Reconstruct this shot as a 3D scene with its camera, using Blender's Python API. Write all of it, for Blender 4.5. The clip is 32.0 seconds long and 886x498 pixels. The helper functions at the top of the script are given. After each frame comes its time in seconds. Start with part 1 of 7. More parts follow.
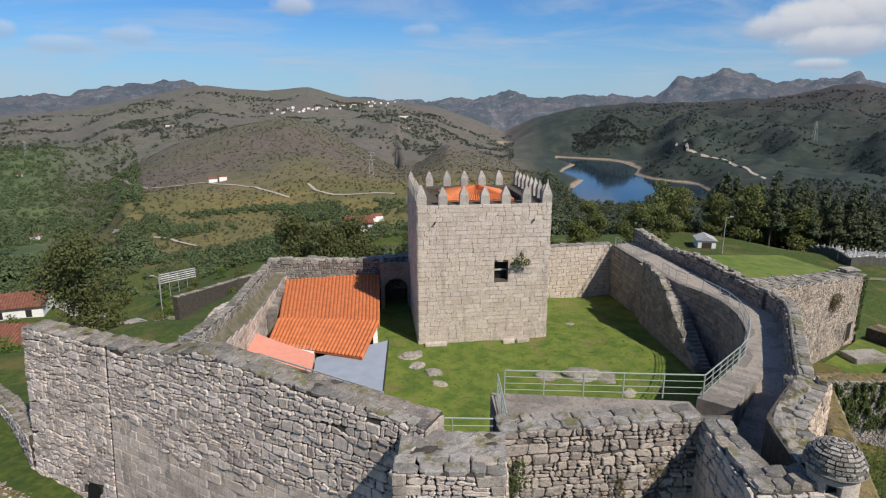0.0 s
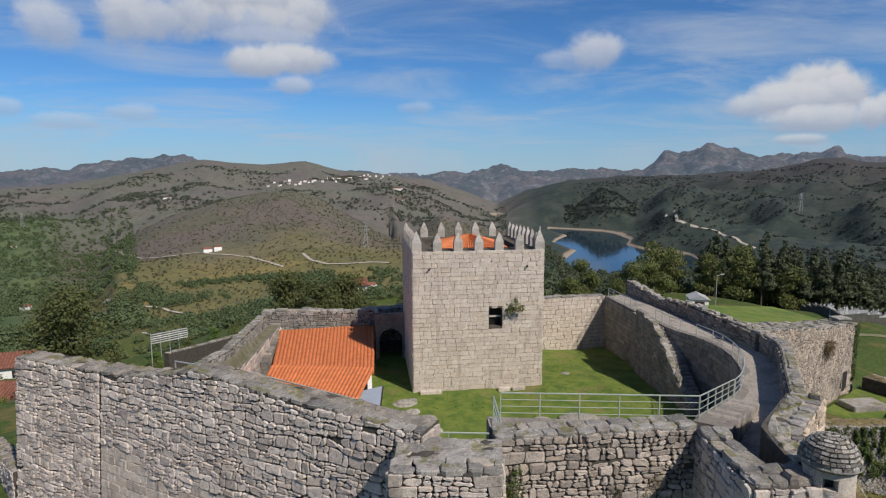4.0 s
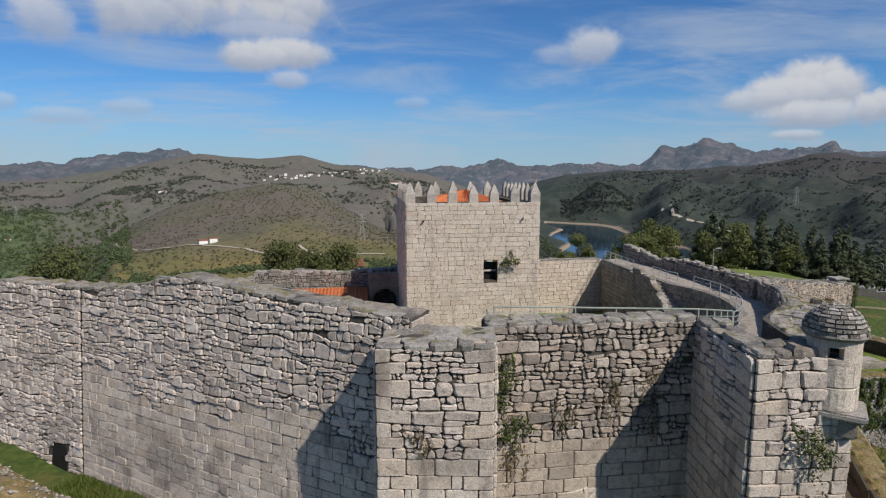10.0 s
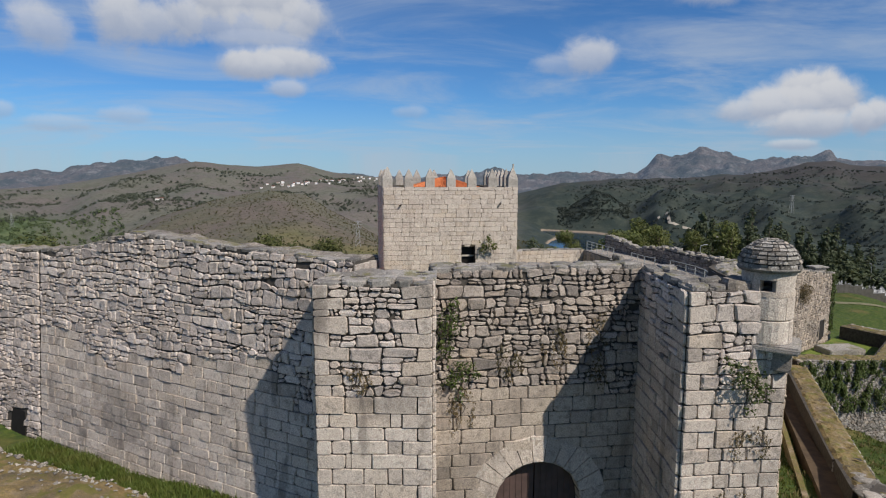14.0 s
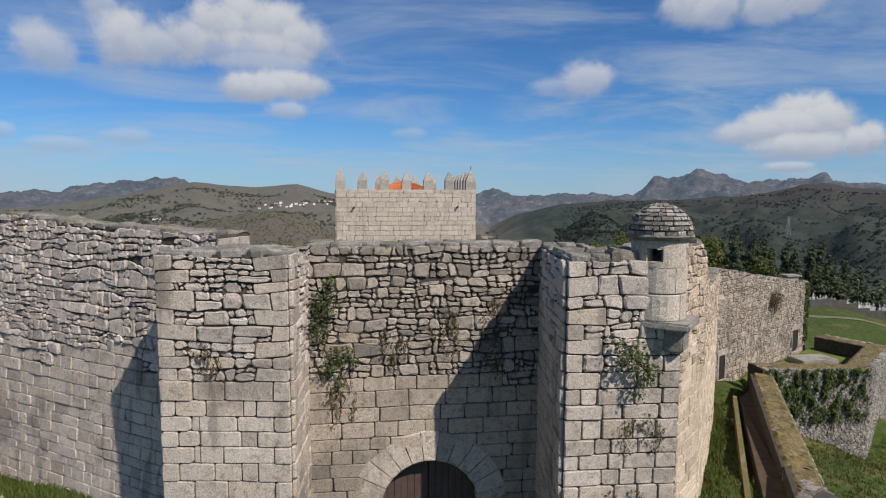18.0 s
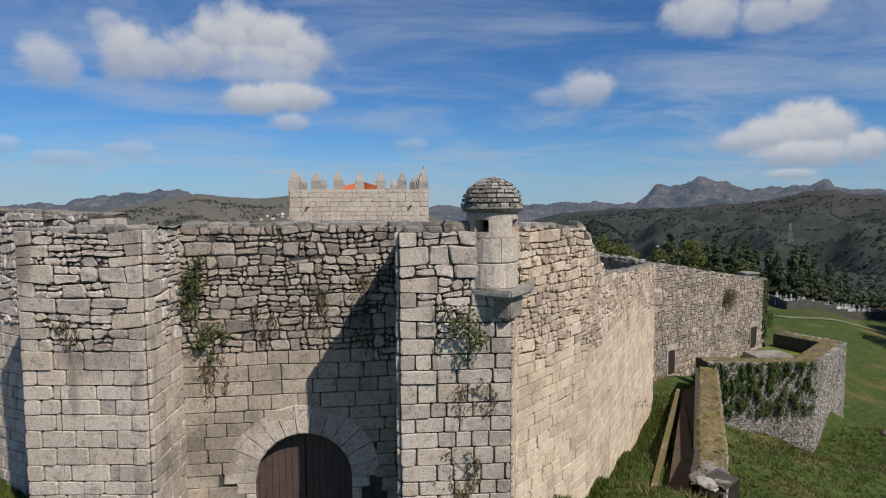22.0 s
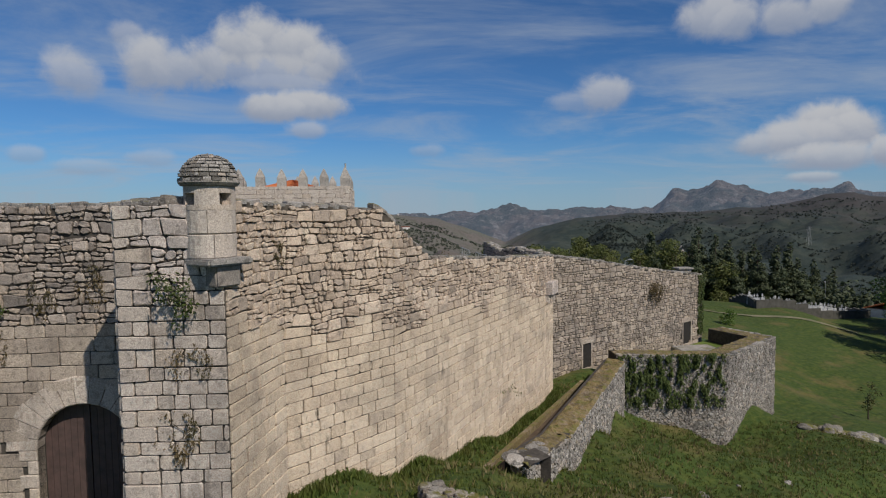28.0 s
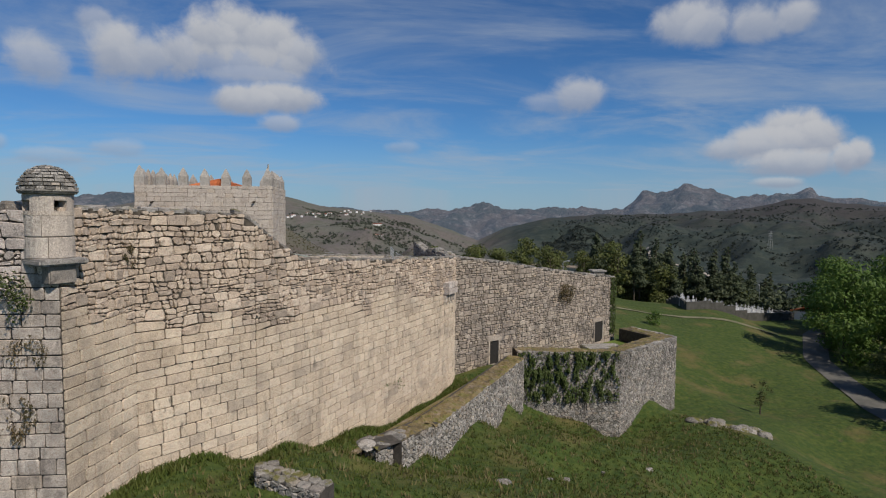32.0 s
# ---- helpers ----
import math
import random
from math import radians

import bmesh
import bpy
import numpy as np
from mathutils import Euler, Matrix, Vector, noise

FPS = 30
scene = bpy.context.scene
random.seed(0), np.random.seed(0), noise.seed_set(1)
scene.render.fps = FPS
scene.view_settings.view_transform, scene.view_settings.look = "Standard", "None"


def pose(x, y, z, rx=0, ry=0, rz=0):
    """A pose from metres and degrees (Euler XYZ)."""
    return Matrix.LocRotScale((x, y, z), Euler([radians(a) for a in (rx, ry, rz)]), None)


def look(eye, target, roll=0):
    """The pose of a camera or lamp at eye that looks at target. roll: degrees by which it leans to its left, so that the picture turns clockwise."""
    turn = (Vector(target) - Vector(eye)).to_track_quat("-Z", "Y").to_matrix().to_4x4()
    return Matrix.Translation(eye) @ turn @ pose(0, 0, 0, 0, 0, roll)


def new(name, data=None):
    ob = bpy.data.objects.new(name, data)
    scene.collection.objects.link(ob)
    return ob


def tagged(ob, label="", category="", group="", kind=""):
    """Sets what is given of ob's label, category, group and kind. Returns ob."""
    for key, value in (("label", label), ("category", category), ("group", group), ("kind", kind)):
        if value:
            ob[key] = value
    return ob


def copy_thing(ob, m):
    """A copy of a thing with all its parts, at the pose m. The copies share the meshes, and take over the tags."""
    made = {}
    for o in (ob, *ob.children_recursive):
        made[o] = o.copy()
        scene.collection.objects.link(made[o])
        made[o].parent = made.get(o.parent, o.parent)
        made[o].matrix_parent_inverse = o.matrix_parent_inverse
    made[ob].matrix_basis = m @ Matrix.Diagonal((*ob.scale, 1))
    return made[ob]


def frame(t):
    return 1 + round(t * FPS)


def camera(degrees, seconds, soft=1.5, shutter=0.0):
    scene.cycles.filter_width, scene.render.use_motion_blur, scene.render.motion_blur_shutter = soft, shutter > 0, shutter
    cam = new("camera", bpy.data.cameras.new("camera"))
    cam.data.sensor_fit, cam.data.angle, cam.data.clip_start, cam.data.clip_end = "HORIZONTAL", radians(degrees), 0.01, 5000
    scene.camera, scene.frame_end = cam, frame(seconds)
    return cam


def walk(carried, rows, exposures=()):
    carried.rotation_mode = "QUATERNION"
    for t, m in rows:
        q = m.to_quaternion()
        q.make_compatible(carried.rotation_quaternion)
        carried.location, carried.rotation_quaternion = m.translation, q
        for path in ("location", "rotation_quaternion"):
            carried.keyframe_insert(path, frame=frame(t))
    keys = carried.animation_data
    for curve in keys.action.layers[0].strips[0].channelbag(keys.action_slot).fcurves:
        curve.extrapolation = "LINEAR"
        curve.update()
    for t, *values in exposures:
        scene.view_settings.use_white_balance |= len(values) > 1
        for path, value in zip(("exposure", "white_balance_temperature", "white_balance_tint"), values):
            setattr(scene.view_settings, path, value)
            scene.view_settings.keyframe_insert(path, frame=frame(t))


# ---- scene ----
cam = camera(73.94, 32.0, soft=1.15)
PATH = (
    (0, -9.29, -45.93, 20.31, 75.41, 0.03, -7.26),
    (0.5, -9.33, -46.14, 20.10, 77.20, 0.12, -7.29),
    (1, -9.37, -46.34, 19.89, 79.85, 0.19, -7.28),
    (1.5, -9.41, -46.52, 19.67, 82.53, 0.24, -7.30),
    (2, -9.44, -46.69, 19.44, 85.23, 0.25, -7.43),
    (2.5, -9.46, -46.80, 19.19, 85.84, 0.14, -7.51),
    (3, -9.47, -46.89, 18.93, 85.24, 0.03, -7.56),
    (3.5, -9.48, -46.95, 18.68, 82.57, -0.00, -7.78),
    (5.5, -9.48, -46.94, 17.71, 82.10, 0.25, -7.83),
    (6, -9.48, -46.90, 17.42, 81.98, 0.26, -7.82),
    (6.5, -9.49, -46.82, 17.08, 81.98, 0.21, -7.88),
    (7, -9.50, -46.74, 16.73, 81.97, 0.14, -7.90),
    (7.5, -9.50, -46.68, 16.38, 81.97, 0.10, -7.91),
    (8, -9.49, -46.68, 16.07, 81.92, 0.11, -7.92),
    (8.5, -9.48, -46.71, 15.77, 81.88, 0.15, -8.02),
    (9, -9.44, -46.74, 15.48, 81.83, 0.17, -8.04),
    (9.5, -9.36, -46.74, 15.18, 81.86, 0.11, -8.05),
    (10, -9.26, -46.73, 14.88, 81.87, 0.01, -8.20),
    (10.5, -9.13, -46.72, 14.58, 81.87, -0.09, -8.26),
    (11, -8.97, -46.74, 14.30, 81.90, -0.15, -8.36),
    (11.5, -8.77, -46.79, 14.00, 82.70, -0.15, -8.38),
    (12, -8.53, -46.86, 13.70, 82.71, -0.11, -8.39),
    (12.5, -8.28, -46.94, 13.43, 82.72, -0.07, -8.41),
    (13, -8.06, -47.03, 13.21, 82.73, -0.05, -8.43),
    (13.5, -7.88, -47.16, 13.06, 82.71, -0.06, -8.44),
    (14, -7.71, -47.29, 12.96, 82.69, -0.07, -8.45),
    (14.5, -7.47, -47.36, 12.83, 82.66, -0.10, -8.46),
    (16.5, -5.51, -46.73, 11.94, 84.77, -0.24, -8.53),
    (17, -5.01, -46.59, 11.74, 84.76, -0.25, -8.59),
    (17.5, -4.55, -46.49, 11.59, 84.73, -0.24, -8.59),
    (18, -4.11, -46.42, 11.46, 84.75, -0.21, -8.59),
    (18.5, -3.66, -46.38, 11.34, 85.27, -0.17, -8.56),
    (19, -3.20, -46.42, 11.21, 85.31, -0.12, -8.55),
    (19.5, -2.70, -46.56, 11.07, 85.78, -0.06, -8.49),
    (20, -2.18, -46.78, 10.91, 85.76, 0.02, -8.44),
    (20.5, -1.66, -47.03, 10.77, 85.74, 0.09, -8.39),
    (21, -1.15, -47.28, 10.67, 85.72, 0.15, -8.35),
    (21.5, -0.69, -47.53, 10.62, 85.72, 0.21, -8.27),
    (22, -0.25, -47.81, 10.61, 85.71, 0.26, -8.29),
    (22.5, 0.22, -48.06, 10.61, 85.71, 0.30, -8.18),
    (23, 0.75, -48.25, 10.58, 85.75, 0.33, -8.15),
    (23.5, 1.39, -48.34, 10.53, 85.79, 0.33, -7.92),
    (24, 2.09, -48.36, 10.46, 85.76, 0.30, -7.84),
    (24.5, 2.82, -48.37, 10.39, 85.73, 0.30, -7.75),
    (25, 3.53, -48.42, 10.31, 85.79, 0.35, -7.66),
    (25.5, 4.20, -48.54, 10.24, 86.00, 0.48, -7.39),
    (27.5, 6.71, -49.46, 9.76, 86.33, 0.59, -6.62),
    (28, 7.44, -49.65, 9.71, 86.30, 0.67, -6.69),
    (28.5, 8.11, -49.86, 9.68, 86.45, 0.76, -6.58),
    (29, 8.75, -50.09, 9.67, 86.54, 0.77, -6.61),
    (29.5, 9.38, -50.39, 9.68, 86.48, 0.57, -6.93),
    (30, 9.98, -50.73, 9.72, 86.32, 0.29, -7.58),
    (30.5, 10.53, -51.12, 9.82, 86.23, 0.04, -8.86),
    (31, 11.04, -51.54, 9.95, 86.22, -0.19, -9.09),
    (31.5, 11.46, -52.00, 10.03, 86.14, -0.36, -9.20),
    (32, 11.85, -52.47, 10.11, 86.06, -0.50, -9.31),
)
walk(cam, [(t, pose(x, y, z, 0, 0, yaw) @ pose(0, 0, 0, tilt, 0, 0) @ pose(0, 0, 0, 0, 0, -lean)) for t, x, y, z, tilt, lean, yaw in PATH],
     exposures=((0, 0.08), (3, -0.02), (8, -0.07), (14, -0.06), (19, -0.07), (23, -0.2), (28, -0.41), (32, -0.36)))

# ---------------------------------------------------------------- light
SUN_TO = Vector((0.395, -0.565, 0.725)).normalized()
world = bpy.data.worlds.new("sky")
scene.world = world
world.use_nodes = True


def link(t, a, b):
    t.links.new(a, b)


def node(t, kind, **kw):
    n = t.nodes.new(kind)
    for k, v in kw.items():
        if k == "op":
            n.operation = v
        elif k == "blend":
            n.data_type, n.blend_type = "RGBA", v
        else:
            n.inputs[k].default_value = v
    return n


def math_n(t, op, a, b=None, clamp=False):
    n = t.nodes.new("ShaderNodeMath")
    n.operation, n.use_clamp = op, clamp
    for i, v in enumerate((a, b)):
        if v is None:
            continue
        if hasattr(v, "links"):
            t.links.new(v, n.inputs[i])
        else:
            n.inputs[i].default_value = v
    return n.outputs[0]


def mix_n(t, fac, a, b, blend="MIX"):
    n = t.nodes.new("ShaderNodeMix")
    n.data_type, n.blend_type = "RGBA", blend
    for sock, v in ((n.inputs["Factor"], fac), (n.inputs[6], a), (n.inputs[7], b)):
        if hasattr(v, "links"):
            t.links.new(v, sock)
        elif isinstance(v, (int, float)):
            sock.default_value = v
        else:
            sock.default_value = (*v[:3], 1)
    return n.outputs[2]


def noise_n(t, scale, vec=None, detail=4.0, rough=0.55, dist=0.0):
    n = t.nodes.new("ShaderNodeTexNoise")
    n.inputs["Scale"].default_value, n.inputs["Detail"].default_value = scale, detail
    n.inputs["Roughness"].default_value, n.inputs["Distortion"].default_value = rough, dist
    if vec is not None:
        t.links.new(vec, n.inputs["Vector"])
    return n.outputs["Fac"]


def ramp_n(t, fac, lo, hi):
    n = t.nodes.new("ShaderNodeMapRange")
    n.interpolation_type = "SMOOTHSTEP"
    t.links.new(fac, n.inputs["Value"])
    n.inputs["From Min"].default_value, n.inputs["From Max"].default_value = lo, hi
    return n.outputs["Result"]


def build_sky():
    t = world.node_tree
    t.nodes.clear()
    out = t.nodes.new("ShaderNodeOutputWorld")
    bg = t.nodes.new("ShaderNodeBackground")
    sky = t.nodes.new("ShaderNodeTexSky")
    sky.sky_type, sky.sun_disc = "NISHITA", False
    sky.sun_elevation = math.asin(SUN_TO.z)
    sky.sun_rotation = math.atan2(SUN_TO.x, SUN_TO.y)
    sky.air_density, sky.dust_density, sky.ozone_density, sky.altitude = 1.0, 0.0, 5.0, 900
    tc = t.nodes.new("ShaderNodeTexCoord").outputs["Generated"]
    sep = t.nodes.new("ShaderNodeSeparateXYZ")
    link(t, tc, sep.inputs[0])
    # thin streaks, stretched along the horizon
    up = math_n(t, "MAXIMUM", sep.outputs[2], 0.03)
    comb = t.nodes.new("ShaderNodeCombineXYZ")
    link(t, math_n(t, "DIVIDE", sep.outputs[0], math_n(t, "ADD", up, 0.12)), comb.inputs[0])
    link(t, math_n(t, "MULTIPLY", math_n(t, "DIVIDE", sep.outputs[1], math_n(t, "ADD", up, 0.12)), 1.6), comb.inputs[1])
    streak = noise_n(t, 0.75, comb.outputs[0], 7, 0.62, 0.6)
    thin = math_n(t, "MULTIPLY", ramp_n(t, streak, 0.40, 0.74), 0.6)
    air = mix_n(t, 1.0, sky.outputs[0], (0.60, 1.0, 1.36), "MULTIPLY")
    low = math_n(t, "SUBTRACT", 1.0, ramp_n(t, sep.outputs[2], 0.0, 0.13))
    air = mix_n(t, math_n(t, "MULTIPLY", low, 0.6), air, (4.5, 6.1, 8.3))
    col = mix_n(t, thin, air, (6.1, 7.0, 8.3))
    # heaped clouds: puffs with billowing edges, white above and grey below
    fine = noise_n(t, 26.0, tc, 7, 0.62, 0.3)
    big = noise_n(t, 9.0, tc, 4, 0.55)
    wob = math_n(t, "ADD", math_n(t, "MULTIPLY", math_n(t, "SUBTRACT", fine, 0.5), 1.0), math_n(t, "MULTIPLY", math_n(t, "SUBTRACT", big, 0.5), 0.9))

    def dot(v):
        n = t.nodes.new("ShaderNodeVectorMath")
        n.operation = "DOT_PRODUCT"
        link(t, tc, n.inputs[0])
        n.inputs[1].default_value = v
        return n.outputs["Value"]

    total = lit = None
    for az, el, wide, tall, dens in CLOUDS:
        d = Vector((math.sin(radians(az)) * math.cos(radians(el)), math.cos(radians(az)) * math.cos(radians(el)), math.sin(radians(el))))
        right = Vector((d.y, -d.x, 0)).normalized()
        upv = right.cross(d)
        a = math_n(t, "DIVIDE", dot(right), radians(wide))
        b = math_n(t, "DIVIDE", dot(upv), radians(tall))
        r = math_n(t, "SQRT", math_n(t, "ADD", math_n(t, "MULTIPLY", a, a), math_n(t, "MULTIPLY", b, b)))
        front = math_n(t, "GREATER_THAN", dot(d), 0.0)
        edge = math_n(t, "ADD", math_n(t, "SUBTRACT", 1.12, r), wob)
        body = math_n(t, "MULTIPLY", math_n(t, "MULTIPLY", ramp_n(t, edge, -0.08, 0.62), front), dens)
        crown = math_n(t, "MULTIPLY", body, ramp_n(t, math_n(t, "ADD", b, math_n(t, "MULTIPLY", wob, 0.8)), -0.7, 0.75))
        total = body if total is None else math_n(t, "MAXIMUM", total, body)
        lit = crown if lit is None else math_n(t, "MAXIMUM", lit, crown)
    white = math_n(t, "DIVIDE", lit, math_n(t, "MAXIMUM", total, 0.05), True)
    shade = mix_n(t, white, (4.9, 5.6, 7.1), (8.6, 8.8, 9.3))
    col = mix_n(t, total, col, shade)
    link(t, col, bg.inputs[0])
    bg.inputs[1].default_value = 0.073
    link(t, bg.outputs[0], out.inputs[0])


# azimuth, elevation, half width, half height (degrees), density
CLOUDS = (
    (-19.05, 12.76, 2.51, 2.73, 0.9),
    (-16.89, 12.52, 3.33, 2.11, 0.85),
    (-14.63, 13.04, 3.11, 2.38, 0.9),
    (-12.03, 14.47, 2.88, 2.88, 1),
    (-9.75, 15.44, 3.04, 2.69, 1),
    (-6.91, 14.84, 3.44, 2.61, 1),
    (-4.41, 13.72, 2.64, 2.16, 0.9),
    (-10.17, 12.73, 8.75, 1.98, 0.7),
    (-8.25, 11.49, 5.31, 1.42, 0.5),
    (-24.83, 11.37, 2.16, 2.05, 0.7),
    (-20.62, 14.89, 1.45, 1.18, 0.55),
    (-9.04, 9.73, 3.23, 1.41, 0.95),
    (-5.77, 10.01, 3.46, 1.43, 0.95),
    (-6.08, 7.68, 1.79, 0.84, 0.6),
    (22.07, 10.46, 2.75, 1.79, 0.75),
    (20.28, 9.94, 3.61, 0.96, 0.4),
    (31.12, 16.23, 2.83, 1.92, 0.85),
    (32.93, 15.65, 2.01, 1.89, 0.8),
    (36.56, 15.42, 2.48, 1.73, 0.8),
    (39.36, 15.66, 2.09, 1.36, 0.8),
    (38.11, 5.63, 3.83, 1.92, 0.95),
    (39.87, 6.78, 3.03, 1.88, 1),
    (36.04, 5.38, 3.15, 1.09, 0.8),
    (41.25, 6.09, 2.37, 1.96, 1),
    (39.77, 4.06, 3.77, 1.26, 0.9),
    (38.82, 2.44, 1.91, 0.48, 0.7),
    (43.36, 4.31, 1.0, 1.31, 0.95),
    (44.17, 4.57, 0.99, 1.29, 0.95),
    (-24.29, 4.01, 2.85, 0.73, 0.35),
    (-19.37, 4.89, 2.18, 0.82, 0.35),
    (-28.21, 4.89, 1.48, 0.74, 0.4),
    (5.27, 5.78, 1.72, 0.68, 0.35),
    (-70, 22, 10, 4, 0.7),
    (80, 20, 12, 4, 0.7),
    (150, 24, 12, 4, 0.6),
    (-140, 20, 11, 4, 0.7),
)
build_sky()
sun = new("sun", bpy.data.lights.new("sun", "SUN"))
sun.data.energy, sun.data.angle, sun.data.color = 5.2, radians(0.6), (1.0, 0.93, 0.83)
sun.matrix_world = look(SUN_TO * 100, (0, 0, 0))
scene.view_settings.exposure = 0.0


# ---------------------------------------------------------------- materials
def material(name, rough=0.85, metal=0.0):
    m = bpy.data.materials.new(name)
    m.use_nodes = True
    t = m.node_tree
    b = t.nodes["Principled BSDF"]
    b.inputs["Roughness"].default_value, b.inputs["Metallic"].default_value = rough, metal
    b.inputs["Specular IOR Level"].default_value = 0.3
    return m, t, b


def position(t):
    return t.nodes.new("ShaderNodeNewGeometry").outputs["Position"]


def piece_random(t):
    """One number for each piece, be it an object of its own or an island of a joined mesh."""
    a = t.nodes.new("ShaderNodeObjectInfo").outputs["Random"]
    b = t.nodes.new("ShaderNodeNewGeometry").outputs["Random Per Island"]
    return math_n(t, "FRACT", math_n(t, "ADD", a, b))


def bump(t, b, height, strength=0.4, dist=0.02):
    n = t.nodes.new("ShaderNodeBump")
    n.inputs["Strength"].default_value, n.inputs["Distance"].default_value = strength, dist
    link(t, height, n.inputs["Height"])
    link(t, n.outputs[0], b.inputs["Normal"])


def granite(name, pale, dark, stain=(0.06, 0.054, 0.05), stained=0.5, lichen=0.0, moss=0.0, streak=0.0, mottle=0.6, ochre=0.3, drip=0.0):
    m, t, b = material(name, 0.92)
    p = position(t)
    rnd = piece_random(t)
    base = mix_n(t, rnd, dark, pale)
    base = mix_n(t, math_n(t, "MULTIPLY", ramp_n(t, math_n(t, "FRACT", math_n(t, "MULTIPLY", rnd, 7.3)), 0.78, 0.95), ochre), base, (0.47, 0.36, 0.25))
    # a few stones are dark with age
    base = mix_n(t, math_n(t, "MULTIPLY", ramp_n(t, math_n(t, "FRACT", math_n(t, "MULTIPLY", rnd, 13.7)), 0.86, 0.96), stained), base, tuple(c * 2.2 for c in stain))
    grain = noise_n(t, 34.0, p, 4, 0.75)
    base = mix_n(t, 0.9, base, mix_n(t, ramp_n(t, grain, 0.25, 0.75), (0.2, 0.2, 0.2), (0.82, 0.82, 0.82)), "OVERLAY")
    blot = noise_n(t, 5.5, p, 6, 0.72, 0.4)
    base = mix_n(t, math_n(t, "MULTIPLY", ramp_n(t, blot, 0.5, 0.66), mottle), base, stain)
    warm = noise_n(t, 1.7, p, 5, 0.6)
    base = mix_n(t, math_n(t, "MULTIPLY", ramp_n(t, warm, 0.5, 0.7), 0.35), base, (0.44, 0.35, 0.29))
    broad = noise_n(t, 0.42, p, 5, 0.65, 0.4)
    base = mix_n(t, math_n(t, "MULTIPLY", ramp_n(t, broad, 0.48, 0.66), stained), base, stain)
    if streak:
        mp = t.nodes.new("ShaderNodeMapping")
        mp.inputs["Scale"].default_value = (1.6, 1.6, 0.28)
        link(t, p, mp.inputs[0])
        run = noise_n(t, 1.0, mp.outputs[0], 5, 0.6)
        base = mix_n(t, math_n(t, "MULTIPLY", ramp_n(t, run, 0.54, 0.68), streak), base, (0.10, 0.083, 0.07))
    if drip:
        # black runs below a band of the wall, block by block
        mp = t.nodes.new("ShaderNodeMapping")
        mp.inputs["Scale"].default_value = (2.6, 2.6, 0.9)
        link(t, p, mp.inputs[0])
        z = t.nodes.new("ShaderNodeSeparateXYZ")
        link(t, p, z.inputs[0])
        band = math_n(t, "MULTIPLY", ramp_n(t, z.outputs[2], 0.5, 2.6), math_n(t, "SUBTRACT", 1.0, ramp_n(t, z.outputs[2], 3.4, 4.6)))
        along = ramp_n(t, noise_n(t, 0.16, p, 3), 0.48, 0.6)
        mark = math_n(t, "MULTIPLY", ramp_n(t, noise_n(t, 1.0, mp.outputs[0], 4, 0.6), 0.56, 0.66), math_n(t, "MULTIPLY", band, along))
        base = mix_n(t, math_n(t, "MULTIPLY", mark, drip), base, (0.085, 0.072, 0.058))
    if lichen:
        li = noise_n(t, 12.0, p, 5, 0.75)
        base = mix_n(t, math_n(t, "MULTIPLY", ramp_n(t, li, 0.57, 0.66), lichen), base, (0.62, 0.59, 0.53))
    if moss:
        g = t.nodes.new("ShaderNodeNewGeometry")
        s = t.nodes.new("ShaderNodeSeparateXYZ")
        link(t, g.outputs["Normal"], s.inputs[0])
        mo = math_n(t, "MULTIPLY", ramp_n(t, noise_n(t, 1.1, p, 7, 0.72), 0.5, 0.6), ramp_n(t, s.outputs[2], 0.2, 0.8))
        base = mix_n(t, math_n(t, "MULTIPLY", mo, moss), base, mix_n(t, noise_n(t, 9.0, p, 5, 0.7), (0.055, 0.062, 0.018), (0.21, 0.18, 0.05)))
    link(t, base, b.inputs["Base Color"])
    h = math_n(t, "ADD", math_n(t, "MULTIPLY", noise_n(t, 13.0, p, 6, 0.75), 0.8), math_n(t, "MULTIPLY", noise_n(t, 70.0, p, 2), 0.25))
    bump(t, b, h, 0.85, 0.045)
    return m


def plain(name, col, col2=None, scale=8.0, rough=0.8, metal=0.0, bumpy=0.15, random_mix=0.0):
    m, t, b = material(name, rough, metal)
    p = position(t)
    base = mix_n(t, ramp_n(t, noise_n(t, scale, p, 5, 0.65), 0.3, 0.7), col, col2 or tuple(c * 0.7 for c in col))
    if random_mix:
        base = mix_n(t, math_n(t, "MULTIPLY", piece_random(t), random_mix), base, tuple(c * 0.35 for c in col))
    link(t, base, b.inputs["Base Color"])
    if bumpy:
        bump(t, b, noise_n(t, scale * 4, p, 4), bumpy, 0.02)
    return m


M_AGED = granite("granite_aged_rubble", (0.48, 0.41, 0.35), (0.25, 0.21, 0.18), stained=0.55, lichen=0.35, mottle=0.6, streak=0.3)
M_AGED_ASHLAR = granite("granite_aged_ashlar", (0.47, 0.395, 0.32), (0.36, 0.30, 0.245), stained=0.4, lichen=0.15, streak=0.4, mottle=0.5)
M_RUBBLE = granite("granite_rubble", (0.66, 0.57, 0.505), (0.42, 0.36, 0.32), stained=0.35, lichen=0.4, mottle=0.5)
M_ASHLAR = granite("granite_ashlar", (0.61, 0.525, 0.45), (0.50, 0.425, 0.36), stained=0.4, lichen=0.25, streak=0.5, mottle=0.45)
M_TAN = granite("granite_tan_rubble", (0.64, 0.515, 0.40), (0.42, 0.325, 0.245), stained=0.35, lichen=0.3, mottle=0.5)
M_WARM = granite("granite_warm_ashlar", (0.68, 0.555, 0.42), (0.56, 0.445, 0.33), stained=0.25, streak=0.2, mottle=0.3, drip=0.85)
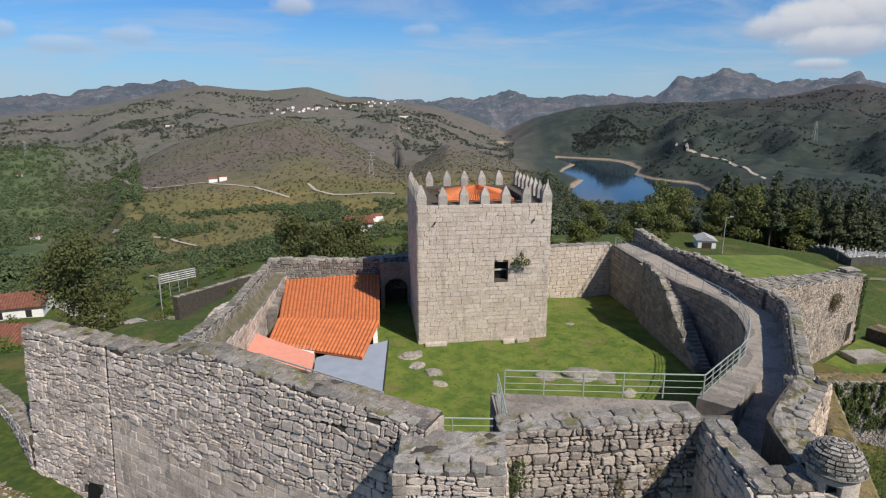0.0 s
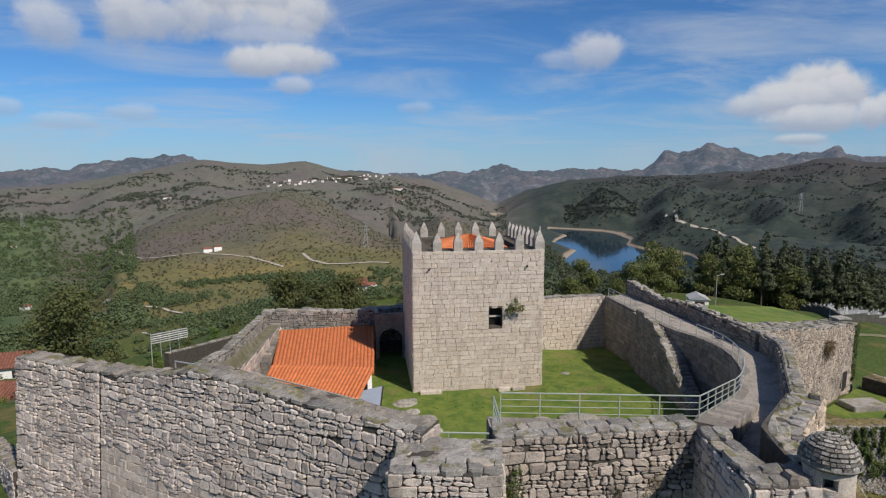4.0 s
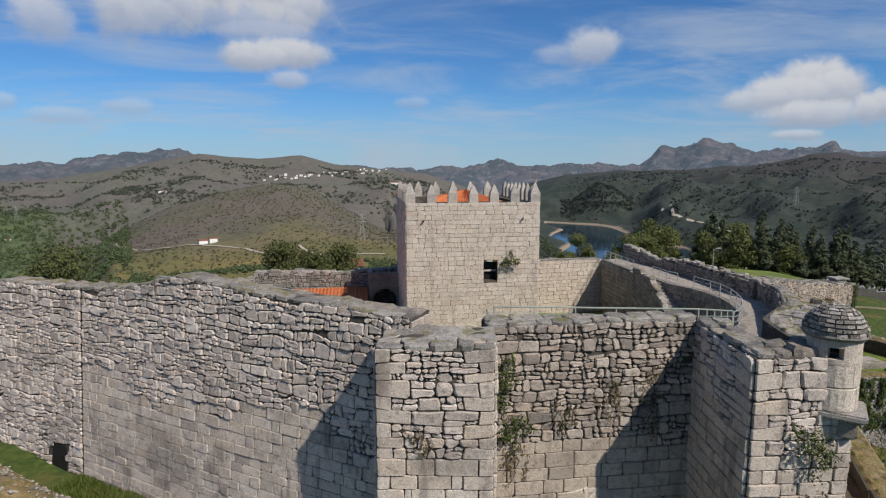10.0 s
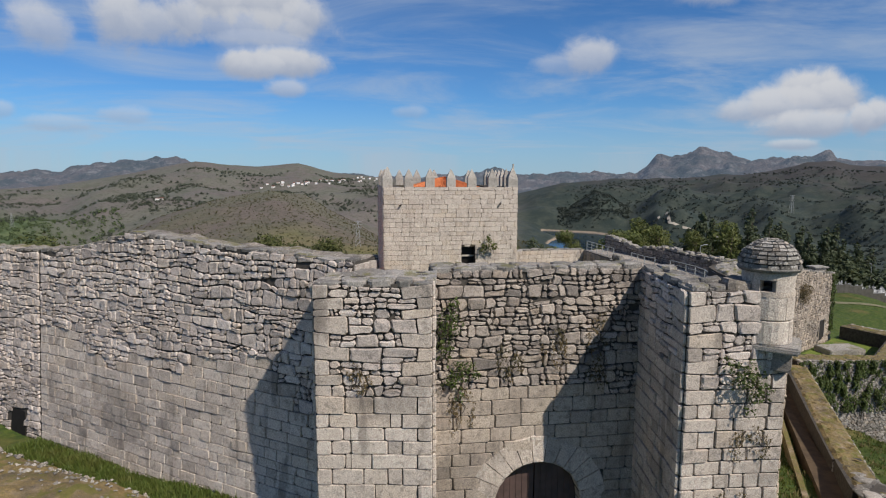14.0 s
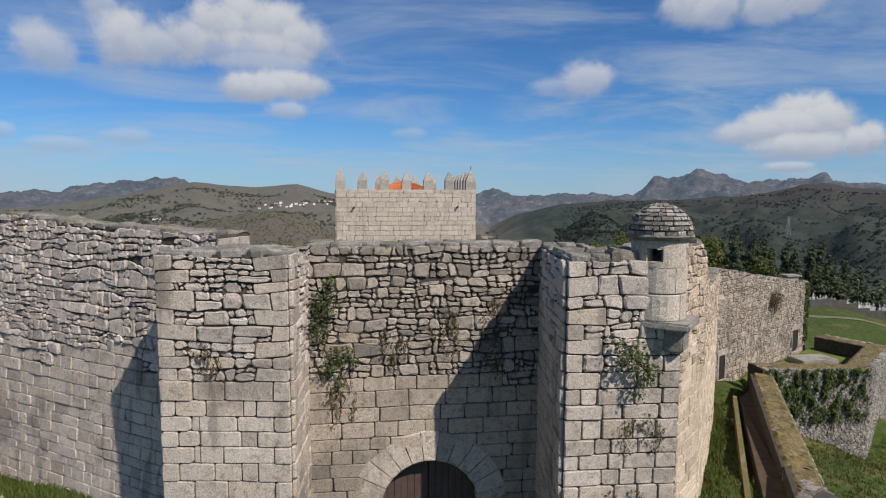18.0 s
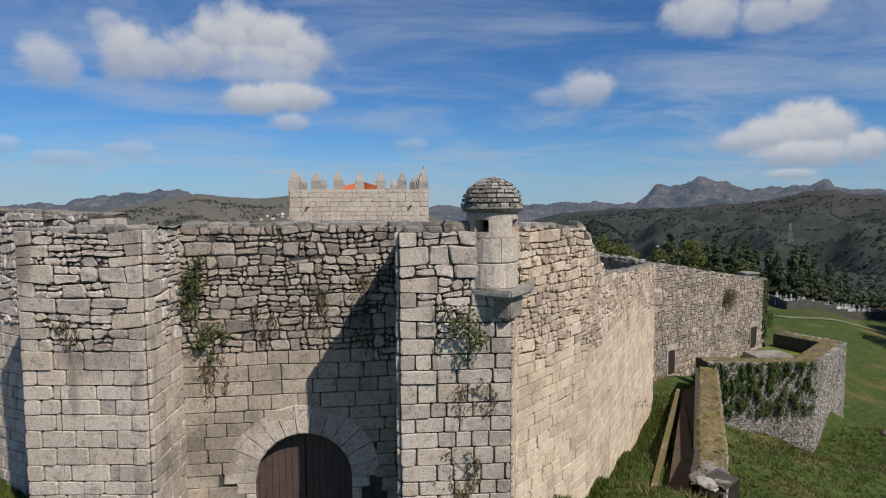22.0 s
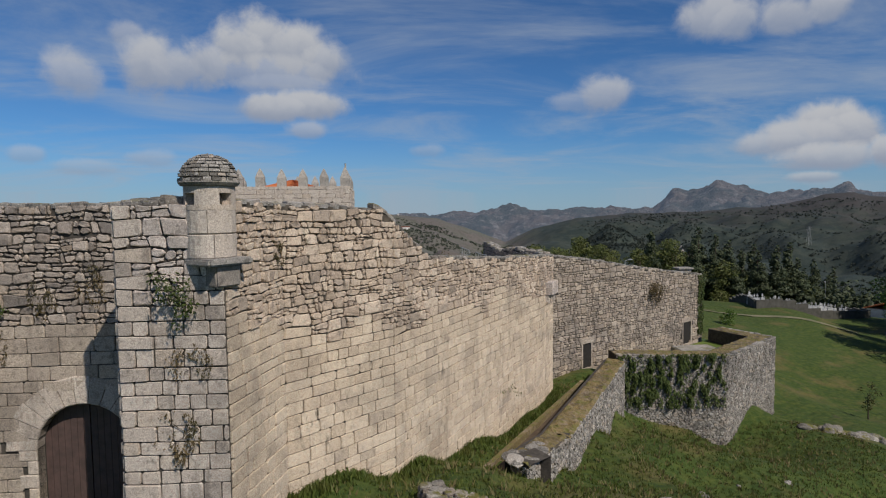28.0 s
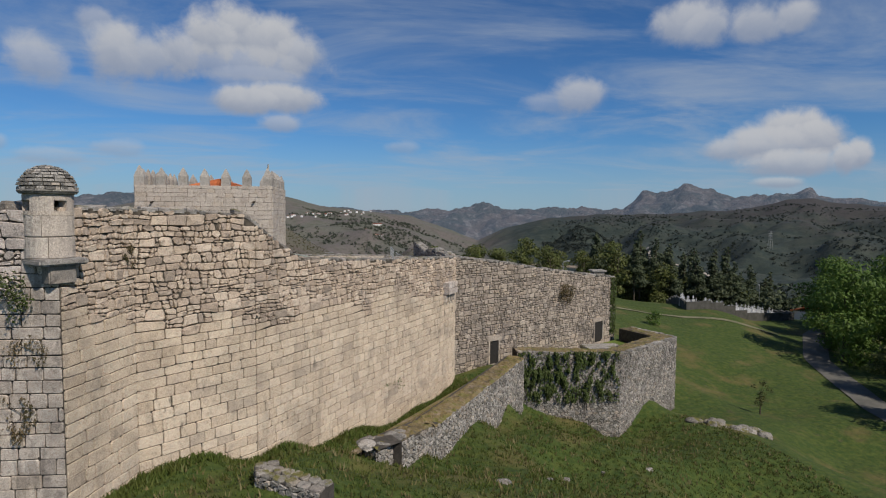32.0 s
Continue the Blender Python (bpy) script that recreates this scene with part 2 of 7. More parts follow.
M_HOUSE = granite("granite_house_rubble", (0.45, 0.38, 0.305), (0.25, 0.205, 0.165), stained=0.4, lichen=0.4, mottle=0.5)
M_KEEP = granite("granite_keep", (0.57, 0.495, 0.42), (0.48, 0.41, 0.345), stained=0.15, stain=(0.13, 0.11, 0.095), streak=0.25, mottle=0.35)
M_FIELD = granite("fieldstone", (0.40, 0.37, 0.33), (0.13, 0.12, 0.105), stained=0.5, lichen=0.85)
# Darker than the outer granites: the inner faces' shade is put into its colour.
M_INNER = granite("granite_inner_shaded", (0.33, 0.29, 0.25), (0.20, 0.18, 0.16), stained=0.4)
M_CAP = granite("granite_coping", (0.34, 0.315, 0.285), (0.17, 0.16, 0.145), stained=0.5, lichen=0.6, moss=0.75)
M_MOSSY = granite("mossy_coping", (0.33, 0.30, 0.26), (0.17, 0.155, 0.13), stained=0.3, lichen=0.4, moss=1.0)
M_BANK = granite("mossy_earth", (0.24, 0.17, 0.07), (0.15, 0.115, 0.05), stained=0.5, lichen=0.22, moss=1.0, ochre=0.0)
M_CORE = plain("earth_mortar", (0.085, 0.074, 0.062), (0.04, 0.035, 0.03), 5.0, 0.95)
M_MORTAR = plain("pale_mortar", (0.11, 0.092, 0.07), (0.055, 0.047, 0.038), 5.0, 0.95)


# ---------------------------------------------------------------- mesh helpers
def mesh_ob(name, verts, faces, mat, parent=None, smooth=False, origin=None, label=""):
    """A mesh object; origin moves its pivot there without moving the shape."""
    me = bpy.data.meshes.new(name)
    if origin is not None:
        o = Vector(origin)
        verts = [(v[0] - o.x, v[1] - o.y, v[2] - o.z) for v in verts]
    me.from_pydata(verts, [], faces)
    if mat:
        me.materials.append(mat)
    if smooth:
        me.polygons.foreach_set("use_smooth", [True] * len(me.polygons))
    me.update()
    ob = new(name, me)
    if origin is not None:
        ob.location = origin
    if parent is not None:
        ob.parent = parent
    if label:
        ob["label"] = label
    return ob


def part(name, bm, mat, parent, label="", smooth=False):
    me = bpy.data.meshes.new(name)
    bm.to_mesh(me)
    bm.free()
    me.materials.append(mat)
    if smooth:
        me.polygons.foreach_set("use_smooth", [True] * len(me.polygons))
    ob = new(name, me)
    if parent is not None:
        ob.parent = parent
    if label:
        ob["label"] = label
    return ob


def box_bm(x0, y0, z0, x1, y1, z1, bevel=0.0, m=None, bm=None):
    bm = bm or bmesh.new()
    r = bmesh.ops.create_cube(bm, size=1.0)
    vs = r["verts"]
    for v in vs:
        v.co = Vector(((x0 + x1) / 2 + v.co.x * (x1 - x0), (y0 + y1) / 2 + v.co.y * (y1 - y0), (z0 + z1) / 2 + v.co.z * (z1 - z0)))
    if bevel:
        es = list({e for v in vs for e in v.link_edges})
        r = bmesh.ops.bevel(bm, geom=es, offset=bevel, segments=2, affect="EDGES")
        vs = list({v for f in r["faces"] for v in f.verts} | {v for v in vs if v.is_valid})
    if m is not None:
        bmesh.ops.transform(bm, matrix=m, verts=[v for v in vs if v.is_valid])
    return bm


def tube_bm(a, b, r, seg=8, bm=None, r2=None):
    bm = bm or bmesh.new()
    a, b = Vector(a), Vector(b)
    d = b - a
    m = Matrix.Translation((a + b) / 2) @ d.to_track_quat("Z", "Y").to_matrix().to_4x4()
    bmesh.ops.create_cone(bm, cap_ends=True, segments=seg, radius1=r, radius2=r if r2 is None else r2, depth=d.length, matrix=m)
    return bm


def lathe_bm(profile, seg, bm=None, m=None):
    bm = bm or bmesh.new()
    rings = []
    for r, z in profile:
        rings.append([bm.verts.new((r * math.cos(2 * math.pi * i / seg), r * math.sin(2 * math.pi * i / seg), z)) for i in range(seg)])
    for a, b in zip(rings, rings[1:]):
        for i in range(seg):
            bm.faces.new((a[i], a[(i + 1) % seg], b[(i + 1) % seg], b[i]))
    bm.faces.new(rings[0][::-1])
    bm.faces.new(rings[-1])
    if m is not None:
        bmesh.ops.transform(bm, matrix=m, verts=bm.verts)
    return bm


class Line:
    """A level path on the plan; out(s) is the side that faces outwards (to the right of the way)."""

    def __init__(self, pts):
        self.p = [Vector(q) for q in pts]
        self.s = [0.0]
        for a, b in zip(self.p, self.p[1:]):
            self.s.append(self.s[-1] + (b - a).length)
        self.length = self.s[-1]

    def leg(self, s):
        i = 0
        while i < len(self.p) - 2 and s > self.s[i + 1]:
            i += 1
        return i

    def at(self, s):
        i = self.leg(s)
        return self.p[i] + (self.p[i + 1] - self.p[i]).normalized() * (s - self.s[i])

    def out(self, s):
        i = self.leg(s)
        d = (self.p[i + 1] - self.p[i]).normalized()
        return Vector((d.y, -d.x))


def profile(*knots):
    """A height that changes along a wall: pairs of way and height."""
    xs, zs = [k[0] for k in knots], [k[1] for k in knots]
    return lambda s: float(np.interp(s, xs, zs))


def core(name, line, low, high, thick, mat, step=0.8, batter=0.0):
    """The solid wall behind the facing stones."""
    n = max(2, int(line.length / step) + 1)
    ss = sorted(set(list(np.linspace(0, line.length, n)) + list(line.s)))
    v, f = [], []
    for s in ss:
        p = line.at(s)
        i = line.leg(s)
        o = line.out(s)
        if s in line.s and 0 < s < line.length:
            o = (line.out(s - 1e-4) + line.out(s + 1e-4)).normalized()
        q = p - o * (thick(s) if callable(thick) else thick)
        foot = p + o * batter * (high(s) - low(s) + 1.0)
        v += [(foot.x, foot.y, low(s) - 1.0), (p.x, p.y, high(s)), (q.x, q.y, high(s)), (q.x, q.y, low(s) - 1.0)]
    m = len(ss)
    for k in range(m - 1):
        a, b = 4 * k, 4 * k + 4
        f += [(a, b, b + 1, a + 1), (a + 1, b + 1, b + 2, a + 2), (a + 2, b + 2, b + 3, a + 3), (a + 3, b + 3, b, a)]
    f += [(0, 1, 2, 3), (4 * m - 1, 4 * m - 2, 4 * m - 3, 4 * m - 4)]
    return mesh_ob(name, v, f, mat)


def stone_shape(corners, rnd, proud, cut, rough, mids):
    """Outline of one stone on the wall's face: corners (way, height), cut off and made uneven, then rings of it: behind the face,
    at its rim, and proud of it."""
    ring = []
    for i in range(4):
        c, a, b = Vector(corners[i]), Vector(corners[i - 1]), Vector(corners[(i + 1) % 4])
        k = cut * rnd.uniform(0.4, 1.6)
        la, lb = (a - c).length, (b - c).length
        ring.append(c + (a - c) * min(0.4, k / max(la, 0.05)))
        ring.append(c + (b - c) * min(0.4, k / max(lb, 0.05)))
        if mids:
            m = (c + b) / 2 + (b - c) * rnd.uniform(-0.15, 0.15)
            n = Vector((b.y - c.y, c.x - b.x)).normalized()
            ring.append(m + n * rnd.uniform(-rough, rough * 0.8))
    count = len(ring)
    mid = sum(ring, Vector((0, 0))) / count
    out = [(p.x + rnd.uniform(-rough, rough) * 0.5, p.y + rnd.uniform(-rough, rough) * 0.5, -0.03) for p in ring]
    rim = [(q[0], q[1], proud * rnd.uniform(0.45, 0.75)) for q in out]
    k = rnd.uniform(0.80, 0.90) if mids else 0.94
    sx, sz = rnd.uniform(-0.25, 0.25), rnd.uniform(-0.3, 0.3)
    top = []
    for q in out:
        dx, dz = q[0] - mid.x, q[1] - mid.y
        top.append((mid.x + dx * k, mid.y + dz * k, proud * (rnd.uniform(0.85, 1.15) if mids else rnd.uniform(0.95, 1.05)) + (sx * dx + sz * dz) * (0.25 if mids else 0.05)))
    return out + rim + top


def stone_faces(n):
    return [(i, (i + 1) % n, n + (i + 1) % n, n + i) for i in range(n)] + [(n + i, n + (i + 1) % n, 2 * n + (i + 1) % n, 2 * n + i) for i in range(n)] + [tuple(range(2 * n, 3 * n))]


FACES = {n: stone_faces(n) for n in range(5, 16)}


def course_cells(rnd, h):
    """One stretch of a rough rubble course of height h: its width and its stones as (left, right, low, high) shares of it."""
    r = rnd.random()
    if r < 0.42 or h < 0.27:
        w = h * rnd.uniform(0.7, 2.1) if rnd.random() < 0.8 else h * rnd.uniform(0.4, 0.7)
        return w, [(0, 1, 0, 1)]
    if r < 0.64:
        k = rnd.uniform(0.36, 0.64)
        return h * rnd.uniform(0.6, 1.2), [(0, 1, 0, k), (0, 1, k, 1)]
    if r < 0.88:
        k, m = rnd.uniform(0.36, 0.5), rnd.uniform(0.3, 0.7)
        if rnd.random() < 0.5:
            return h * rnd.uniform(1.2, 1.9), [(0, m, 0, k), (m, 1, 0, k), (0, 1, k, 1)]
        return h * rnd.uniform(1.2, 1.9), [(0, m, 1 - k, 1), (m, 1, 1 - k, 1), (0, 1, 0, 1 - k)]
    k = rnd.uniform(0.4, 0.6)
    return h * rnd.uniform(0.35, 0.5), [(0, 1, 0, k), (0, 1, k, 1)]


def halfplane(poly, nx, nz, lim):
    """The part of a polygon where nx * x + nz * z is at most lim."""
    out = []
    for i, q in enumerate(poly):
        p = poly[i - 1]
        dp, dq = nx * p[0] + nz * p[1] - lim, nx * q[0] + nz * q[1] - lim
        if (dp <= 0) != (dq <= 0):
            k = dp / (dp - dq)
            out.append((p[0] + (q[0] - p[0]) * k, p[1] + (q[1] - p[1]) * k))
        if dq <= 0:
            out.append(q)
    return out


def rubble_cells(rnd, s0, s1, z0, z1, size, wanted, bounds):
    """Outlines of rubble between way s0 and s1, height z0 and z1: uneven cells of unequal weight, longer than high."""
    flat_k = 1.5
    sites, grid = [], {}
    z = z0
    while z < z1 + size:
        h = size * rnd.uniform(0.6, 1.2)
        x = s0 - rnd.uniform(0, size)
        while x < s1 + size:
            big = rnd.random()
            w = size * (rnd.uniform(0.5, 1.1) if big < 0.5 else rnd.uniform(1.1, 1.9) if big < 0.85 else rnd.uniform(1.9, 3.0))
            sites.append((x + w / 2, z + h * rnd.uniform(0.2, 0.8), (w - size) * size * 0.16))
            if big > 0.72:
                sites.append((x + w + rnd.uniform(-0.06, 0.06), z + h * rnd.uniform(-0.1, 0.2), -size * size * 0.12))
            x += w
        z += h
    cell = size * 2.2
    for k, q in enumerate(sites):
        grid.setdefault((int(q[0] // cell), int(q[1] // cell)), []).append(k)
    for k, (x, z, wt) in enumerate(sites):
        if not wanted(x, z):
            continue
        r = size * 2.4
        poly = [(x - r, z - r), (x + r, z - r), (x + r, z + r), (x - r, z + r)]
        gx, gz = int(x // cell), int(z // cell)
        for ix in (gx - 1, gx, gx + 1):
            for iz in (gz - 1, gz, gz + 1):
                for j in grid.get((ix, iz), ()):
                    if j == k or not poly:
                        continue
                    x2, z2, w2 = sites[j]
                    nx, nz = 2 * (x2 - x), 2 * (z2 - z) * flat_k * flat_k
                    lim = x2 * x2 - x * x + (z2 * z2 - z * z) * flat_k * flat_k + wt - w2
                    poly = halfplane(poly, nx, nz, lim)
        lo, hi = bounds(z)
        poly = halfplane(halfplane(poly, 1, 0, hi), -1, 0, -lo) if poly else poly
        if len(poly) >= 3:
            yield poly


def rubble_shape(poly, rnd, gap, proud, rough):
    """A rounded lump on the outline poly, as three rings, or None if it is too small."""
    n = len(poly)
    mid = Vector((sum(p[0] for p in poly) / n, sum(p[1] for p in poly) / n))
    ring = []
    for i in range(n):
        c, a, b = Vector(poly[i]), Vector(poly[i - 1]), Vector(poly[(i + 1) % n])
        la, lb = (a - c).length, (b - c).length
        if la + lb < 0.05:
            continue
        k = rnd.uniform(0.05, 0.24)
        for q in ((c + (a - c) * k, c + (b - c) * k)):
            d = q - mid
            if d.length < 1e-4:
                continue
            ring.append(mid + d * max(0.2, 1 - gap / d.length) + Vector((rnd.uniform(-rough, rough), rnd.uniform(-rough, rough))))
    if len(ring) < 6:
        return None
    size = max(q.x for q in ring) - min(q.x for q in ring), max(q.y for q in ring) - min(q.y for q in ring)
    if min(size) < 0.05:
        return None
    ring = ring[:14]
    k = rnd.uniform(0.8, 0.92)
    proud = min(proud, 0.5 * min(size))
    sx, sz = rnd.uniform(-0.2, 0.2), rnd.uniform(-0.25, 0.25)
    out = [(q.x, q.y, -0.03) for q in ring]
    rim = [(q.x, q.y, proud * rnd.uniform(0.35, 0.65)) for q in ring]
    top = [(mid.x + (q.x - mid.x) * k, mid.y + (q.y - mid.y) * k, proud * rnd.uniform(0.85, 1.15) + (q.x - mid.x) * sx * 0.3 + (q.y - mid.y) * sz * 0.3) for q in ring]
    return out + rim + top


def masonry(wall, line, low, high, split, mats, near, seed=1, keep=None, count=300, ashlar=(0.36, 0.48, 0.55, 1.15), course=(0.26, 0.44), start=0.0, stop=None, gap=0.013, name="stone", quoins=False, size=0.27, rubble_gap=0.016, ragged=0.6, wave=0.10, crack=0.0, coursed=True, batter=0.0):
    """Faces a wall with stones: squared blocks below split(s), rubble brought to rough courses above. The count nearest to near
    (way, height) are objects of their own; the rest is one mesh."""
    rnd = random.Random(seed)
    stop = line.length if stop is None else stop
    zmin = min(low(s) for s in np.linspace(start, stop, 30)) - 0.3
    zmax = max(high(s) for s in np.linspace(start, stop, 30))

    def edge_of(s):
        return split(min(max(s, start), stop)) - 0.2 + ragged * noise.noise(Vector((s * 0.45, 4.4, seed * 3.1)))

    def edge(zz, s):
        w = 0.018 if zz < edge_of(s) else wave
        return zz + w * (noise.noise(Vector((s * 0.9, zz * 3.1, seed * 7.7))) * 1.3 + 0.5 * noise.noise(Vector((s * 3.1, zz * 3.1, seed * 2.7))))

    legs = [(max(a, start), min(b, stop)) for a, b in zip(line.s, line.s[1:]) if max(a, start) < min(b, stop) - 0.05]
    made = []
    z, row = zmin, 0
    while z < zmax:
        mid_split = (edge_of((start + stop) / 2) + max(split(start), split(stop))) / 2
        h = rnd.uniform(*(ashlar[:2] if z < mid_split else course))
        for n_leg, (l0, l1) in enumerate(legs):
            s, slant0 = l0 + (crack if n_leg > 0 else 0.0), 0.0
            while s < l1 - 0.01:
                sq = z + h * 0.5 < edge_of(s)
                corner = quoins and s == l0 and n_leg > 0
                if corner:
                    sq, w = True, (0.42 if (row + n_leg) % 2 else 0.85) * rnd.uniform(0.85, 1.15)
                    stones = [(0, 1, 0, 1)]
                elif sq:
                    w, stones = rnd.uniform(*ashlar[2:]), [(0, 1, 0, 1)]
                elif coursed:
                    w, stones = course_cells(rnd, h)
                else:
                    w, stones = 0.25, []
                quoin_end = False
                if quoins and n_leg < len(legs) - 1 and not corner and s + w > l1 - 0.9:
                    long = 0.85 if (row + n_leg) % 2 else 0.42
                    if s < l1 - long - 0.12:
                        w = l1 - long - s
                    else:
                        w, sq, stones, quoin_end = l1 - s, True, [(0, 1, 0, 1)], True
                if l1 - s - w < 0.14:
                    w = l1 - s
                a, b = s, s + w
                s = b
                end = b > l1 - 0.01
                slant1 = 0.0 if end or sq else rnd.uniform(-0.08, 0.08)
                g = gap if sq else rubble_gap
                lean = [rnd.uniform(-0.12, 0.12) for _ in range(4)]

                def at(u, v, k):
                    vv = v + (lean[k] * (u - 0.5) if 0 < v < 1 else 0)
                    zl, zh = edge(z, a + (b - a) * u), edge(z + h, a + (b - a) * u)
                    left, right = a + slant0 * (v - 0.5), b + slant1 * (v - 0.5)
                    return [left + (right - left) * u, zl + (zh - zl) * vv]
                for u0, u1, v0, v1 in stones:
                    c = [at(u0, v0, 0), at(u1, v0, 0), at(u1, v1, 0), at(u0, v1, 0)]
                    c = [(c[0][0] + g, c[0][1] + g), (c[1][0] - g, c[1][1] + g), (c[2][0] - g, c[2][1] - g), (c[3][0] + g, c[3][1] - g)]
                    cs, cz = sum(q[0] for q in c) / 4, sum(q[1] for q in c) / 4
                    top = high(min(max(cs, start), stop))
                    if cz > top - 0.04 or cz < low(cs) - 0.35:
                        continue
                    c = [(x, min(y, top + 0.01)) for x, y in c]
                    if c[3][1] - c[0][1] < 0.04 or c[2][1] - c[1][1] < 0.04 or c[1][0] - c[0][0] < 0.04:
                        continue
                    if keep:
                        c = keep(c)
                        if c is None:
                            continue
                    if sq:
                        shape = stone_shape(c, rnd, rnd.uniform(0.035, 0.075) + (0.03 if corner or quoin_end else 0), rnd.uniform(0.012, 0.05), 0.02, False)
                    else:
                        shape = stone_shape(c, rnd, rnd.uniform(0.04, 0.105), rnd.uniform(0.02, 0.07), 0.024, True)
                    made.append((cs, cz, sq, shape))
                slant0 = slant1
        z += h
        row += 1
    for n_leg, (l0, l1) in enumerate(legs):
        lo = l0 + (0.55 if quoins and n_leg > 0 else crack if n_leg > 0 else 0.0)
        hi = l1 - (0.55 if quoins and n_leg < len(legs) - 1 else 0.0)
        bottom = max(zmin, min(edge_of(s) for s in np.linspace(l0, l1, 12)) - 0.5)

        def wanted(x, zz):
            x = min(max(x, start), stop)
            return edge_of(x) - 0.08 < zz < high(x) - 0.03 and zz > low(x) - 0.35
        if hi - lo < 0.2 or bottom > zmax or coursed:
            continue
        for poly in rubble_cells(rnd, lo, hi, bottom, zmax, size, wanted, lambda zz: (lo, hi)):
            cs, cz = sum(q[0] for q in poly) / len(poly), sum(q[1] for q in poly) / len(poly)
            top = high(min(max(cs, start), stop)) + 0.01
            poly = [(x, min(y, top)) for x, y in poly]
            if keep and keep(poly) is None:
                continue
            shape = rubble_shape(poly, rnd, rubble_gap, rnd.uniform(0.03, 0.09), 0.016)
            if shape:
                made.append((cs, cz, False, shape))
    made.sort(key=lambda q: (q[0] - near[0]) ** 2 + (q[1] - near[1]) ** 2)
    joined = {True: ([], []), False: ([], [])}
    for k, (cs, cz, sq, shape) in enumerate(made):
        p, o = line.at(cs), line.out(cs)
        i = line.leg(cs)
        d = (line.p[i + 1] - line.p[i]).normalized()
        high_z = high(min(max(cs, start), stop))
        vs = [(p.x + d.x * (x - cs) + o.x * (y + batter * (high_z - zz)), p.y + d.y * (x - cs) + o.y * (y + batter * (high_z - zz)), zz) for x, zz, y in shape]
        faces = FACES[len(shape) // 3]
        if k < count:
            mesh_ob(name, vs, faces, mats[0] if sq else mats[1], wall, False, origin=(p.x, p.y, cz))
        else:
            v, f = joined[sq]
            n = len(v)
            v.extend(vs)
            f.extend(tuple(n + q for q in face) for face in faces)
    for sq, (v, f) in joined.items():
        if v:
            ob = mesh_ob("stonework", v, f, mats[0] if sq else mats[1], wall, False)
            tagged(ob, kind="stuff")


def coping(wall, line, high, depth, mat, seed=1, front=0.06, size=(0.3, 0.8), rise=(0.05, 0.16), start=0.0, stop=None, slope=0.0, name="coping_stone", row=0.5):
    """Flat uneven stones along the top of a wall, in ragged rows across its depth."""
    rnd = random.Random(seed)
    stop = line.length if stop is None else stop
    rows = max(1, round(depth / row))
    for r in range(rows):
        s = start
        e0, e1 = -front + depth * r / rows, depth * (r + 1) / rows
        while s < stop - 0.05:
            w = min(rnd.uniform(*size), stop - s)
            if stop - s - w < 0.2:
                w = stop - s
            a, b = s, s + w
            s = b
            m = (a + b) / 2
            p, o = line.at(m), line.out(m)
            d = Vector((-o.y, o.x))
            h = rnd.uniform(*rise)
            ring = []
            for u, v in ((-0.5, 0.2), (-0.5, 0.8), (-0.25, 1), (0.25, 1), (0.5, 0.8), (0.5, 0.2), (0.25, 0), (-0.25, 0)):
                along = u * (w - 0.03) + rnd.uniform(-0.03, 0.03)
                deep = e0 + (e1 - e0 - 0.02) * v + rnd.uniform(-0.05, 0.05) * (0.4 if r == 0 and v < 0.5 else 1)
                ring.append((along, deep))
            ring.reverse()
            top = high(m)
            tilt = (high(min(m + 0.2, stop)) - high(max(m - 0.2, start))) / 0.4
            lean = rnd.uniform(-0.08, 0.08)
            md = (e0 + e1) / 2
            v = []
            for k, hh in ((0.98, -0.06), (1.0, 0.7), (0.88, 1.0)):
                for along, deep in ring:
                    q = p + d * along * k - o * (md + (deep - md) * k)
                    zz = top + tilt * along - slope * deep + (h * hh * rnd.uniform(0.85, 1.15) if hh > 0 else hh) + lean * along
                    v.append((q.x, q.y, zz))
            mesh_ob(name, v, FACES[8], mat, wall, origin=(p.x, p.y, top))


def mossy_top(wall, line, high, depth, mat, seed, name="moss", front=0.03, relief=0.1):
    """A lumpy skin of moss, earth and small stones along a wall's top."""
    nu, nw = max(4, int(line.length / 0.16)), max(4, int(depth / 0.16))
    v, f = [], []
    for i in range(nu + 1):
        s = line.length * i / nu
        p, o = line.at(s), line.out(s)
        for j in range(nw + 1):
            w = -front + (depth + front) * j / nw
            q = p - o * w
            lump = noise.fractal(Vector((q.x * 1.3, q.y * 1.3, seed)), 0.9, 2.0, 4) + 0.5 * noise.noise(Vector((q.x * 4.5, q.y * 4.5, seed)))
            v.append((q.x, q.y, high(s) + (0.04 + relief * max(-0.6, lump) if 0 < j < nw else -0.06)))
    for i in range(nu):
        for j in range(nw):
            k = i * (nw + 1) + j
            f.append((k, k + nw + 1, k + nw + 2, k + 1))
    return mesh_ob(name, v, f, mat, wall)


# ---------------------------------------------------------------- ground and distance
NEAR_GROUND = (
    (-2, -31, 0.0), (-8, -33, 0.2), (-12, -28, 1.95), (-10.3, -29.2, 1.7), (-16.2, -24.4, 1.6), (-20.5, -21.4, 1.6), (-13, -33, 2.4), (-18, -29, 2.6), (-25, -17.5, 2.0),
    (-30, -12, 2.2), (-30, -30, 2.5), (-15, -40, 1.2), (4, -36, 0.9), (6.1, -30.1, 0.5), (8.1, -27.3, -0.5),
    (10.8, -23.4, -1.6), (14.8, -17.7, -2.6), (18.5, -12.5, -2.7), (23.3, -7.2, -2.7), (30, -3.2, -2.9), (36, 0.6, -3.3),
)
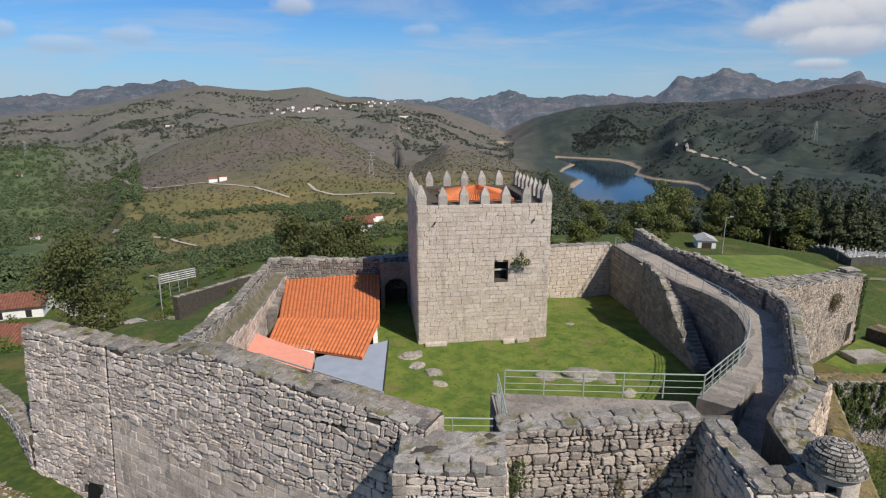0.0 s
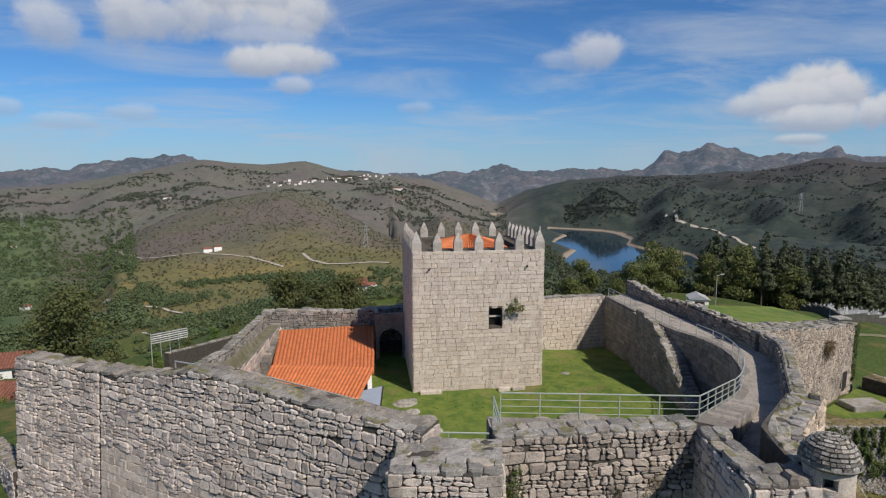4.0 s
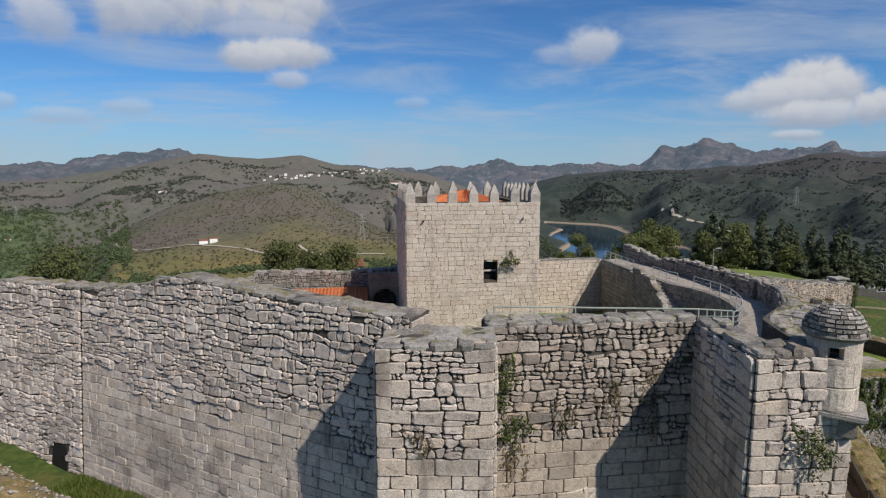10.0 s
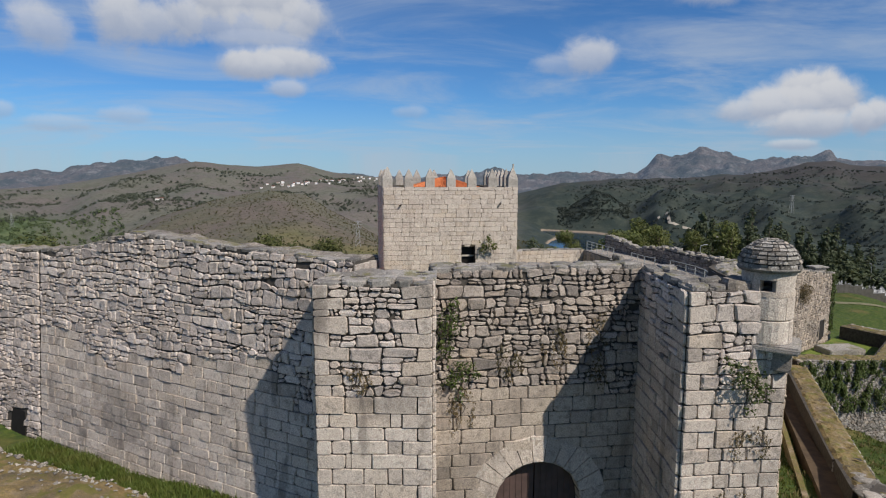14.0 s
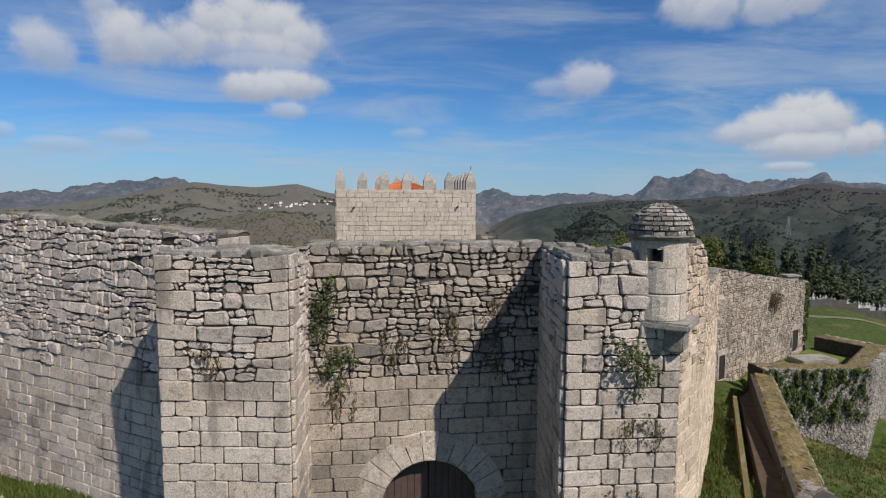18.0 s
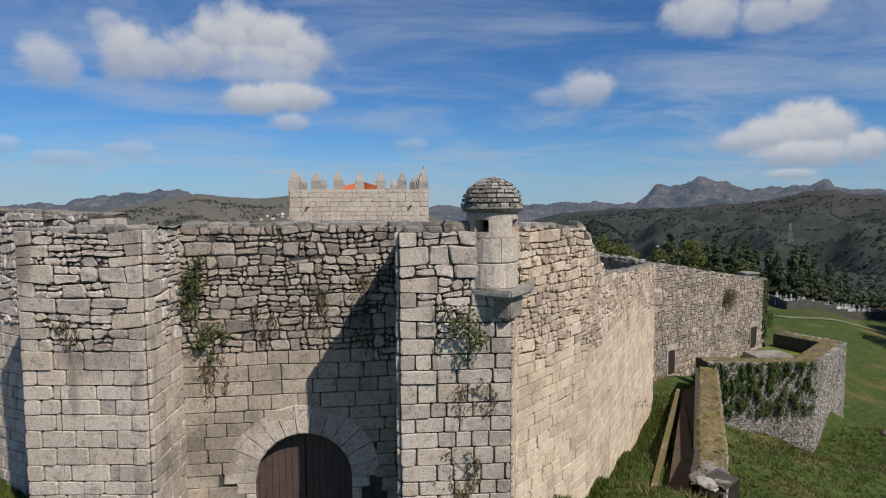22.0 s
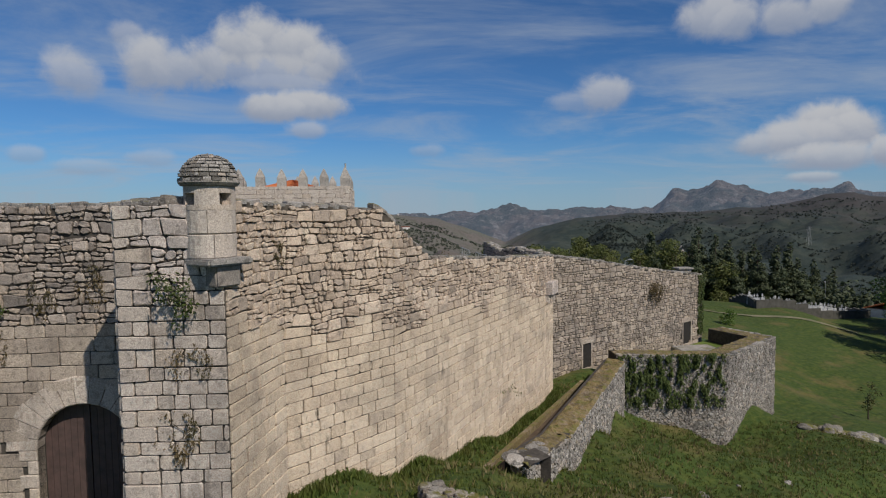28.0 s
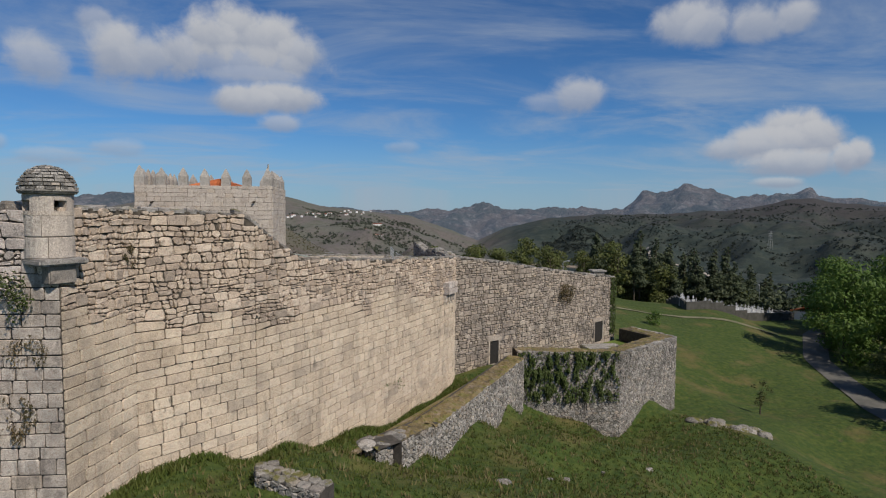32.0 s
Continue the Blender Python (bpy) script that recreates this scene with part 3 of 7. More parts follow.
SLOPE_GROUND = (
    (12.5, -30, -0.6), (14.8, -26.0, -1.7), (17.5, -23.8, -2.9), (22.7, -15.6, -4.6), (26.0, -11.0, -5.9), (28.5, -11.2, -6.6), (33.3, -10.4, -8.0), (13.4, -24.6, -1.7), (17.4, -18.6, -2.4), (21, -12.5, -2.6), (43, -3.0, -8.6), (25.5, -22, -5.2), (54, -1, -9.4), (47, 40, -4.4),
    (51, 51, -6.4), (66.5, 36, -6.2), (89, 38, -8.7), (91, 56, -9.0), (85, 27, -9.2), (70, 5, -9.2), (10.5, -36.3, 0.3), (10.2, -32.2, 1.0), (12.0, -30.6, 0.4), (11.0, -29.5, 0.3),
    (14, -42, -0.6), (35, -25, -7.8), (53.5, -15, -10.2), (80, 0, -11), (20, 20, -3), (0, 20, -3), (-20, 18, -1),
)
LEFT_GROUND = (
    (-30, 2, 1.0), (-42, 37, -11.5), (-37, 33, -9.2), (-50, 45, -13.6), (-40, 18, -5), (-38, 2, -1.6), (-62, 46, -12),
    (-53, 28, -9), (-31, 43, -8.5), (-16, 31, -4), (-9, 60, -12), (23, 41, -5), (32, 38, -4.5), (80, 60, -9.5),
    (110, 70, -12), (40, 90, -14), (-80, -20, -8), (0, -60, 1), (40, -60, -5), (-40, -60, 3), (-60, 70, -22), (100, 110, -18),
)
G_CTRL = np.array(NEAR_GROUND + SLOPE_GROUND + LEFT_GROUND, float)


def near_height(x, y):
    d2 = (G_CTRL[:, 0] - x) ** 2 + (G_CTRL[:, 1] - y) ** 2 + 0.6
    w = d2 ** -1.7
    return float((w * G_CTRL[:, 2]).sum() / w.sum())


EYE0 = (-9.0, -47.0, 17.0)
# skyline by azimuth and elevation in degrees
SKY_FAR = ((-60, 0.3), (-29, 0.05), (-26.7, 0.2), (-24.4, 0.0), (-22, 0.7), (-19, 1.04), (-15.9, 1.6), (-14.7, 1.06), (-13, 0.5), (-6, 0.2), (5.5, -0.4), (9.8, -0.15), (12.5, 0.21), (19.5, 0.02), (21.3, 0.2), (24.3, -0.1), (26.6, 0.0), (28.2, 1.45), (29.4, 1.1), (31.9, 2.2), (33.9, 1.65), (35.6, 1.0), (37.5, 1.3), (39.3, 1.5), (40.4, 1.35), (41.3, 1.75), (42.0, 1.2), (43.5, 0.9), (60, 0.4))
SKY_MID = ((-60, -1.2), (-29, -1.4), (-24.5, -1.05), (-19.5, -0.1), (-16.8, 0.5), (-14.1, 0.96), (-12.2, 0.66), (-8.7, 0.56), (-5.2, 0.85), (-2.1, 0.0), (2.7, -0.44), (6.5, -0.9), (10.4, -2.3), (13.1, -3.3), (15.8, -2.0), (20, -1.05), (24.6, -0.65), (30.9, -0.4), (35.3, 0.0), (38.2, 0.35), (40, 0.75), (41.8, 0.85), (43, 0.5), (60, 0.3))
SKY_NEAR = ((-60, -12), (-27.5, -12), (-26, -11.5), (-22.1, -6.94), (-19.75, -5.4), (-17.4, -4.2), (-15, -3.4), (-12.6, -2.7), (-10.1, -2.25), (-7.6, -1.95), (-4.6, -2.3), (-2.6, -3.6), (0, -5.0), (2.7, -6.7), (4.3, -6.6), (7.6, -4.3), (10.9, -5.15), (13.6, -6.0), (17.9, -7.3), (21, -10), (26, -10.5), (60, -9))
LAKE_Z = -160.0
LAKE = [Vector(q) for q in ((562, 1702), (632, 1626), (685, 1587), (689, 1498), (670, 1372), (611, 1269), (624, 1189), (680, 1112), (640, 980), (480, 850), (330, 830), (357, 1014), (450, 1176), (469, 1210), (424, 1273), (486, 1396), (549, 1489), (527, 1593))]


def shore(x, y):
    """Distance to the lake's edge, below zero on the water."""
    best, inside = 1e9, False
    for i, b in enumerate(LAKE):
        a = LAKE[i - 1]
        dx, dy = b.x - a.x, b.y - a.y
        k = min(1.0, max(0.0, ((x - a.x) * dx + (y - a.y) * dy) / (dx * dx + dy * dy)))
        best = min(best, math.hypot(x - a.x - dx * k, y - a.y - dy * k))
        if (a.y > y) != (b.y > y) and x < a.x + dx * (y - a.y) / dy:
            inside = not inside
    return -best if inside else best


def tab(rows, a):
    return float(np.interp(a, [r[0] for r in rows], [r[1] for r in rows]))


def far_height(a, r):
    """Height of the land at azimuth a and distance r from the look-out."""
    near_r = 1000 if a < 2.7 else 900
    zn = EYE0[2] + near_r * math.tan(radians(tab(SKY_NEAR, a)))
    zm = EYE0[2] + 2800 * math.tan(radians(tab(SKY_MID, a)))
    zf = EYE0[2] + 4300 * math.tan(radians(tab(SKY_FAR, a)))
    right = min(1.0, max(0.0, (a - 17.5) / 4.0))
    left = min(1.0, max(0.0, (-21.5 - a) / 4.5))
    rs = [100, 200, 420, 560, near_r, near_r + 330, 1800, 2800, 3300, 4300, 4800]
    mid_z = [-20, -42, -72 - 18 * left, -62 - 38 * left, zn, zn - 45 if a < 3 else -118, min(zm - 50, -60) if a < 3 else -140 + 0.55 * (zm + 120), zm, min(zm - 60, zf - 120), zf, zf - 150]
    left_z = [-22, -48, -88, -102, -118, -112, -98, zm, min(zm - 60, zf - 120), zf, zf - 150]
    low = min(1.0, max(0.0, (28.5 - a) / 3.0))
    right_z = [-16, -42, -85, -105, -128, -118 - 30 * low, -75 - 70 * low, zm, min(zm - 60, zf - 120), zf, zf - 150]
    zs = [p * (1 - right) * (1 - left) + q * right + u * left for p, q, u in zip(mid_z, right_z, left_z)]
    i = int(np.clip(np.searchsorted(rs, r) - 1, 0, len(rs) - 2))
    k = min(1.0, max(0.0, (r - rs[i]) / (rs[i + 1] - rs[i])))
    k = k * k * (3 - 2 * k) * 0.6 + k * 0.4
    z = zs[i] * (1 - k) + zs[i + 1] * k
    # the dark cone above the water
    cone = max(0.0, 1 - math.hypot((a - 22.9) / 4.2, (r - 2050) / 420))
    if cone > 0:
        z = max(z, -158 + 106 * cone ** 0.8)
    x, y = EYE0[0] + r * math.sin(radians(a)), EYE0[1] + r * math.cos(radians(a))
    amp = 0.013 * min(r, 1500) * (1 + 1.2 * right * min(1.0, max(0.0, (r - 1100) / 300)))
    n = noise.fractal(Vector((x / 420, y / 420, 3.3)), 1.0, 2.1, 6) + 0.5 * noise.fractal(Vector((x / 130, y / 130, 9.1)), 0.9, 2.0, 4)
    gully = -abs(noise.noise(Vector((x / 260, y / 260, 6.1)))) + 0.2
    calm = 0.3 if abs(r - 4300) < 300 or abs(r - 2800) < 250 or abs(r - near_r) < 120 else 1.0
    crag = 34 * (noise.fractal(Vector((x / 170, y / 170, 5.5)), 0.75, 2.1, 6) - 0.15) if r > 3500 else 0.0
    if r > 1500 and r <= 3500:
        gully *= 1.3
    z += (n + gully) * amp * calm + crag
    if 650 < r < 2000 and 8 < a < 40:
        d = shore(x, y)
        if d < 0:
            z = LAKE_Z - min(25, -d * 0.4)
        elif d < 160:
            z = max(LAKE_Z + min(d * 0.2, 5), LAKE_Z + (z - LAKE_Z) * min(1.0, d / 120) ** 0.8)
        else:
            z = max(z, LAKE_Z + 5)
    return z


def land(x, y):
    r = math.hypot(x - EYE0[0], y - EYE0[1])
    zn = near_height(x, y) + 0.12 * noise.noise(Vector((x * 0.35, y * 0.35, 0.5))) + 0.05 * noise.noise(Vector((x * 1.3, y * 1.3, 2.5)))
    k = min(1.0, max(0.0, (r - 130) / 90))
    if k <= 0:
        return zn
    a = math.degrees(math.atan2(x - EYE0[0], y - EYE0[1]))
    return zn * (1 - k) + far_height(a, r) * k


def build_ground():
    az = list(np.arange(-62, 82.01, 0.28)) + list(np.arange(86, 297.9, 4))
    rs = [1.0]
    while rs[-1] < 3450:
        rs.append(rs[-1] + max(0.8, rs[-1] * 0.019))
    v, f = [], []
    for a in az:
        aa = a if a <= 180 else a - 360
        s, c = math.sin(radians(a)), math.cos(radians(a))
        for r in rs:
            x, y = EYE0[0] + r * s, EYE0[1] + r * c
            v.append((x, y, land(x, y)))
    n, m = len(rs), len(az)
    for i in range(m):
        j = (i + 1) % m
        for k in range(n - 1):
            f.append((i * n + k, i * n + k + 1, j * n + k + 1, j * n + k))
    f.append(tuple(i * n for i in range(m))[::-1])
    return mesh_ob("ground", v, f, M_LAND, smooth=True)


def land_material():
    m, t, b = material("land", 0.95)
    p = position(t)
    sep = t.nodes.new("ShaderNodeSeparateXYZ")
    link(t, p, sep.inputs[0])
    off = t.nodes.new("ShaderNodeVectorMath")
    off.operation = "SUBTRACT"
    link(t, p, off.inputs[0])
    off.inputs[1].default_value = EYE0
    ln = t.nodes.new("ShaderNodeVectorMath")
    ln.operation = "LENGTH"
    link(t, off.outputs[0], ln.inputs[0])
    r = ln.outputs["Value"]
    # turf close by: green with dry yellow and earth
    g1 = noise_n(t, 0.22, p, 5, 0.6)
    g2 = noise_n(t, 2.2, p, 5, 0.65)
    turf = mix_n(t, ramp_n(t, g2, 0.35, 0.7), (0.034, 0.060, 0.010), (0.072, 0.092, 0.017))
    turf = mix_n(t, math_n(t, "MULTIPLY", ramp_n(t, g1, 0.5, 0.68), 0.8), turf, (0.12, 0.098, 0.034))
    turf = mix_n(t, math_n(t, "MULTIPLY", ramp_n(t, noise_n(t, 0.9, p, 5, 0.7), 0.62, 0.72), 0.6), turf, (0.10, 0.078, 0.048))
    turf = mix_n(t, 0.6, turf, mix_n(t, noise_n(t, 22.0, p, 3, 0.7), (0.2, 0.2, 0.2), (0.8, 0.8, 0.8)), "OVERLAY")
    # scrubby hills: broom and grass low down, purple heath higher, dark thickets, bare rock
    h1 = noise_n(t, 0.0045, p, 7, 0.62, 0.4)
    h2 = noise_n(t, 0.022, p, 8, 0.72, 0.3)
    h3 = noise_n(t, 0.011, p, 7, 0.65, 0.5)
    h4 = noise_n(t, 0.11, p, 6, 0.75)
    ox = t.nodes.new("ShaderNodeSeparateXYZ")
    link(t, off.outputs[0], ox.inputs[0])
    bearing = math_n(t, "DIVIDE", ox.outputs[0], r)
    wobble = math_n(t, "MULTIPLY", math_n(t, "SUBTRACT", h3, 0.5), 900.0)
    broom = mix_n(t, ramp_n(t, h3, 0.42, 0.62), (0.125, 0.115, 0.045), (0.20, 0.155, 0.05))
    heath = mix_n(t, ramp_n(t, h1, 0.4, 0.6), (0.125, 0.10, 0.085), (0.115, 0.105, 0.07))
    hill = mix_n(t, ramp_n(t, math_n(t, "ADD", r, math_n(t, "MULTIPLY", wobble, 0.5)), 540.0, 760.0), broom, heath)
    # Moor further off is greyer; distance haze is put into its colour.
    moor = mix_n(t, ramp_n(t, h1, 0.42, 0.6), (0.12, 0.118, 0.095), (0.13, 0.112, 0.102))
    hill = mix_n(t, ramp_n(t, r, 1100.0, 1500.0), hill, moor)
    hill = mix_n(t, math_n(t, "MULTIPLY", ramp_n(t, h2, 0.5, 0.62), 0.4), hill, (0.055, 0.064, 0.036))
    hill = mix_n(t, math_n(t, "MULTIPLY", ramp_n(t, h4, 0.5, 0.62), 0.6), hill, (0.052, 0.055, 0.03))
    hill = mix_n(t, math_n(t, "MULTIPLY", ramp_n(t, noise_n(t, 0.07, p, 6, 0.75), 0.62, 0.7), 0.6), hill, (0.17, 0.15, 0.13))
    # damp green of the wooded valley
    valley = mix_n(t, ramp_n(t, h2, 0.4, 0.6), (0.055, 0.082, 0.035), (0.10, 0.125, 0.05))
    hill = mix_n(t, math_n(t, "MULTIPLY", math_n(t, "SUBTRACT", 1.0, ramp_n(t, math_n(t, "ADD", bearing, math_n(t, "MULTIPLY", wobble, 0.00012)), -0.46, -0.40)), math_n(t, "SUBTRACT", 1.0, ramp_n(t, r, 1500.0, 2100.0))), hill, valley)
    # pine and heath across the water, with hazy shade put into the colour
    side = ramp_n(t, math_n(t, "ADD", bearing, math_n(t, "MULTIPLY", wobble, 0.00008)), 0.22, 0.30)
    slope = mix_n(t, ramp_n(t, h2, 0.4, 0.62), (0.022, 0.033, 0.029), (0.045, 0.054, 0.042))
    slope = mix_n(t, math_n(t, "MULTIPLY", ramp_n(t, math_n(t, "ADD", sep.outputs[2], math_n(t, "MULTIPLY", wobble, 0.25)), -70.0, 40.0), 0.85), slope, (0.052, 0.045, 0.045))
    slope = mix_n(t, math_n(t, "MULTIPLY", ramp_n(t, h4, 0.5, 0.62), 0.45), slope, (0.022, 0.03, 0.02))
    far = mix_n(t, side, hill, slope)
    # bare shore of the drawn-down reservoir
    sand = mix_n(t, ramp_n(t, h4, 0.35, 0.65), (0.30, 0.235, 0.17), (0.20, 0.16, 0.12))
    far = mix_n(t, math_n(t, "MULTIPLY", math_n(t, "SUBTRACT", 1.0, ramp_n(t, math_n(t, "ADD", sep.outputs[2], math_n(t, "MULTIPLY", wobble, 0.008)), LAKE_Z + 2.2, LAKE_Z + 4.5)), ramp_n(t, r, 600.0, 700.0)), far, sand)
    col = mix_n(t, ramp_n(t, r, 120.0, 220.0), turf, far)
    link(t, col, b.inputs["Base Color"])
    bump(t, b, math_n(t, "ADD", noise_n(t, 7.0, p, 5, 0.7), math_n(t, "MULTIPLY", noise_n(t, 0.05, p, 6, 0.7), 40.0)), 0.6, 0.08)
    return m


M_LAND = land_material()
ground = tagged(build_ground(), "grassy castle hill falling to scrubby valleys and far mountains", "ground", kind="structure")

m_, t_, b_ = material("lake_water", 0.06)
b_.inputs["Base Color"].default_value = (0.012, 0.028, 0.045, 1)
b_.inputs["Specular IOR Level"].default_value = 0.5
bump(t_, b_, noise_n(t_, 0.12, position(t_), 4), 0.15, 0.5)
M_WATER = m_
water = tagged(mesh_ob("water", [(100, 650, LAKE_Z), (1100, 650, LAKE_Z), (1100, 1900, LAKE_Z), (100, 1900, LAKE_Z)], [(0, 1, 2, 3)], M_WATER), "dark blue reservoir with bare sandy shores between the mountains", "lake", kind="structure")


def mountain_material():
    """Far heath and bare granite; a blue glow over it stands in for haze."""
    m, t, b = material("hazy_mountain", 1.0)
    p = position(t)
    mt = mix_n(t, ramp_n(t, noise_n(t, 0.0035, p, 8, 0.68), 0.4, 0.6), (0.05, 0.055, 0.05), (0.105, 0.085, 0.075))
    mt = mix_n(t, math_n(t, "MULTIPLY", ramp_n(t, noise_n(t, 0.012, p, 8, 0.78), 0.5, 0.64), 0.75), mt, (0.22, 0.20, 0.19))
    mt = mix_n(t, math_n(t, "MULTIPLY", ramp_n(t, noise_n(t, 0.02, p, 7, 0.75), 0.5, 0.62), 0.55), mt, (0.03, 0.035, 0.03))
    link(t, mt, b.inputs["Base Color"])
    # Haze put in as an even blue emission.
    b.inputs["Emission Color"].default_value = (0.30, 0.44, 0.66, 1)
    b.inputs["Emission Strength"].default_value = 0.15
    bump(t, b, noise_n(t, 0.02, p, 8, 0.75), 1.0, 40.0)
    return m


def build_mountains():
    az = np.arange(-50, 66.01, 0.16)
    rs = np.linspace(3380, 4700, 56)
    v = []
    for a in az:
        s, c = math.sin(radians(a)), math.cos(radians(a))
        for r in rs:
            v.append((EYE0[0] + r * s, EYE0[1] + r * c, far_height(a, r)))
    n = len(rs)
    f = [(i * n + k, i * n + k + 1, i * n + n + k + 1, i * n + n + k) for i in range(len(az) - 1) for k in range(n - 1)]
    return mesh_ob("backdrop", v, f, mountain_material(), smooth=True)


backdrop = tagged(build_mountains(), "far mountain ridges with craggy tops under a glowing blue haze", "mountains", kind="structure")


def flat(z):
    return lambda s: z


# ---------------------------------------------------------------- outer walls
left_line = Line([(-26.0, -17.2), (-20.9, -20.5), (-7.8, -29.78)])
left_low = lambda s: near_height(*left_line.at(s)) - 0.2
left_high = profile((0, 9.55), (3.5, 9.65), (6.07, 9.75), (7.6, 9.8), (9.5, 10.1), (12.2, 10.75), (15.5, 10.5), (18, 10.45), (20.8, 10.35))
wall_left = tagged(core("wall_left", left_line, left_low, left_high, 1.15, M_CORE, batter=0.075), "old granite rubble curtain wall over squared blocks", "wall", kind="structure")

ld, lo_ = (left_line.p[1] - left_line.p[0]).normalized(), left_line.out(1.0)
# Black panel proud of the wall, in place of the opening's shade.
v = []
for dep in (0.012, 0.03):
    for s_, z_ in ((4.05, 0.9), (5.0, 0.9), (5.0, 2.65), (4.05, 2.75)):
        q = left_line.p[0] + ld * s_ + lo_ * (dep + 0.075 * (9.65 - z_))
        v.append((q.x, q.y, z_))
door_low = tagged(mesh_ob("door_5", v, [(4, 5, 6, 7), (0, 1, 5, 4), (1, 2, 6, 5), (2, 3, 7, 6), (3, 0, 4, 7)], plain("opening_shade_panel", (0.012, 0.011, 0.01), None, 4, 0.95)), "low opening at the foot of the curtain wall, its shade a black panel", "doorway", kind="structure")

bastion_line = Line([(-7.8, -29.7), (-8.9, -31.35), (-5.7, -31.85), (-5.45, -29.75)])
wall_bastion = tagged(core("wall_bastion", bastion_line, flat(-0.5), flat(10.0), 0.9, M_CORE), "granite bastion beside the gate with a mossy top", "wall", kind="structure")
gate_line = Line([(-5.45, -29.75), (1.32, -29.85)])
right_bastion_line = Line([(1.32, -29.85), (0.74, -33.5), (3.52, -33.7)])
wall_turret_bastion = tagged(core("wall_turret_bastion", right_bastion_line, flat(-0.5), flat(9.95), 0.9, M_CORE), "granite bastion beside the gate, bearing a corner turret", "wall", kind="structure")
curtain_line = Line([(3.52, -33.7), (4.5, -30.6), (8.1, -27.4), (14.2, -18.8), (18.0, -13.5), (19.35, -11.2), (19.95, -8.8)])
curtain_high = profile((0, 10.05), (4, 9.95), (7.5, 9.8), (9.1, 8.8), (10.9, 7.75), (18, 7.2), (26, 6.75), (30, 6.5))
curtain_low = profile((0, 0.9), (3.2, 0.4), (6.5, -0.6), (11, -1.7), (18, -2.7), (30, -2.8))
wall_right = tagged(core("wall_right", curtain_line, curtain_low, curtain_high, profile((0, 1.15), (12.5, 1.15), (13.0, 0.7), (30, 0.7)), M_MORTAR), "tall curving curtain wall of warm squared granite", "wall", kind="structure")
east_line = Line([(19.95, -7.9), (38.9, 3.6)])
east_high = profile((0, 6.4), (6, 5.6), (12, 4.6), (22.2, 3.25))
wall_east = tagged(core("wall_east", east_line, flat(-3.6), east_high, 1.0, M_CORE), "dark rubble wall of the outer house with two doorways", "wall", kind="structure")

ARCH_X, ARCH_R, ARCH_Z = 3.48, 1.45, 2.2
def gate_core():
    """The gate wall, pierced by the arch."""
    th = 0.95
    n = 20
    d = (gate_line.p[1] - gate_line.p[0]).normalized()
    o = gate_line.out(0.1)
    arc = [(ARCH_X - ARCH_R, -1.5)] + [(ARCH_X - ARCH_R * math.cos(math.pi * i / n), ARCH_Z + ARCH_R * math.sin(math.pi * i / n)) for i in range(n + 1)] + [(ARCH_X + ARCH_R, -1.5)]
    L = gate_line.length
    edge = [(0, -1.5)] + [(L * i / n, 10.0) for i in range(n + 1)] + [(L, -1.5)]
    v = []
    for dep in (0.0, th):
        for s, z in arc + edge:
            q = gate_line.p[0] + d * s - o * dep
            v.append((q.x, q.y, z))
    k = len(arc)
    f = []
    for i in range(k - 1):
        f.append((i, k + i, k + i + 1, i + 1))
        f.append((2 * k + i, 2 * k + i + 1, 3 * k + i + 1, 3 * k + i))
        f.append((i, i + 1, 2 * k + i + 1, 2 * k + i))
        f.append((k + i, 3 * k + i, 3 * k + i + 1, k + i + 1))
    return mesh_ob("wall_gate", v, f, M_CORE)


wall_gate = tagged(gate_core(), "granite gate wall with a round-arched doorway", "wall", kind="structure")

# ---------------------------------------------------------------- keep
keep = tagged(new("keep"), "square granite keep with pointed merlons and a tiled roof", "tower")
keep_line = Line([(-5.5, 0), (5.5, 0), (5.5, 10.9), (-5.5, 10.9), (-5.5, 0)])
KEEP_TOP = 11.85
WIN = (0.85, 2.0, 5.4, 7.0)


def keep_boxes():
    """Four thick walls and two floors, the front wall in pieces round a real window opening."""
    t = 1.6
    x0, x1, z0, z1 = WIN
    return ((-5.5, 0, -1.5, x0, t, KEEP_TOP), (x1, 0, -1.5, 5.5, t, KEEP_TOP), (x0, 0, -1.5, x1, t, z0), (x0, 0, z1, x1, t, KEEP_TOP),
            (-5.5, 10.9 - t, -1.5, 5.5, 10.9, KEEP_TOP), (-5.5, t, -1.5, -5.5 + t, 10.9 - t, KEEP_TOP), (5.5 - t, t, -1.5, 5.5, 10.9 - t, KEEP_TOP),
            (-5.5 + t, t, 4.6, 5.5 - t, 10.9 - t, 4.9), (-5.5 + t, t, 11.0, 5.5 - t, 10.9 - t, 11.3))


keep_cores = [part("wall", box_bm(*q), M_MORTAR, keep) for q in keep_boxes()]
keep_walls = keep_cores[0]
def merlon_bm(w, d, h, tip, bm=None, m=None):
    """A block with a four-sided point."""
    bm = bmesh.new()
    pts = [(-w / 2, -d / 2), (w / 2, -d / 2), (w / 2, d / 2), (-w / 2, d / 2)]
    rings = []
    for k, z in ((1.0, -0.02), (1.0, h), (0.86, h + tip * 0.18), (0.45, h + tip * 0.65), (0.08, h + tip)):
        rings.append([bm.verts.new((x * k, y * k, z)) for x, y in pts])
    for a, b in zip(rings, rings[1:]):
        for i in range(4):
            bm.faces.new((a[i], a[(i + 1) % 4], b[(i + 1) % 4], b[i]))
    bm.faces.new(rings[-1])
    bm.faces.new(rings[0][::-1])
    return bm


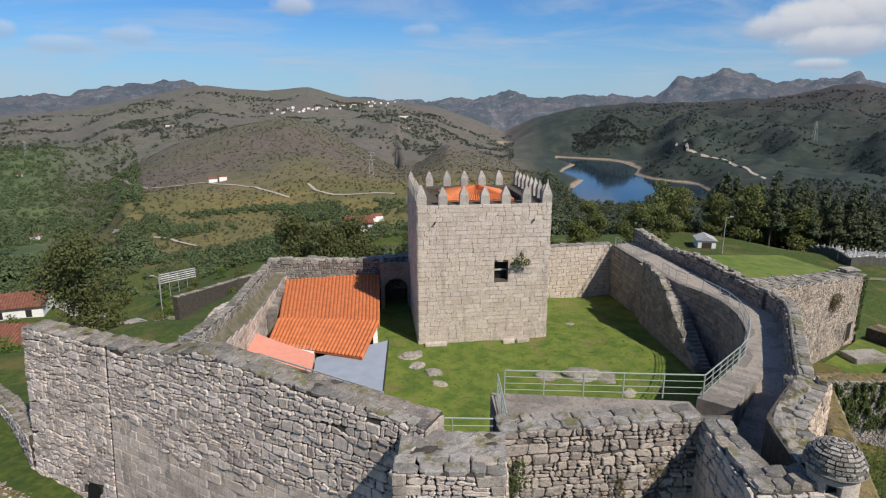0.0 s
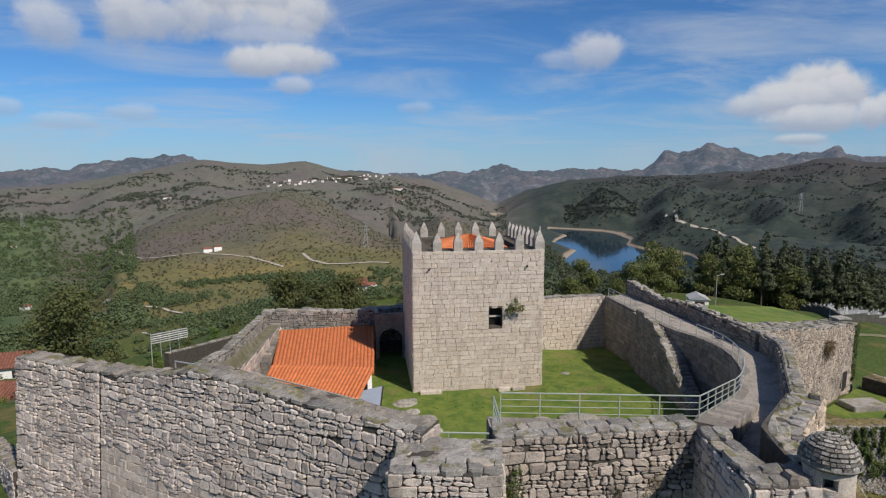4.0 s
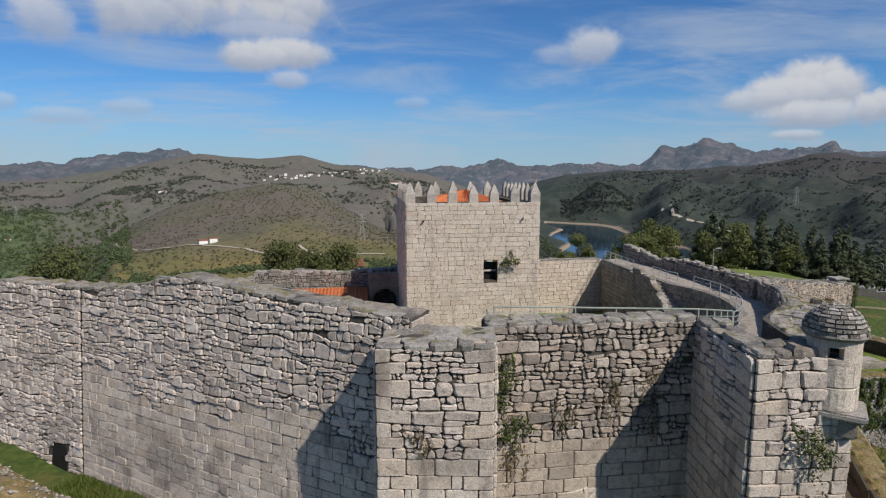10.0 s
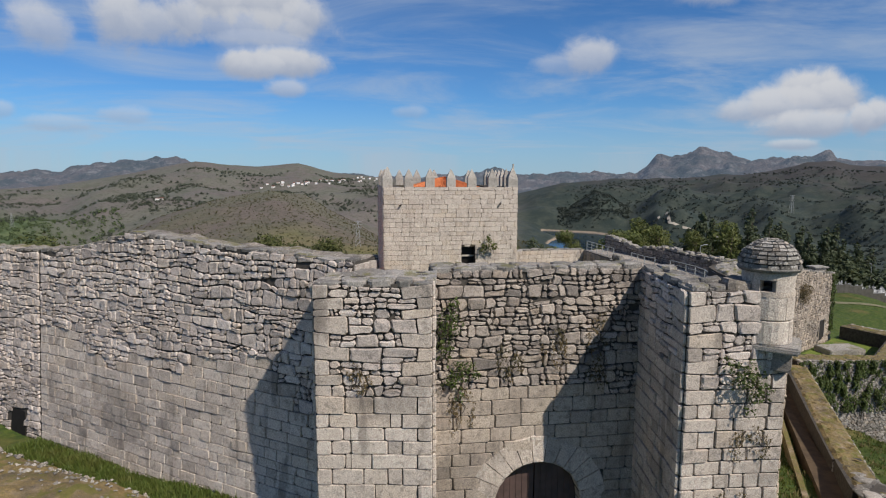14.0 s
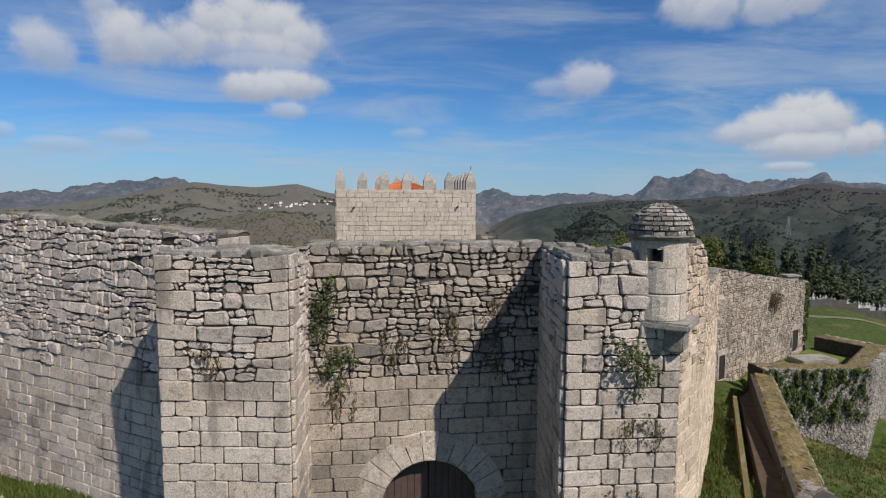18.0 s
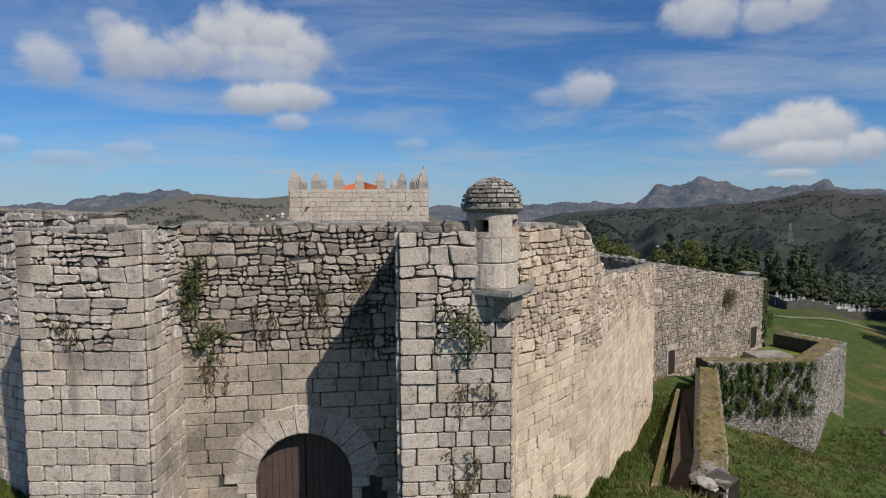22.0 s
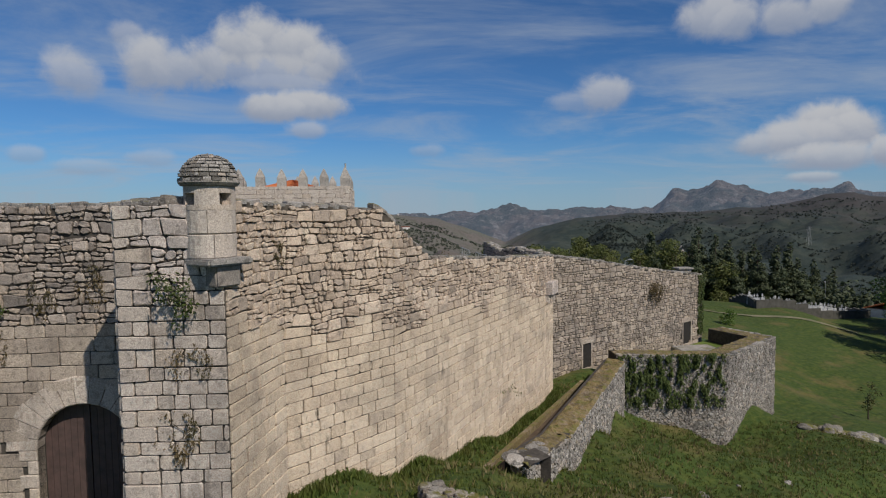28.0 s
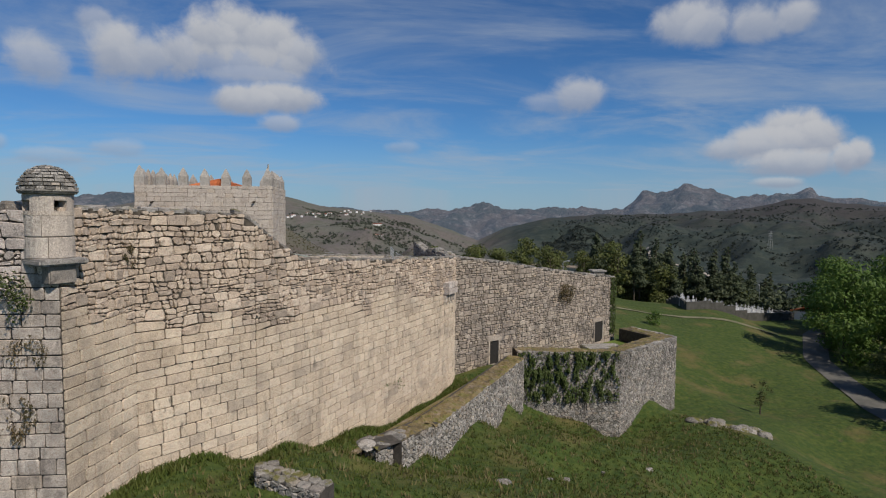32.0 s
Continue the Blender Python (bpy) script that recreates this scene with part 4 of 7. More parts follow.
def put(name, bm, mat, parent, m, label="", smooth=False):
    bmesh.ops.transform(bm, matrix=m, verts=bm.verts)
    return part(name, bm, mat, parent, label, smooth)


M_MERLON = granite("merlon_granite", (0.42, 0.385, 0.34), (0.33, 0.30, 0.265), stained=0.35, stain=(0.12, 0.11, 0.1), lichen=0.4)
rnd = random.Random(11)
for k in range(7):
    x = -5.15 + 10.3 * k / 6
    big = k in (0, 6)
    put("merlon", merlon_bm(0.72 if not big else 0.8, 0.5, 0.72 + rnd.uniform(-0.05, 0.08), 0.72 + (0.2 if big else 0)), M_MERLON, keep, pose(x, 0.28, KEEP_TOP))
    if not big:
        put("merlon", merlon_bm(0.72, 0.5, 0.74, 0.72), M_MERLON, keep, pose(x, 10.6, KEEP_TOP))
for side in (-1, 1):
    for k in range(8):
        y = 1.35 + 9.2 * k / 7
        put("merlon", merlon_bm(0.5, 0.62, 0.8, 0.62 + rnd.uniform(-0.1, 0.1)), M_MERLON, keep, pose(side * 5.22, y, KEEP_TOP))
tb = tube_bm((5.2, 0.3, 13.2), (5.2, 0.3, 13.75), 0.07, 8)
part("finial", tb, M_MERLON, keep)

M_TILE = plain("clay_tile", (0.66, 0.215, 0.08), (0.52, 0.155, 0.058), 2.2, 0.75, random_mix=0.22)
M_TILE_OLD = plain("old_clay_tile", (0.25, 0.10, 0.065), (0.15, 0.065, 0.045), 2.2, 0.85, random_mix=0.4)


def tile_roof(name, parent, quad, mat, pitch=0.24, course=0.42, thick=0.1):
    """Roman tiles: rounded rows from the eave (quad 0, 1) up to the ridge (quad 3, 2), each course lapping the one below."""
    a, b, c, d = (Vector(q) for q in quad)
    n = max(3, int((b - a).length / pitch))
    rows = max(2, int((d - a).length / course))
    up = (b - a).cross(d - a).normalized()
    v, f = [], []
    for i in range(n):
        for r in range(rows):
            q0, q1 = r / rows, (r + 1.12) / rows
            cols = []
            for j in range(6):
                u = (i + 0.04 + 0.92 * j / 5) / n
                lift = 0.075 * math.sin(math.pi * j / 5)
                p0 = (a * (1 - u) + b * u) * (1 - q0) + (d * (1 - u) + c * u) * q0
                p1 = (a * (1 - u) + b * u) * (1 - q1) + (d * (1 - u) + c * u) * q1
                cols.append((p0 + up * (lift + 0.05), p1 + up * (lift + 0.012)))
            k = len(v)
            for p0, p1 in cols:
                v += [tuple(p0), tuple(p1)]
            for j in range(5):
                f.append((k + 2 * j, k + 2 * j + 2, k + 2 * j + 3, k + 2 * j + 1))
    ob = mesh_ob(name, v, f, mat, parent)
    tagged(ob, kind="stuff")
    bm = bmesh.new()
    lo = [bm.verts.new(q - up * thick) for q in (a, b, c, d)]
    hi = [bm.verts.new(q - up * 0.003) for q in (a, b, c, d)]
    bm.faces.new(hi)
    bm.faces.new(lo[::-1])
    for i in range(4):
        bm.faces.new((lo[i], lo[(i + 1) % 4], hi[(i + 1) % 4], hi[i]))
    return part("roof_deck", bm, mat, parent)


# pyramid roof inside the merlons
px, py, pz = 0.2, 5.45, 12.6
for q in (((-2.8, 2.6), (3.0, 2.6)), ((3.0, 2.6), (3.0, 8.4)), ((3.0, 8.4), (-2.8, 8.4)), ((-2.8, 8.4), (-2.8, 2.6))):
    (ax, ay), (bx, by) = q
    mx, my = px + (ax - px) * 0.02, py + (ay - py) * 0.02
    nx, ny = px + (bx - px) * 0.02, py + (by - py) * 0.02
    tile_roof("roof_tiles", keep, ((ax, ay, 11.7), (bx, by, 11.7), (nx, ny, pz), (mx, my, pz)), M_TILE)
part("roof_wall", box_bm(-2.7, 2.7, 11.2, 2.9, 8.3, 11.62), M_MORTAR, keep)

M_IRON = plain("dark_iron", (0.04, 0.038, 0.035), (0.07, 0.05, 0.035), 30, 0.6, 0.4)
M_WOOD = plain("dark_wood", (0.075, 0.045, 0.035), (0.045, 0.028, 0.022), 12, 0.6, bumpy=0.3)
for x, z in ((-4.02, 10.5), (4.16, 10.58)):
    bm = tube_bm((x, 0.1, z), (x - 0.18, -0.28, z - 0.1), 0.07, 6)
    part("spout", bm, M_IRON, keep, "dark stone water spout")
# the window's cross bar, before a dark sheet that carries the room's shade
win = part("window", box_bm(WIN[0] - 0.02, 0.5, (WIN[2] + WIN[3]) / 2 - 0.09, WIN[1] + 0.02, 0.62, (WIN[2] + WIN[3]) / 2 + 0.05), plain("window_bar", (0.5, 0.46, 0.4), None, 9), keep, "window opening crossed by a pale bar")
part("dark_sheet", box_bm(WIN[0] - 0.02, 0.7, WIN[2] - 0.02, WIN[1] + 0.02, 0.74, WIN[3] + 0.02), plain("window_dark", (0.02, 0.018, 0.016), None, 9, 0.4), win)

# ---------------------------------------------------------------- leaves
def leaf_material(name, a, b, c):
    m, t, bs = material(name, 0.6)
    col = mix_n(t, piece_random(t), a, b)
    col = mix_n(t, ramp_n(t, noise_n(t, 0.8, position(t), 3), 0.45, 0.65), col, c)
    link(t, col, bs.inputs["Base Color"])
    tr = t.nodes.new("ShaderNodeBsdfTranslucent")
    link(t, col, tr.inputs[0])
    mx = t.nodes.new("ShaderNodeMixShader")
    mx.inputs[0].default_value = 0.25
    link(t, bs.outputs[0], mx.inputs[1])
    link(t, tr.outputs[0], mx.inputs[2])
    link(t, mx.outputs[0], t.nodes["Material Output"].inputs[0])
    return m


M_LEAF = leaf_material("oak_leaves", (0.075, 0.096, 0.022), (0.14, 0.155, 0.042), (0.11, 0.115, 0.033))
M_LEAF_DARK = leaf_material("dark_leaves", (0.06, 0.076, 0.022), (0.12, 0.128, 0.04), (0.09, 0.094, 0.03))
M_LEAF_BRIGHT = leaf_material("spring_leaves", (0.075, 0.14, 0.02), (0.13, 0.19, 0.035), (0.09, 0.15, 0.025))
M_PINE = leaf_material("pine_needles", (0.046, 0.064, 0.031), (0.092, 0.108, 0.052), (0.067, 0.082, 0.039))
M_IVY = leaf_material("ivy_leaves", (0.04, 0.065, 0.014), (0.10, 0.13, 0.03), (0.065, 0.085, 0.022))
M_DRY = leaf_material("dry_weeds", (0.10, 0.075, 0.035), (0.17, 0.12, 0.055), (0.07, 0.06, 0.025))
M_SCRUB = leaf_material("heath_scrub", (0.07, 0.072, 0.034), (0.14, 0.12, 0.05), (0.095, 0.09, 0.04))
# Scrub across the water, with the mountain's shade in its colour.
M_SHADEWOOD = leaf_material("mountain_scrub_shade", (0.026, 0.036, 0.03), (0.045, 0.055, 0.042), (0.034, 0.043, 0.034))
# Hill pines lifted in tone, with haze put into their colour.
M_HILLWOOD = leaf_material("hazy_hill_pines", (0.06, 0.072, 0.05), (0.095, 0.105, 0.07), (0.075, 0.088, 0.058))
# Valley trees are lightened for haze too.
M_VALLEY = leaf_material("valley_trees", (0.06, 0.09, 0.038), (0.125, 0.155, 0.065), (0.085, 0.115, 0.045))
M_BARK = plain("bark", (0.10, 0.08, 0.06), (0.05, 0.04, 0.03), 9, 0.95, bumpy=0.6)


def leaf_cloud(blobs, count, size, rnd, flatten=0.0, shell=0.45):
    """Small bent leaves strewn through blobs (centre, radii), denser towards the outside."""
    v, f = [], []
    weights = [b[1][0] * b[1][1] * b[1][2] for b in blobs]
    for _ in range(count):
        (c, r) = rnd.choices(blobs, weights)[0]
        d = Vector((rnd.gauss(0, 1), rnd.gauss(0, 1), rnd.gauss(0, 1))).normalized()
        k = shell + (1 - shell) * rnd.random() ** 0.6 + rnd.uniform(-0.05, 0.12)
        p = Vector(c) + Vector((d.x * r[0], d.y * r[1], d.z * r[2])) * k
        n = (d + Vector((rnd.uniform(-1, 1), rnd.uniform(-1, 1), rnd.uniform(-0.4, 1.2))) * 0.9).normalized()
        t = n.orthogonal().normalized()
        t = Matrix.Rotation(rnd.uniform(0, 6.28), 3, n) @ t
        u = n.cross(t)
        s = size * rnd.uniform(0.55, 1.35)
        k = len(v)
        v += [tuple(p - t * s), tuple(p + u * s * 0.55 - n * s * 0.2), tuple(p + t * s), tuple(p - u * s * 0.55 - n * s * 0.2)]
        f.append((k, k + 1, k + 2, k + 3))
    return v, f


def tree(name, h, spread, mat, seed, label, leaves=3000, size=0.2, trunk=0.35, clear=0.3, blobs=14, category="tree", bare=0.0):
    """Trunk with limbs, and a crown of leaf clumps; stands at the origin."""
    rnd = random.Random(seed)
    top = tagged(new(name), label, category)
    bm = bmesh.new()
    at, r = Vector((0, 0, -0.3)), trunk
    lean = Vector((rnd.uniform(-0.08, 0.08), rnd.uniform(-0.08, 0.08), 1))
    for k in range(5):
        to = at + lean * (h * 0.75 / 5) + Vector((rnd.uniform(-0.1, 0.1), rnd.uniform(-0.1, 0.1), 0)) * trunk * 3
        tube_bm(at, to, r, 8, bm, r * 0.78)
        at, r = to, r * 0.78
    bl = []
    for k in range(blobs):
        a = rnd.uniform(0, 6.28)
        z = h * (clear + (1 - clear) * (k + 0.5) / blobs)
        wide = math.sin(math.pi * min(1, 0.25 + 0.72 * (z / h - clear) / (1 - clear))) ** 0.7
        d = spread * wide * rnd.uniform(0.15, 0.72)
        c = Vector((math.cos(a) * d, math.sin(a) * d, z - spread * 0.1))
        q = spread * rnd.uniform(0.28, 0.5)
        bl.append((tuple(c), (q, q * rnd.uniform(0.8, 1.1), q * rnd.uniform(0.55, 0.85))))
        tube_bm((0, 0, z * 0.62), c * 0.9, trunk * 0.28, 5, bm, trunk * 0.07)
    part("trunk", bm, M_BARK, top)
    v, f = leaf_cloud(bl, leaves, size, rnd)
    mesh_ob("crown", v, f, mat, top)
    return top


def pine(name, h, seed, label, leaves=3000):
    rnd = random.Random(seed)
    top = tagged(new(name), label, "tree")
    bm = bmesh.new()
    tube_bm((0, 0, -0.3), (rnd.uniform(-0.3, 0.3), rnd.uniform(-0.3, 0.3), h * 0.95), 0.2, 7, bm, 0.04)
    bl = []
    for k in range(11):
        z = h * (0.34 + 0.62 * k / 10)
        w = (1.9 - 1.5 * k / 10) * h / 11
        for _ in range(2):
            a = rnd.uniform(0, 6.28)
            c = (math.cos(a) * w * 0.6, math.sin(a) * w * 0.6, z + rnd.uniform(-0.3, 0.3))
            bl.append((c, (w * 0.72, w * 0.72, h * 0.055)))
            tube_bm((0, 0, z), c, 0.04, 4, bm, 0.015)
    part("trunk", bm, M_BARK, top)
    v, f = leaf_cloud(bl, leaves, 0.24, rnd, shell=0.2)
    mesh_ob("crown", v, f, M_PINE, top)
    return top


def path_tube(pts, r, seg=5):
    """One tapering tube through the points."""
    bm = bmesh.new()
    rings = []
    for k, p in enumerate(pts):
        d = (pts[min(k + 1, len(pts) - 1)] - pts[max(k - 1, 0)]).normalized()
        u = d.orthogonal().normalized()
        w = d.cross(u)
        q = r * (1 - 0.75 * k / len(pts))
        rings.append([bm.verts.new(p + (u * math.cos(6.283 * i / seg) + w * math.sin(6.283 * i / seg)) * q) for i in range(seg)])
    for a, b in zip(rings, rings[1:]):
        for i in range(seg):
            bm.faces.new((a[i], a[(i + 1) % seg], b[(i + 1) % seg], b[i]))
    return bm


def bush_on(name, blobs, count, size, mat, label, seed, stems=None, category="plant"):
    """Greenery rooted in a wall's joints."""
    rnd = random.Random(seed)
    o = blobs[0][0]
    top = tagged(new(name), label, category)
    v, f = leaf_cloud(blobs, count, size, rnd, shell=0.15)
    mesh_ob("foliage", v, f, mat, top)
    bm = path_tube([Vector(blobs[0][0]) + Vector(stems or (0, 0, -0.2))] + [Vector(c) for c, r in blobs], 0.022)
    part("stem", bm, M_BARK, top)
    return top


# the fig at the keep's window
bush_on("fig_bush", (((2.95, -0.55, 7.2), (0.75, 0.4, 0.4)), ((2.6, -0.4, 6.85), (0.35, 0.3, 0.45)), ((3.4, -0.6, 7.0), (0.5, 0.35, 0.35)), ((3.05, -0.5, 7.75), (0.25, 0.3, 0.45))), 190, 0.11, M_LEAF, "straggling green fig growing from the keep's wall beside its window", 5, stems=(-0.8, 0.5, -0.5))

# ---------------------------------------------------------------- gate
M_DOOR = plain("gate_paint", (0.105, 0.068, 0.06), (0.07, 0.048, 0.043), 3, 0.55, bumpy=0.1)
gd = (gate_line.p[1] - gate_line.p[0]).normalized()
go = gate_line.out(0.1)
def gate_at(s, depth, z):
    q = gate_line.p[0] + gd * s - go * depth
    return Vector((q.x, q.y, z))
door = tagged(new("door_1"), "dark brown double-leaf wooden gate under a round stone arch, closed", "gate", kind="structure")
for side in (-1, 1):
    n = 7
    for k in range(n):
        s0 = side * (0.02 + (ARCH_R - 0.03) * k / n)
        s1 = side * (0.02 + (ARCH_R - 0.03) * (k + 1) / n - 0.012)
        x0, x1 = min(s0, s1), max(s0, s1)
        top0 = ARCH_Z + math.sqrt(max(0.0, ARCH_R ** 2 - s0 ** 2)) - 0.01
        top1 = ARCH_Z + math.sqrt(max(0.0, ARCH_R ** 2 - s1 ** 2)) - 0.01
        ta, tb_ = (top0, top1) if s0 < s1 else (top1, top0)
        v = []
        for dep in (0.42, 0.5):
            v += [tuple(gate_at(ARCH_X + x0, dep, -0.4)), tuple(gate_at(ARCH_X + x1, dep, -0.4)), tuple(gate_at(ARCH_X + x1, dep, tb_)), tuple(gate_at(ARCH_X + x0, dep, ta))]
        mesh_ob("plank", v, [(0, 1, 2, 3), (7, 6, 5, 4), (0, 4, 5, 1), (1, 5, 6, 2), (2, 6, 7, 3), (3, 7, 4, 0)], M_DOOR, door)
for k in range(13):
    a0, a1 = math.pi * k / 13 + 0.008, math.pi * (k + 1) / 13 - 0.008
    ln = 0.86 + 0.1 * random.Random(k).random()
    v = []
    for r_, dep in ((ARCH_R, 0.4), (ARCH_R, -0.03), (ARCH_R + 0.04, -0.07), (ARCH_R + ln - 0.04, -0.07), (ARCH_R + ln, -0.03), (ARCH_R + ln, 0.4)):
        for a in (a0, a1):
            v.append(tuple(gate_at(ARCH_X - math.cos(a) * r_, dep, ARCH_Z + math.sin(a) * r_)))
    f = [(2 * i, 2 * i + 1, 2 * i + 3, 2 * i + 2) for i in range(5)] + [(0, 2, 4, 6, 8, 10), (11, 9, 7, 5, 3, 1)]
    mesh_ob("voussoir", v, f, M_ASHLAR, wall_gate)
for side in (-1, 1):
    z = -0.4
    k = 0
    while z < ARCH_Z - 0.05:
        h = min(0.45, ARCH_Z - z)
        w = 0.55 if k % 2 else 0.3
        s0, s1 = sorted((side * ARCH_R, side * (ARCH_R + w)))
        v = []
        for dep, e in ((0.4, 0), (-0.04, 0), (-0.07, 0.03)):
            v += [tuple(gate_at(ARCH_X + s0 + e, dep, z + 0.008 + e)), tuple(gate_at(ARCH_X + s1 - e, dep, z + 0.008 + e)), tuple(gate_at(ARCH_X + s1 - e, dep, z + h - 0.008 - e)), tuple(gate_at(ARCH_X + s0 + e, dep, z + h - 0.008 - e))]
        f = [(8, 9, 10, 11)] + [(4 * j + i, 4 * j + (i + 1) % 4, 4 * j + 4 + (i + 1) % 4, 4 * j + 4 + i) for j in (0, 1) for i in range(4)]
        mesh_ob("jamb_stone", v, f, M_ASHLAR, wall_gate)
        z += h
        k += 1

# ---------------------------------------------------------------- corner turret
turret = tagged(new("turret"), "round granite corner turret with a rubble dome and small square windows", "turret")
AT, TS = (3.12, -33.3, 8.55), 0.8
TX = TY = TZ = 0.0
rows = ((0.0, 0.78, 4), (0.8, 0.78, 3), (1.58, 0.74, 4))
for z, h, n in rows:
    off = 0.35 * z
    for k in range(n):
        a0, a1 = 2 * math.pi * k / n + off + 0.012, 2 * math.pi * (k + 1) / n + off - 0.012
        if z > 1.5:
            # windows break the top drum
            a0, a1 = a0 + 0.28, a1 - 0.28
        v, st = [], 7
        for r_, z_ in ((0.42, z + 0.005), (0.79, z + 0.005), (0.81, z + 0.03), (0.81, z + h - 0.03), (0.79, z + h - 0.005), (0.42, z + h - 0.005)):
            for i in range(st):
                a = a0 + (a1 - a0) * i / (st - 1)
                v.append((TX + r_ * math.cos(a), TY + r_ * math.sin(a), TZ + z_))
        f = []
        for j in range(5):
            for i in range(st - 1):
                f.append((j * st + i, j * st + i + 1, (j + 1) * st + i + 1, (j + 1) * st + i))
        f.append(tuple(j * st for j in range(6))[::-1])
        f.append(tuple(j * st + st - 1 for j in range(6)))
        mesh_ob("drum_stone", v, f, M_KEEP, turret)
part("lintel", lathe_bm(((0.5, 2.12), (0.812, 2.12), (0.812, 2.34), (0.5, 2.34)), 24, m=pose(TX, TY, TZ)), M_KEEP, turret)
part("sill", lathe_bm(((0.5, 1.57), (0.815, 1.57), (0.815, 1.74), (0.5, 1.74)), 24, m=pose(TX, TY, TZ)), M_KEEP, turret)
part("cornice", lathe_bm(((0.6, 2.32), (0.9, 2.36), (0.98, 2.46), (0.95, 2.52), (0.6, 2.54)), 24, m=pose(TX, TY, TZ)), M_CAP, turret)
part("dome_core", lathe_bm(((0.88, 2.5), (0.86, 2.72), (0.75, 3.0), (0.55, 3.2), (0.28, 3.32), (0.02, 3.35)), 20, m=pose(TX, TY, TZ)), M_CORE, turret)
rnd = random.Random(21)
for j in range(9):
    th0, th1 = j * 0.165, (j + 1) * 0.165
    a0, end = j * 0.4, j * 0.4 + 2 * math.pi
    while a0 < end - 0.02:
        wide = min(rnd.uniform(0.16, 0.42) / max(0.2, math.cos(th0)), end - a0)
        a1 = a0 + wide - 0.035 / max(0.25, math.cos(th0))
        ro, hi = 0.96 + rnd.uniform(-0.03, 0.03), 0.92
        if a1 - a0 > 0.05:
            v = []
            for th in (th0 + rnd.uniform(0, 0.02), th1 - rnd.uniform(0.02, 0.05)):
                for a in (a0, a1):
                    for rr in (0.88, 1.0 + rnd.uniform(-0.025, 0.025)):
                        v.append((ro * rr * math.cos(th) * math.cos(a), ro * rr * math.cos(th) * math.sin(a), 2.5 + hi * rr * math.sin(th)))
            mesh_ob("dome_stone", v, [(1, 3, 7, 5), (0, 1, 5, 4), (3, 2, 6, 7), (0, 2, 3, 1), (4, 5, 7, 6)], M_FIELD, turret)
        a0 += wide
part("corbel_slab", box_bm(-0.9, -0.85, -0.24, 1.08, 0.85, 0.0, 0.06, pose(TX, TY, TZ, 0, 0, -62)), M_CAP, turret, "flat weathered corbel slab")
# Dark block takes the place of the shaded recess below the slab.
part("corbel", box_bm(-0.2, -0.45, -0.95, 0.85, 0.5, -0.24, 0.05, pose(TX, TY, TZ, 0, 0, -62)), M_INNER, turret, "dark corbel block in place of the recess under the slab")

turret.matrix_basis = pose(*AT, 0, 0, 21) @ Matrix.Diagonal((TS, TS, TS, 1))


# ---------------------------------------------------------------- inner walls, walkways
def slab(name, poly, z0, z1, mat, label, kind="structure", category="wall"):
    """A solid with the given plan; the heights may follow the plan."""
    n = len(poly)
    v = [(x, y, z0(x, y) if callable(z0) else z0) for x, y in poly] + [(x, y, z1(x, y) if callable(z1) else z1) for x, y in poly]
    f = [tuple(range(n))[::-1], tuple(range(n, 2 * n))] + [(i, (i + 1) % n, n + (i + 1) % n, n + i) for i in range(n)]
    return tagged(mesh_ob(name, v, f, mat), label, category, kind=kind)


# courtyard turf as an uneven sheet
def turf_material():
    m, t, b = material("courtyard_turf", 0.95)
    p = position(t)
    g = mix_n(t, ramp_n(t, noise_n(t, 0.7, p, 6, 0.65), 0.36, 0.62), (0.072, 0.118, 0.018), (0.135, 0.17, 0.03))
    g = mix_n(t, math_n(t, "MULTIPLY", ramp_n(t, noise_n(t, 0.33, p, 6, 0.7), 0.54, 0.66), 0.75), g, (0.17, 0.14, 0.06))
    g = mix_n(t, math_n(t, "MULTIPLY", ramp_n(t, noise_n(t, 2.1, p, 6, 0.75), 0.6, 0.7), 0.6), g, (0.045, 0.075, 0.014))
    link(t, g, b.inputs["Base Color"])
    bump(t, b, noise_n(t, 6.0, p, 6, 0.7), 0.6, 0.06)
    return m


M_GRASS = turf_material()
def court_z(x, y):
    return 0.05 + 0.18 * noise.noise(Vector((x * 0.25, y * 0.25, 4))) - 0.9 * max(0.0, (y + 2) / 15) * max(0.0, min(1, (x - 3) / 8))
v, f = [], []
NX, NY = 56, 62
for j in range(NY + 1):
    for i in range(NX + 1):
        x, y = -18.5 + 36 * i / NX, -27 + 41 * j / NY
        v.append((x, y, court_z(x, y)))
for j in range(NY):
    for i in range(NX):
        k = j * (NX + 1) + i
        cx, cy = -18.5 + 36 * (i + 0.5) / NX, -27 + 41 * (j + 0.5) / NY
        if -18 < cx < float(np.interp(cy, [-27, -25, -21, -16, -11, 5, 13], [3, 5, 9, 13, 15, 16, 17.5])):
            f.append((k, k + 1, k + NX + 2, k + NX + 1))
courtyard = tagged(mesh_ob("courtyard_ground", v, f, M_GRASS, smooth=True), "green courtyard turf with worn patches", "grass", kind="structure")

INNER = [(3.6, -25.4), (10.0, -18.9), (11.8, -17.1), (14.9, -12.9), (16.5, -9.5), (17.1, -6.5), (16.9, -4), (16.2, -1.7), (16.2, 1.0), (16.3, 5), (16.5, 12.6)]
def walk_z(x, y):
    return float(np.interp(y, [-33, -25, -20, -15, -10, 0, 14], [6.4, 6.4, 6.1, 5.5, 5.2, 5.0, 4.75]))
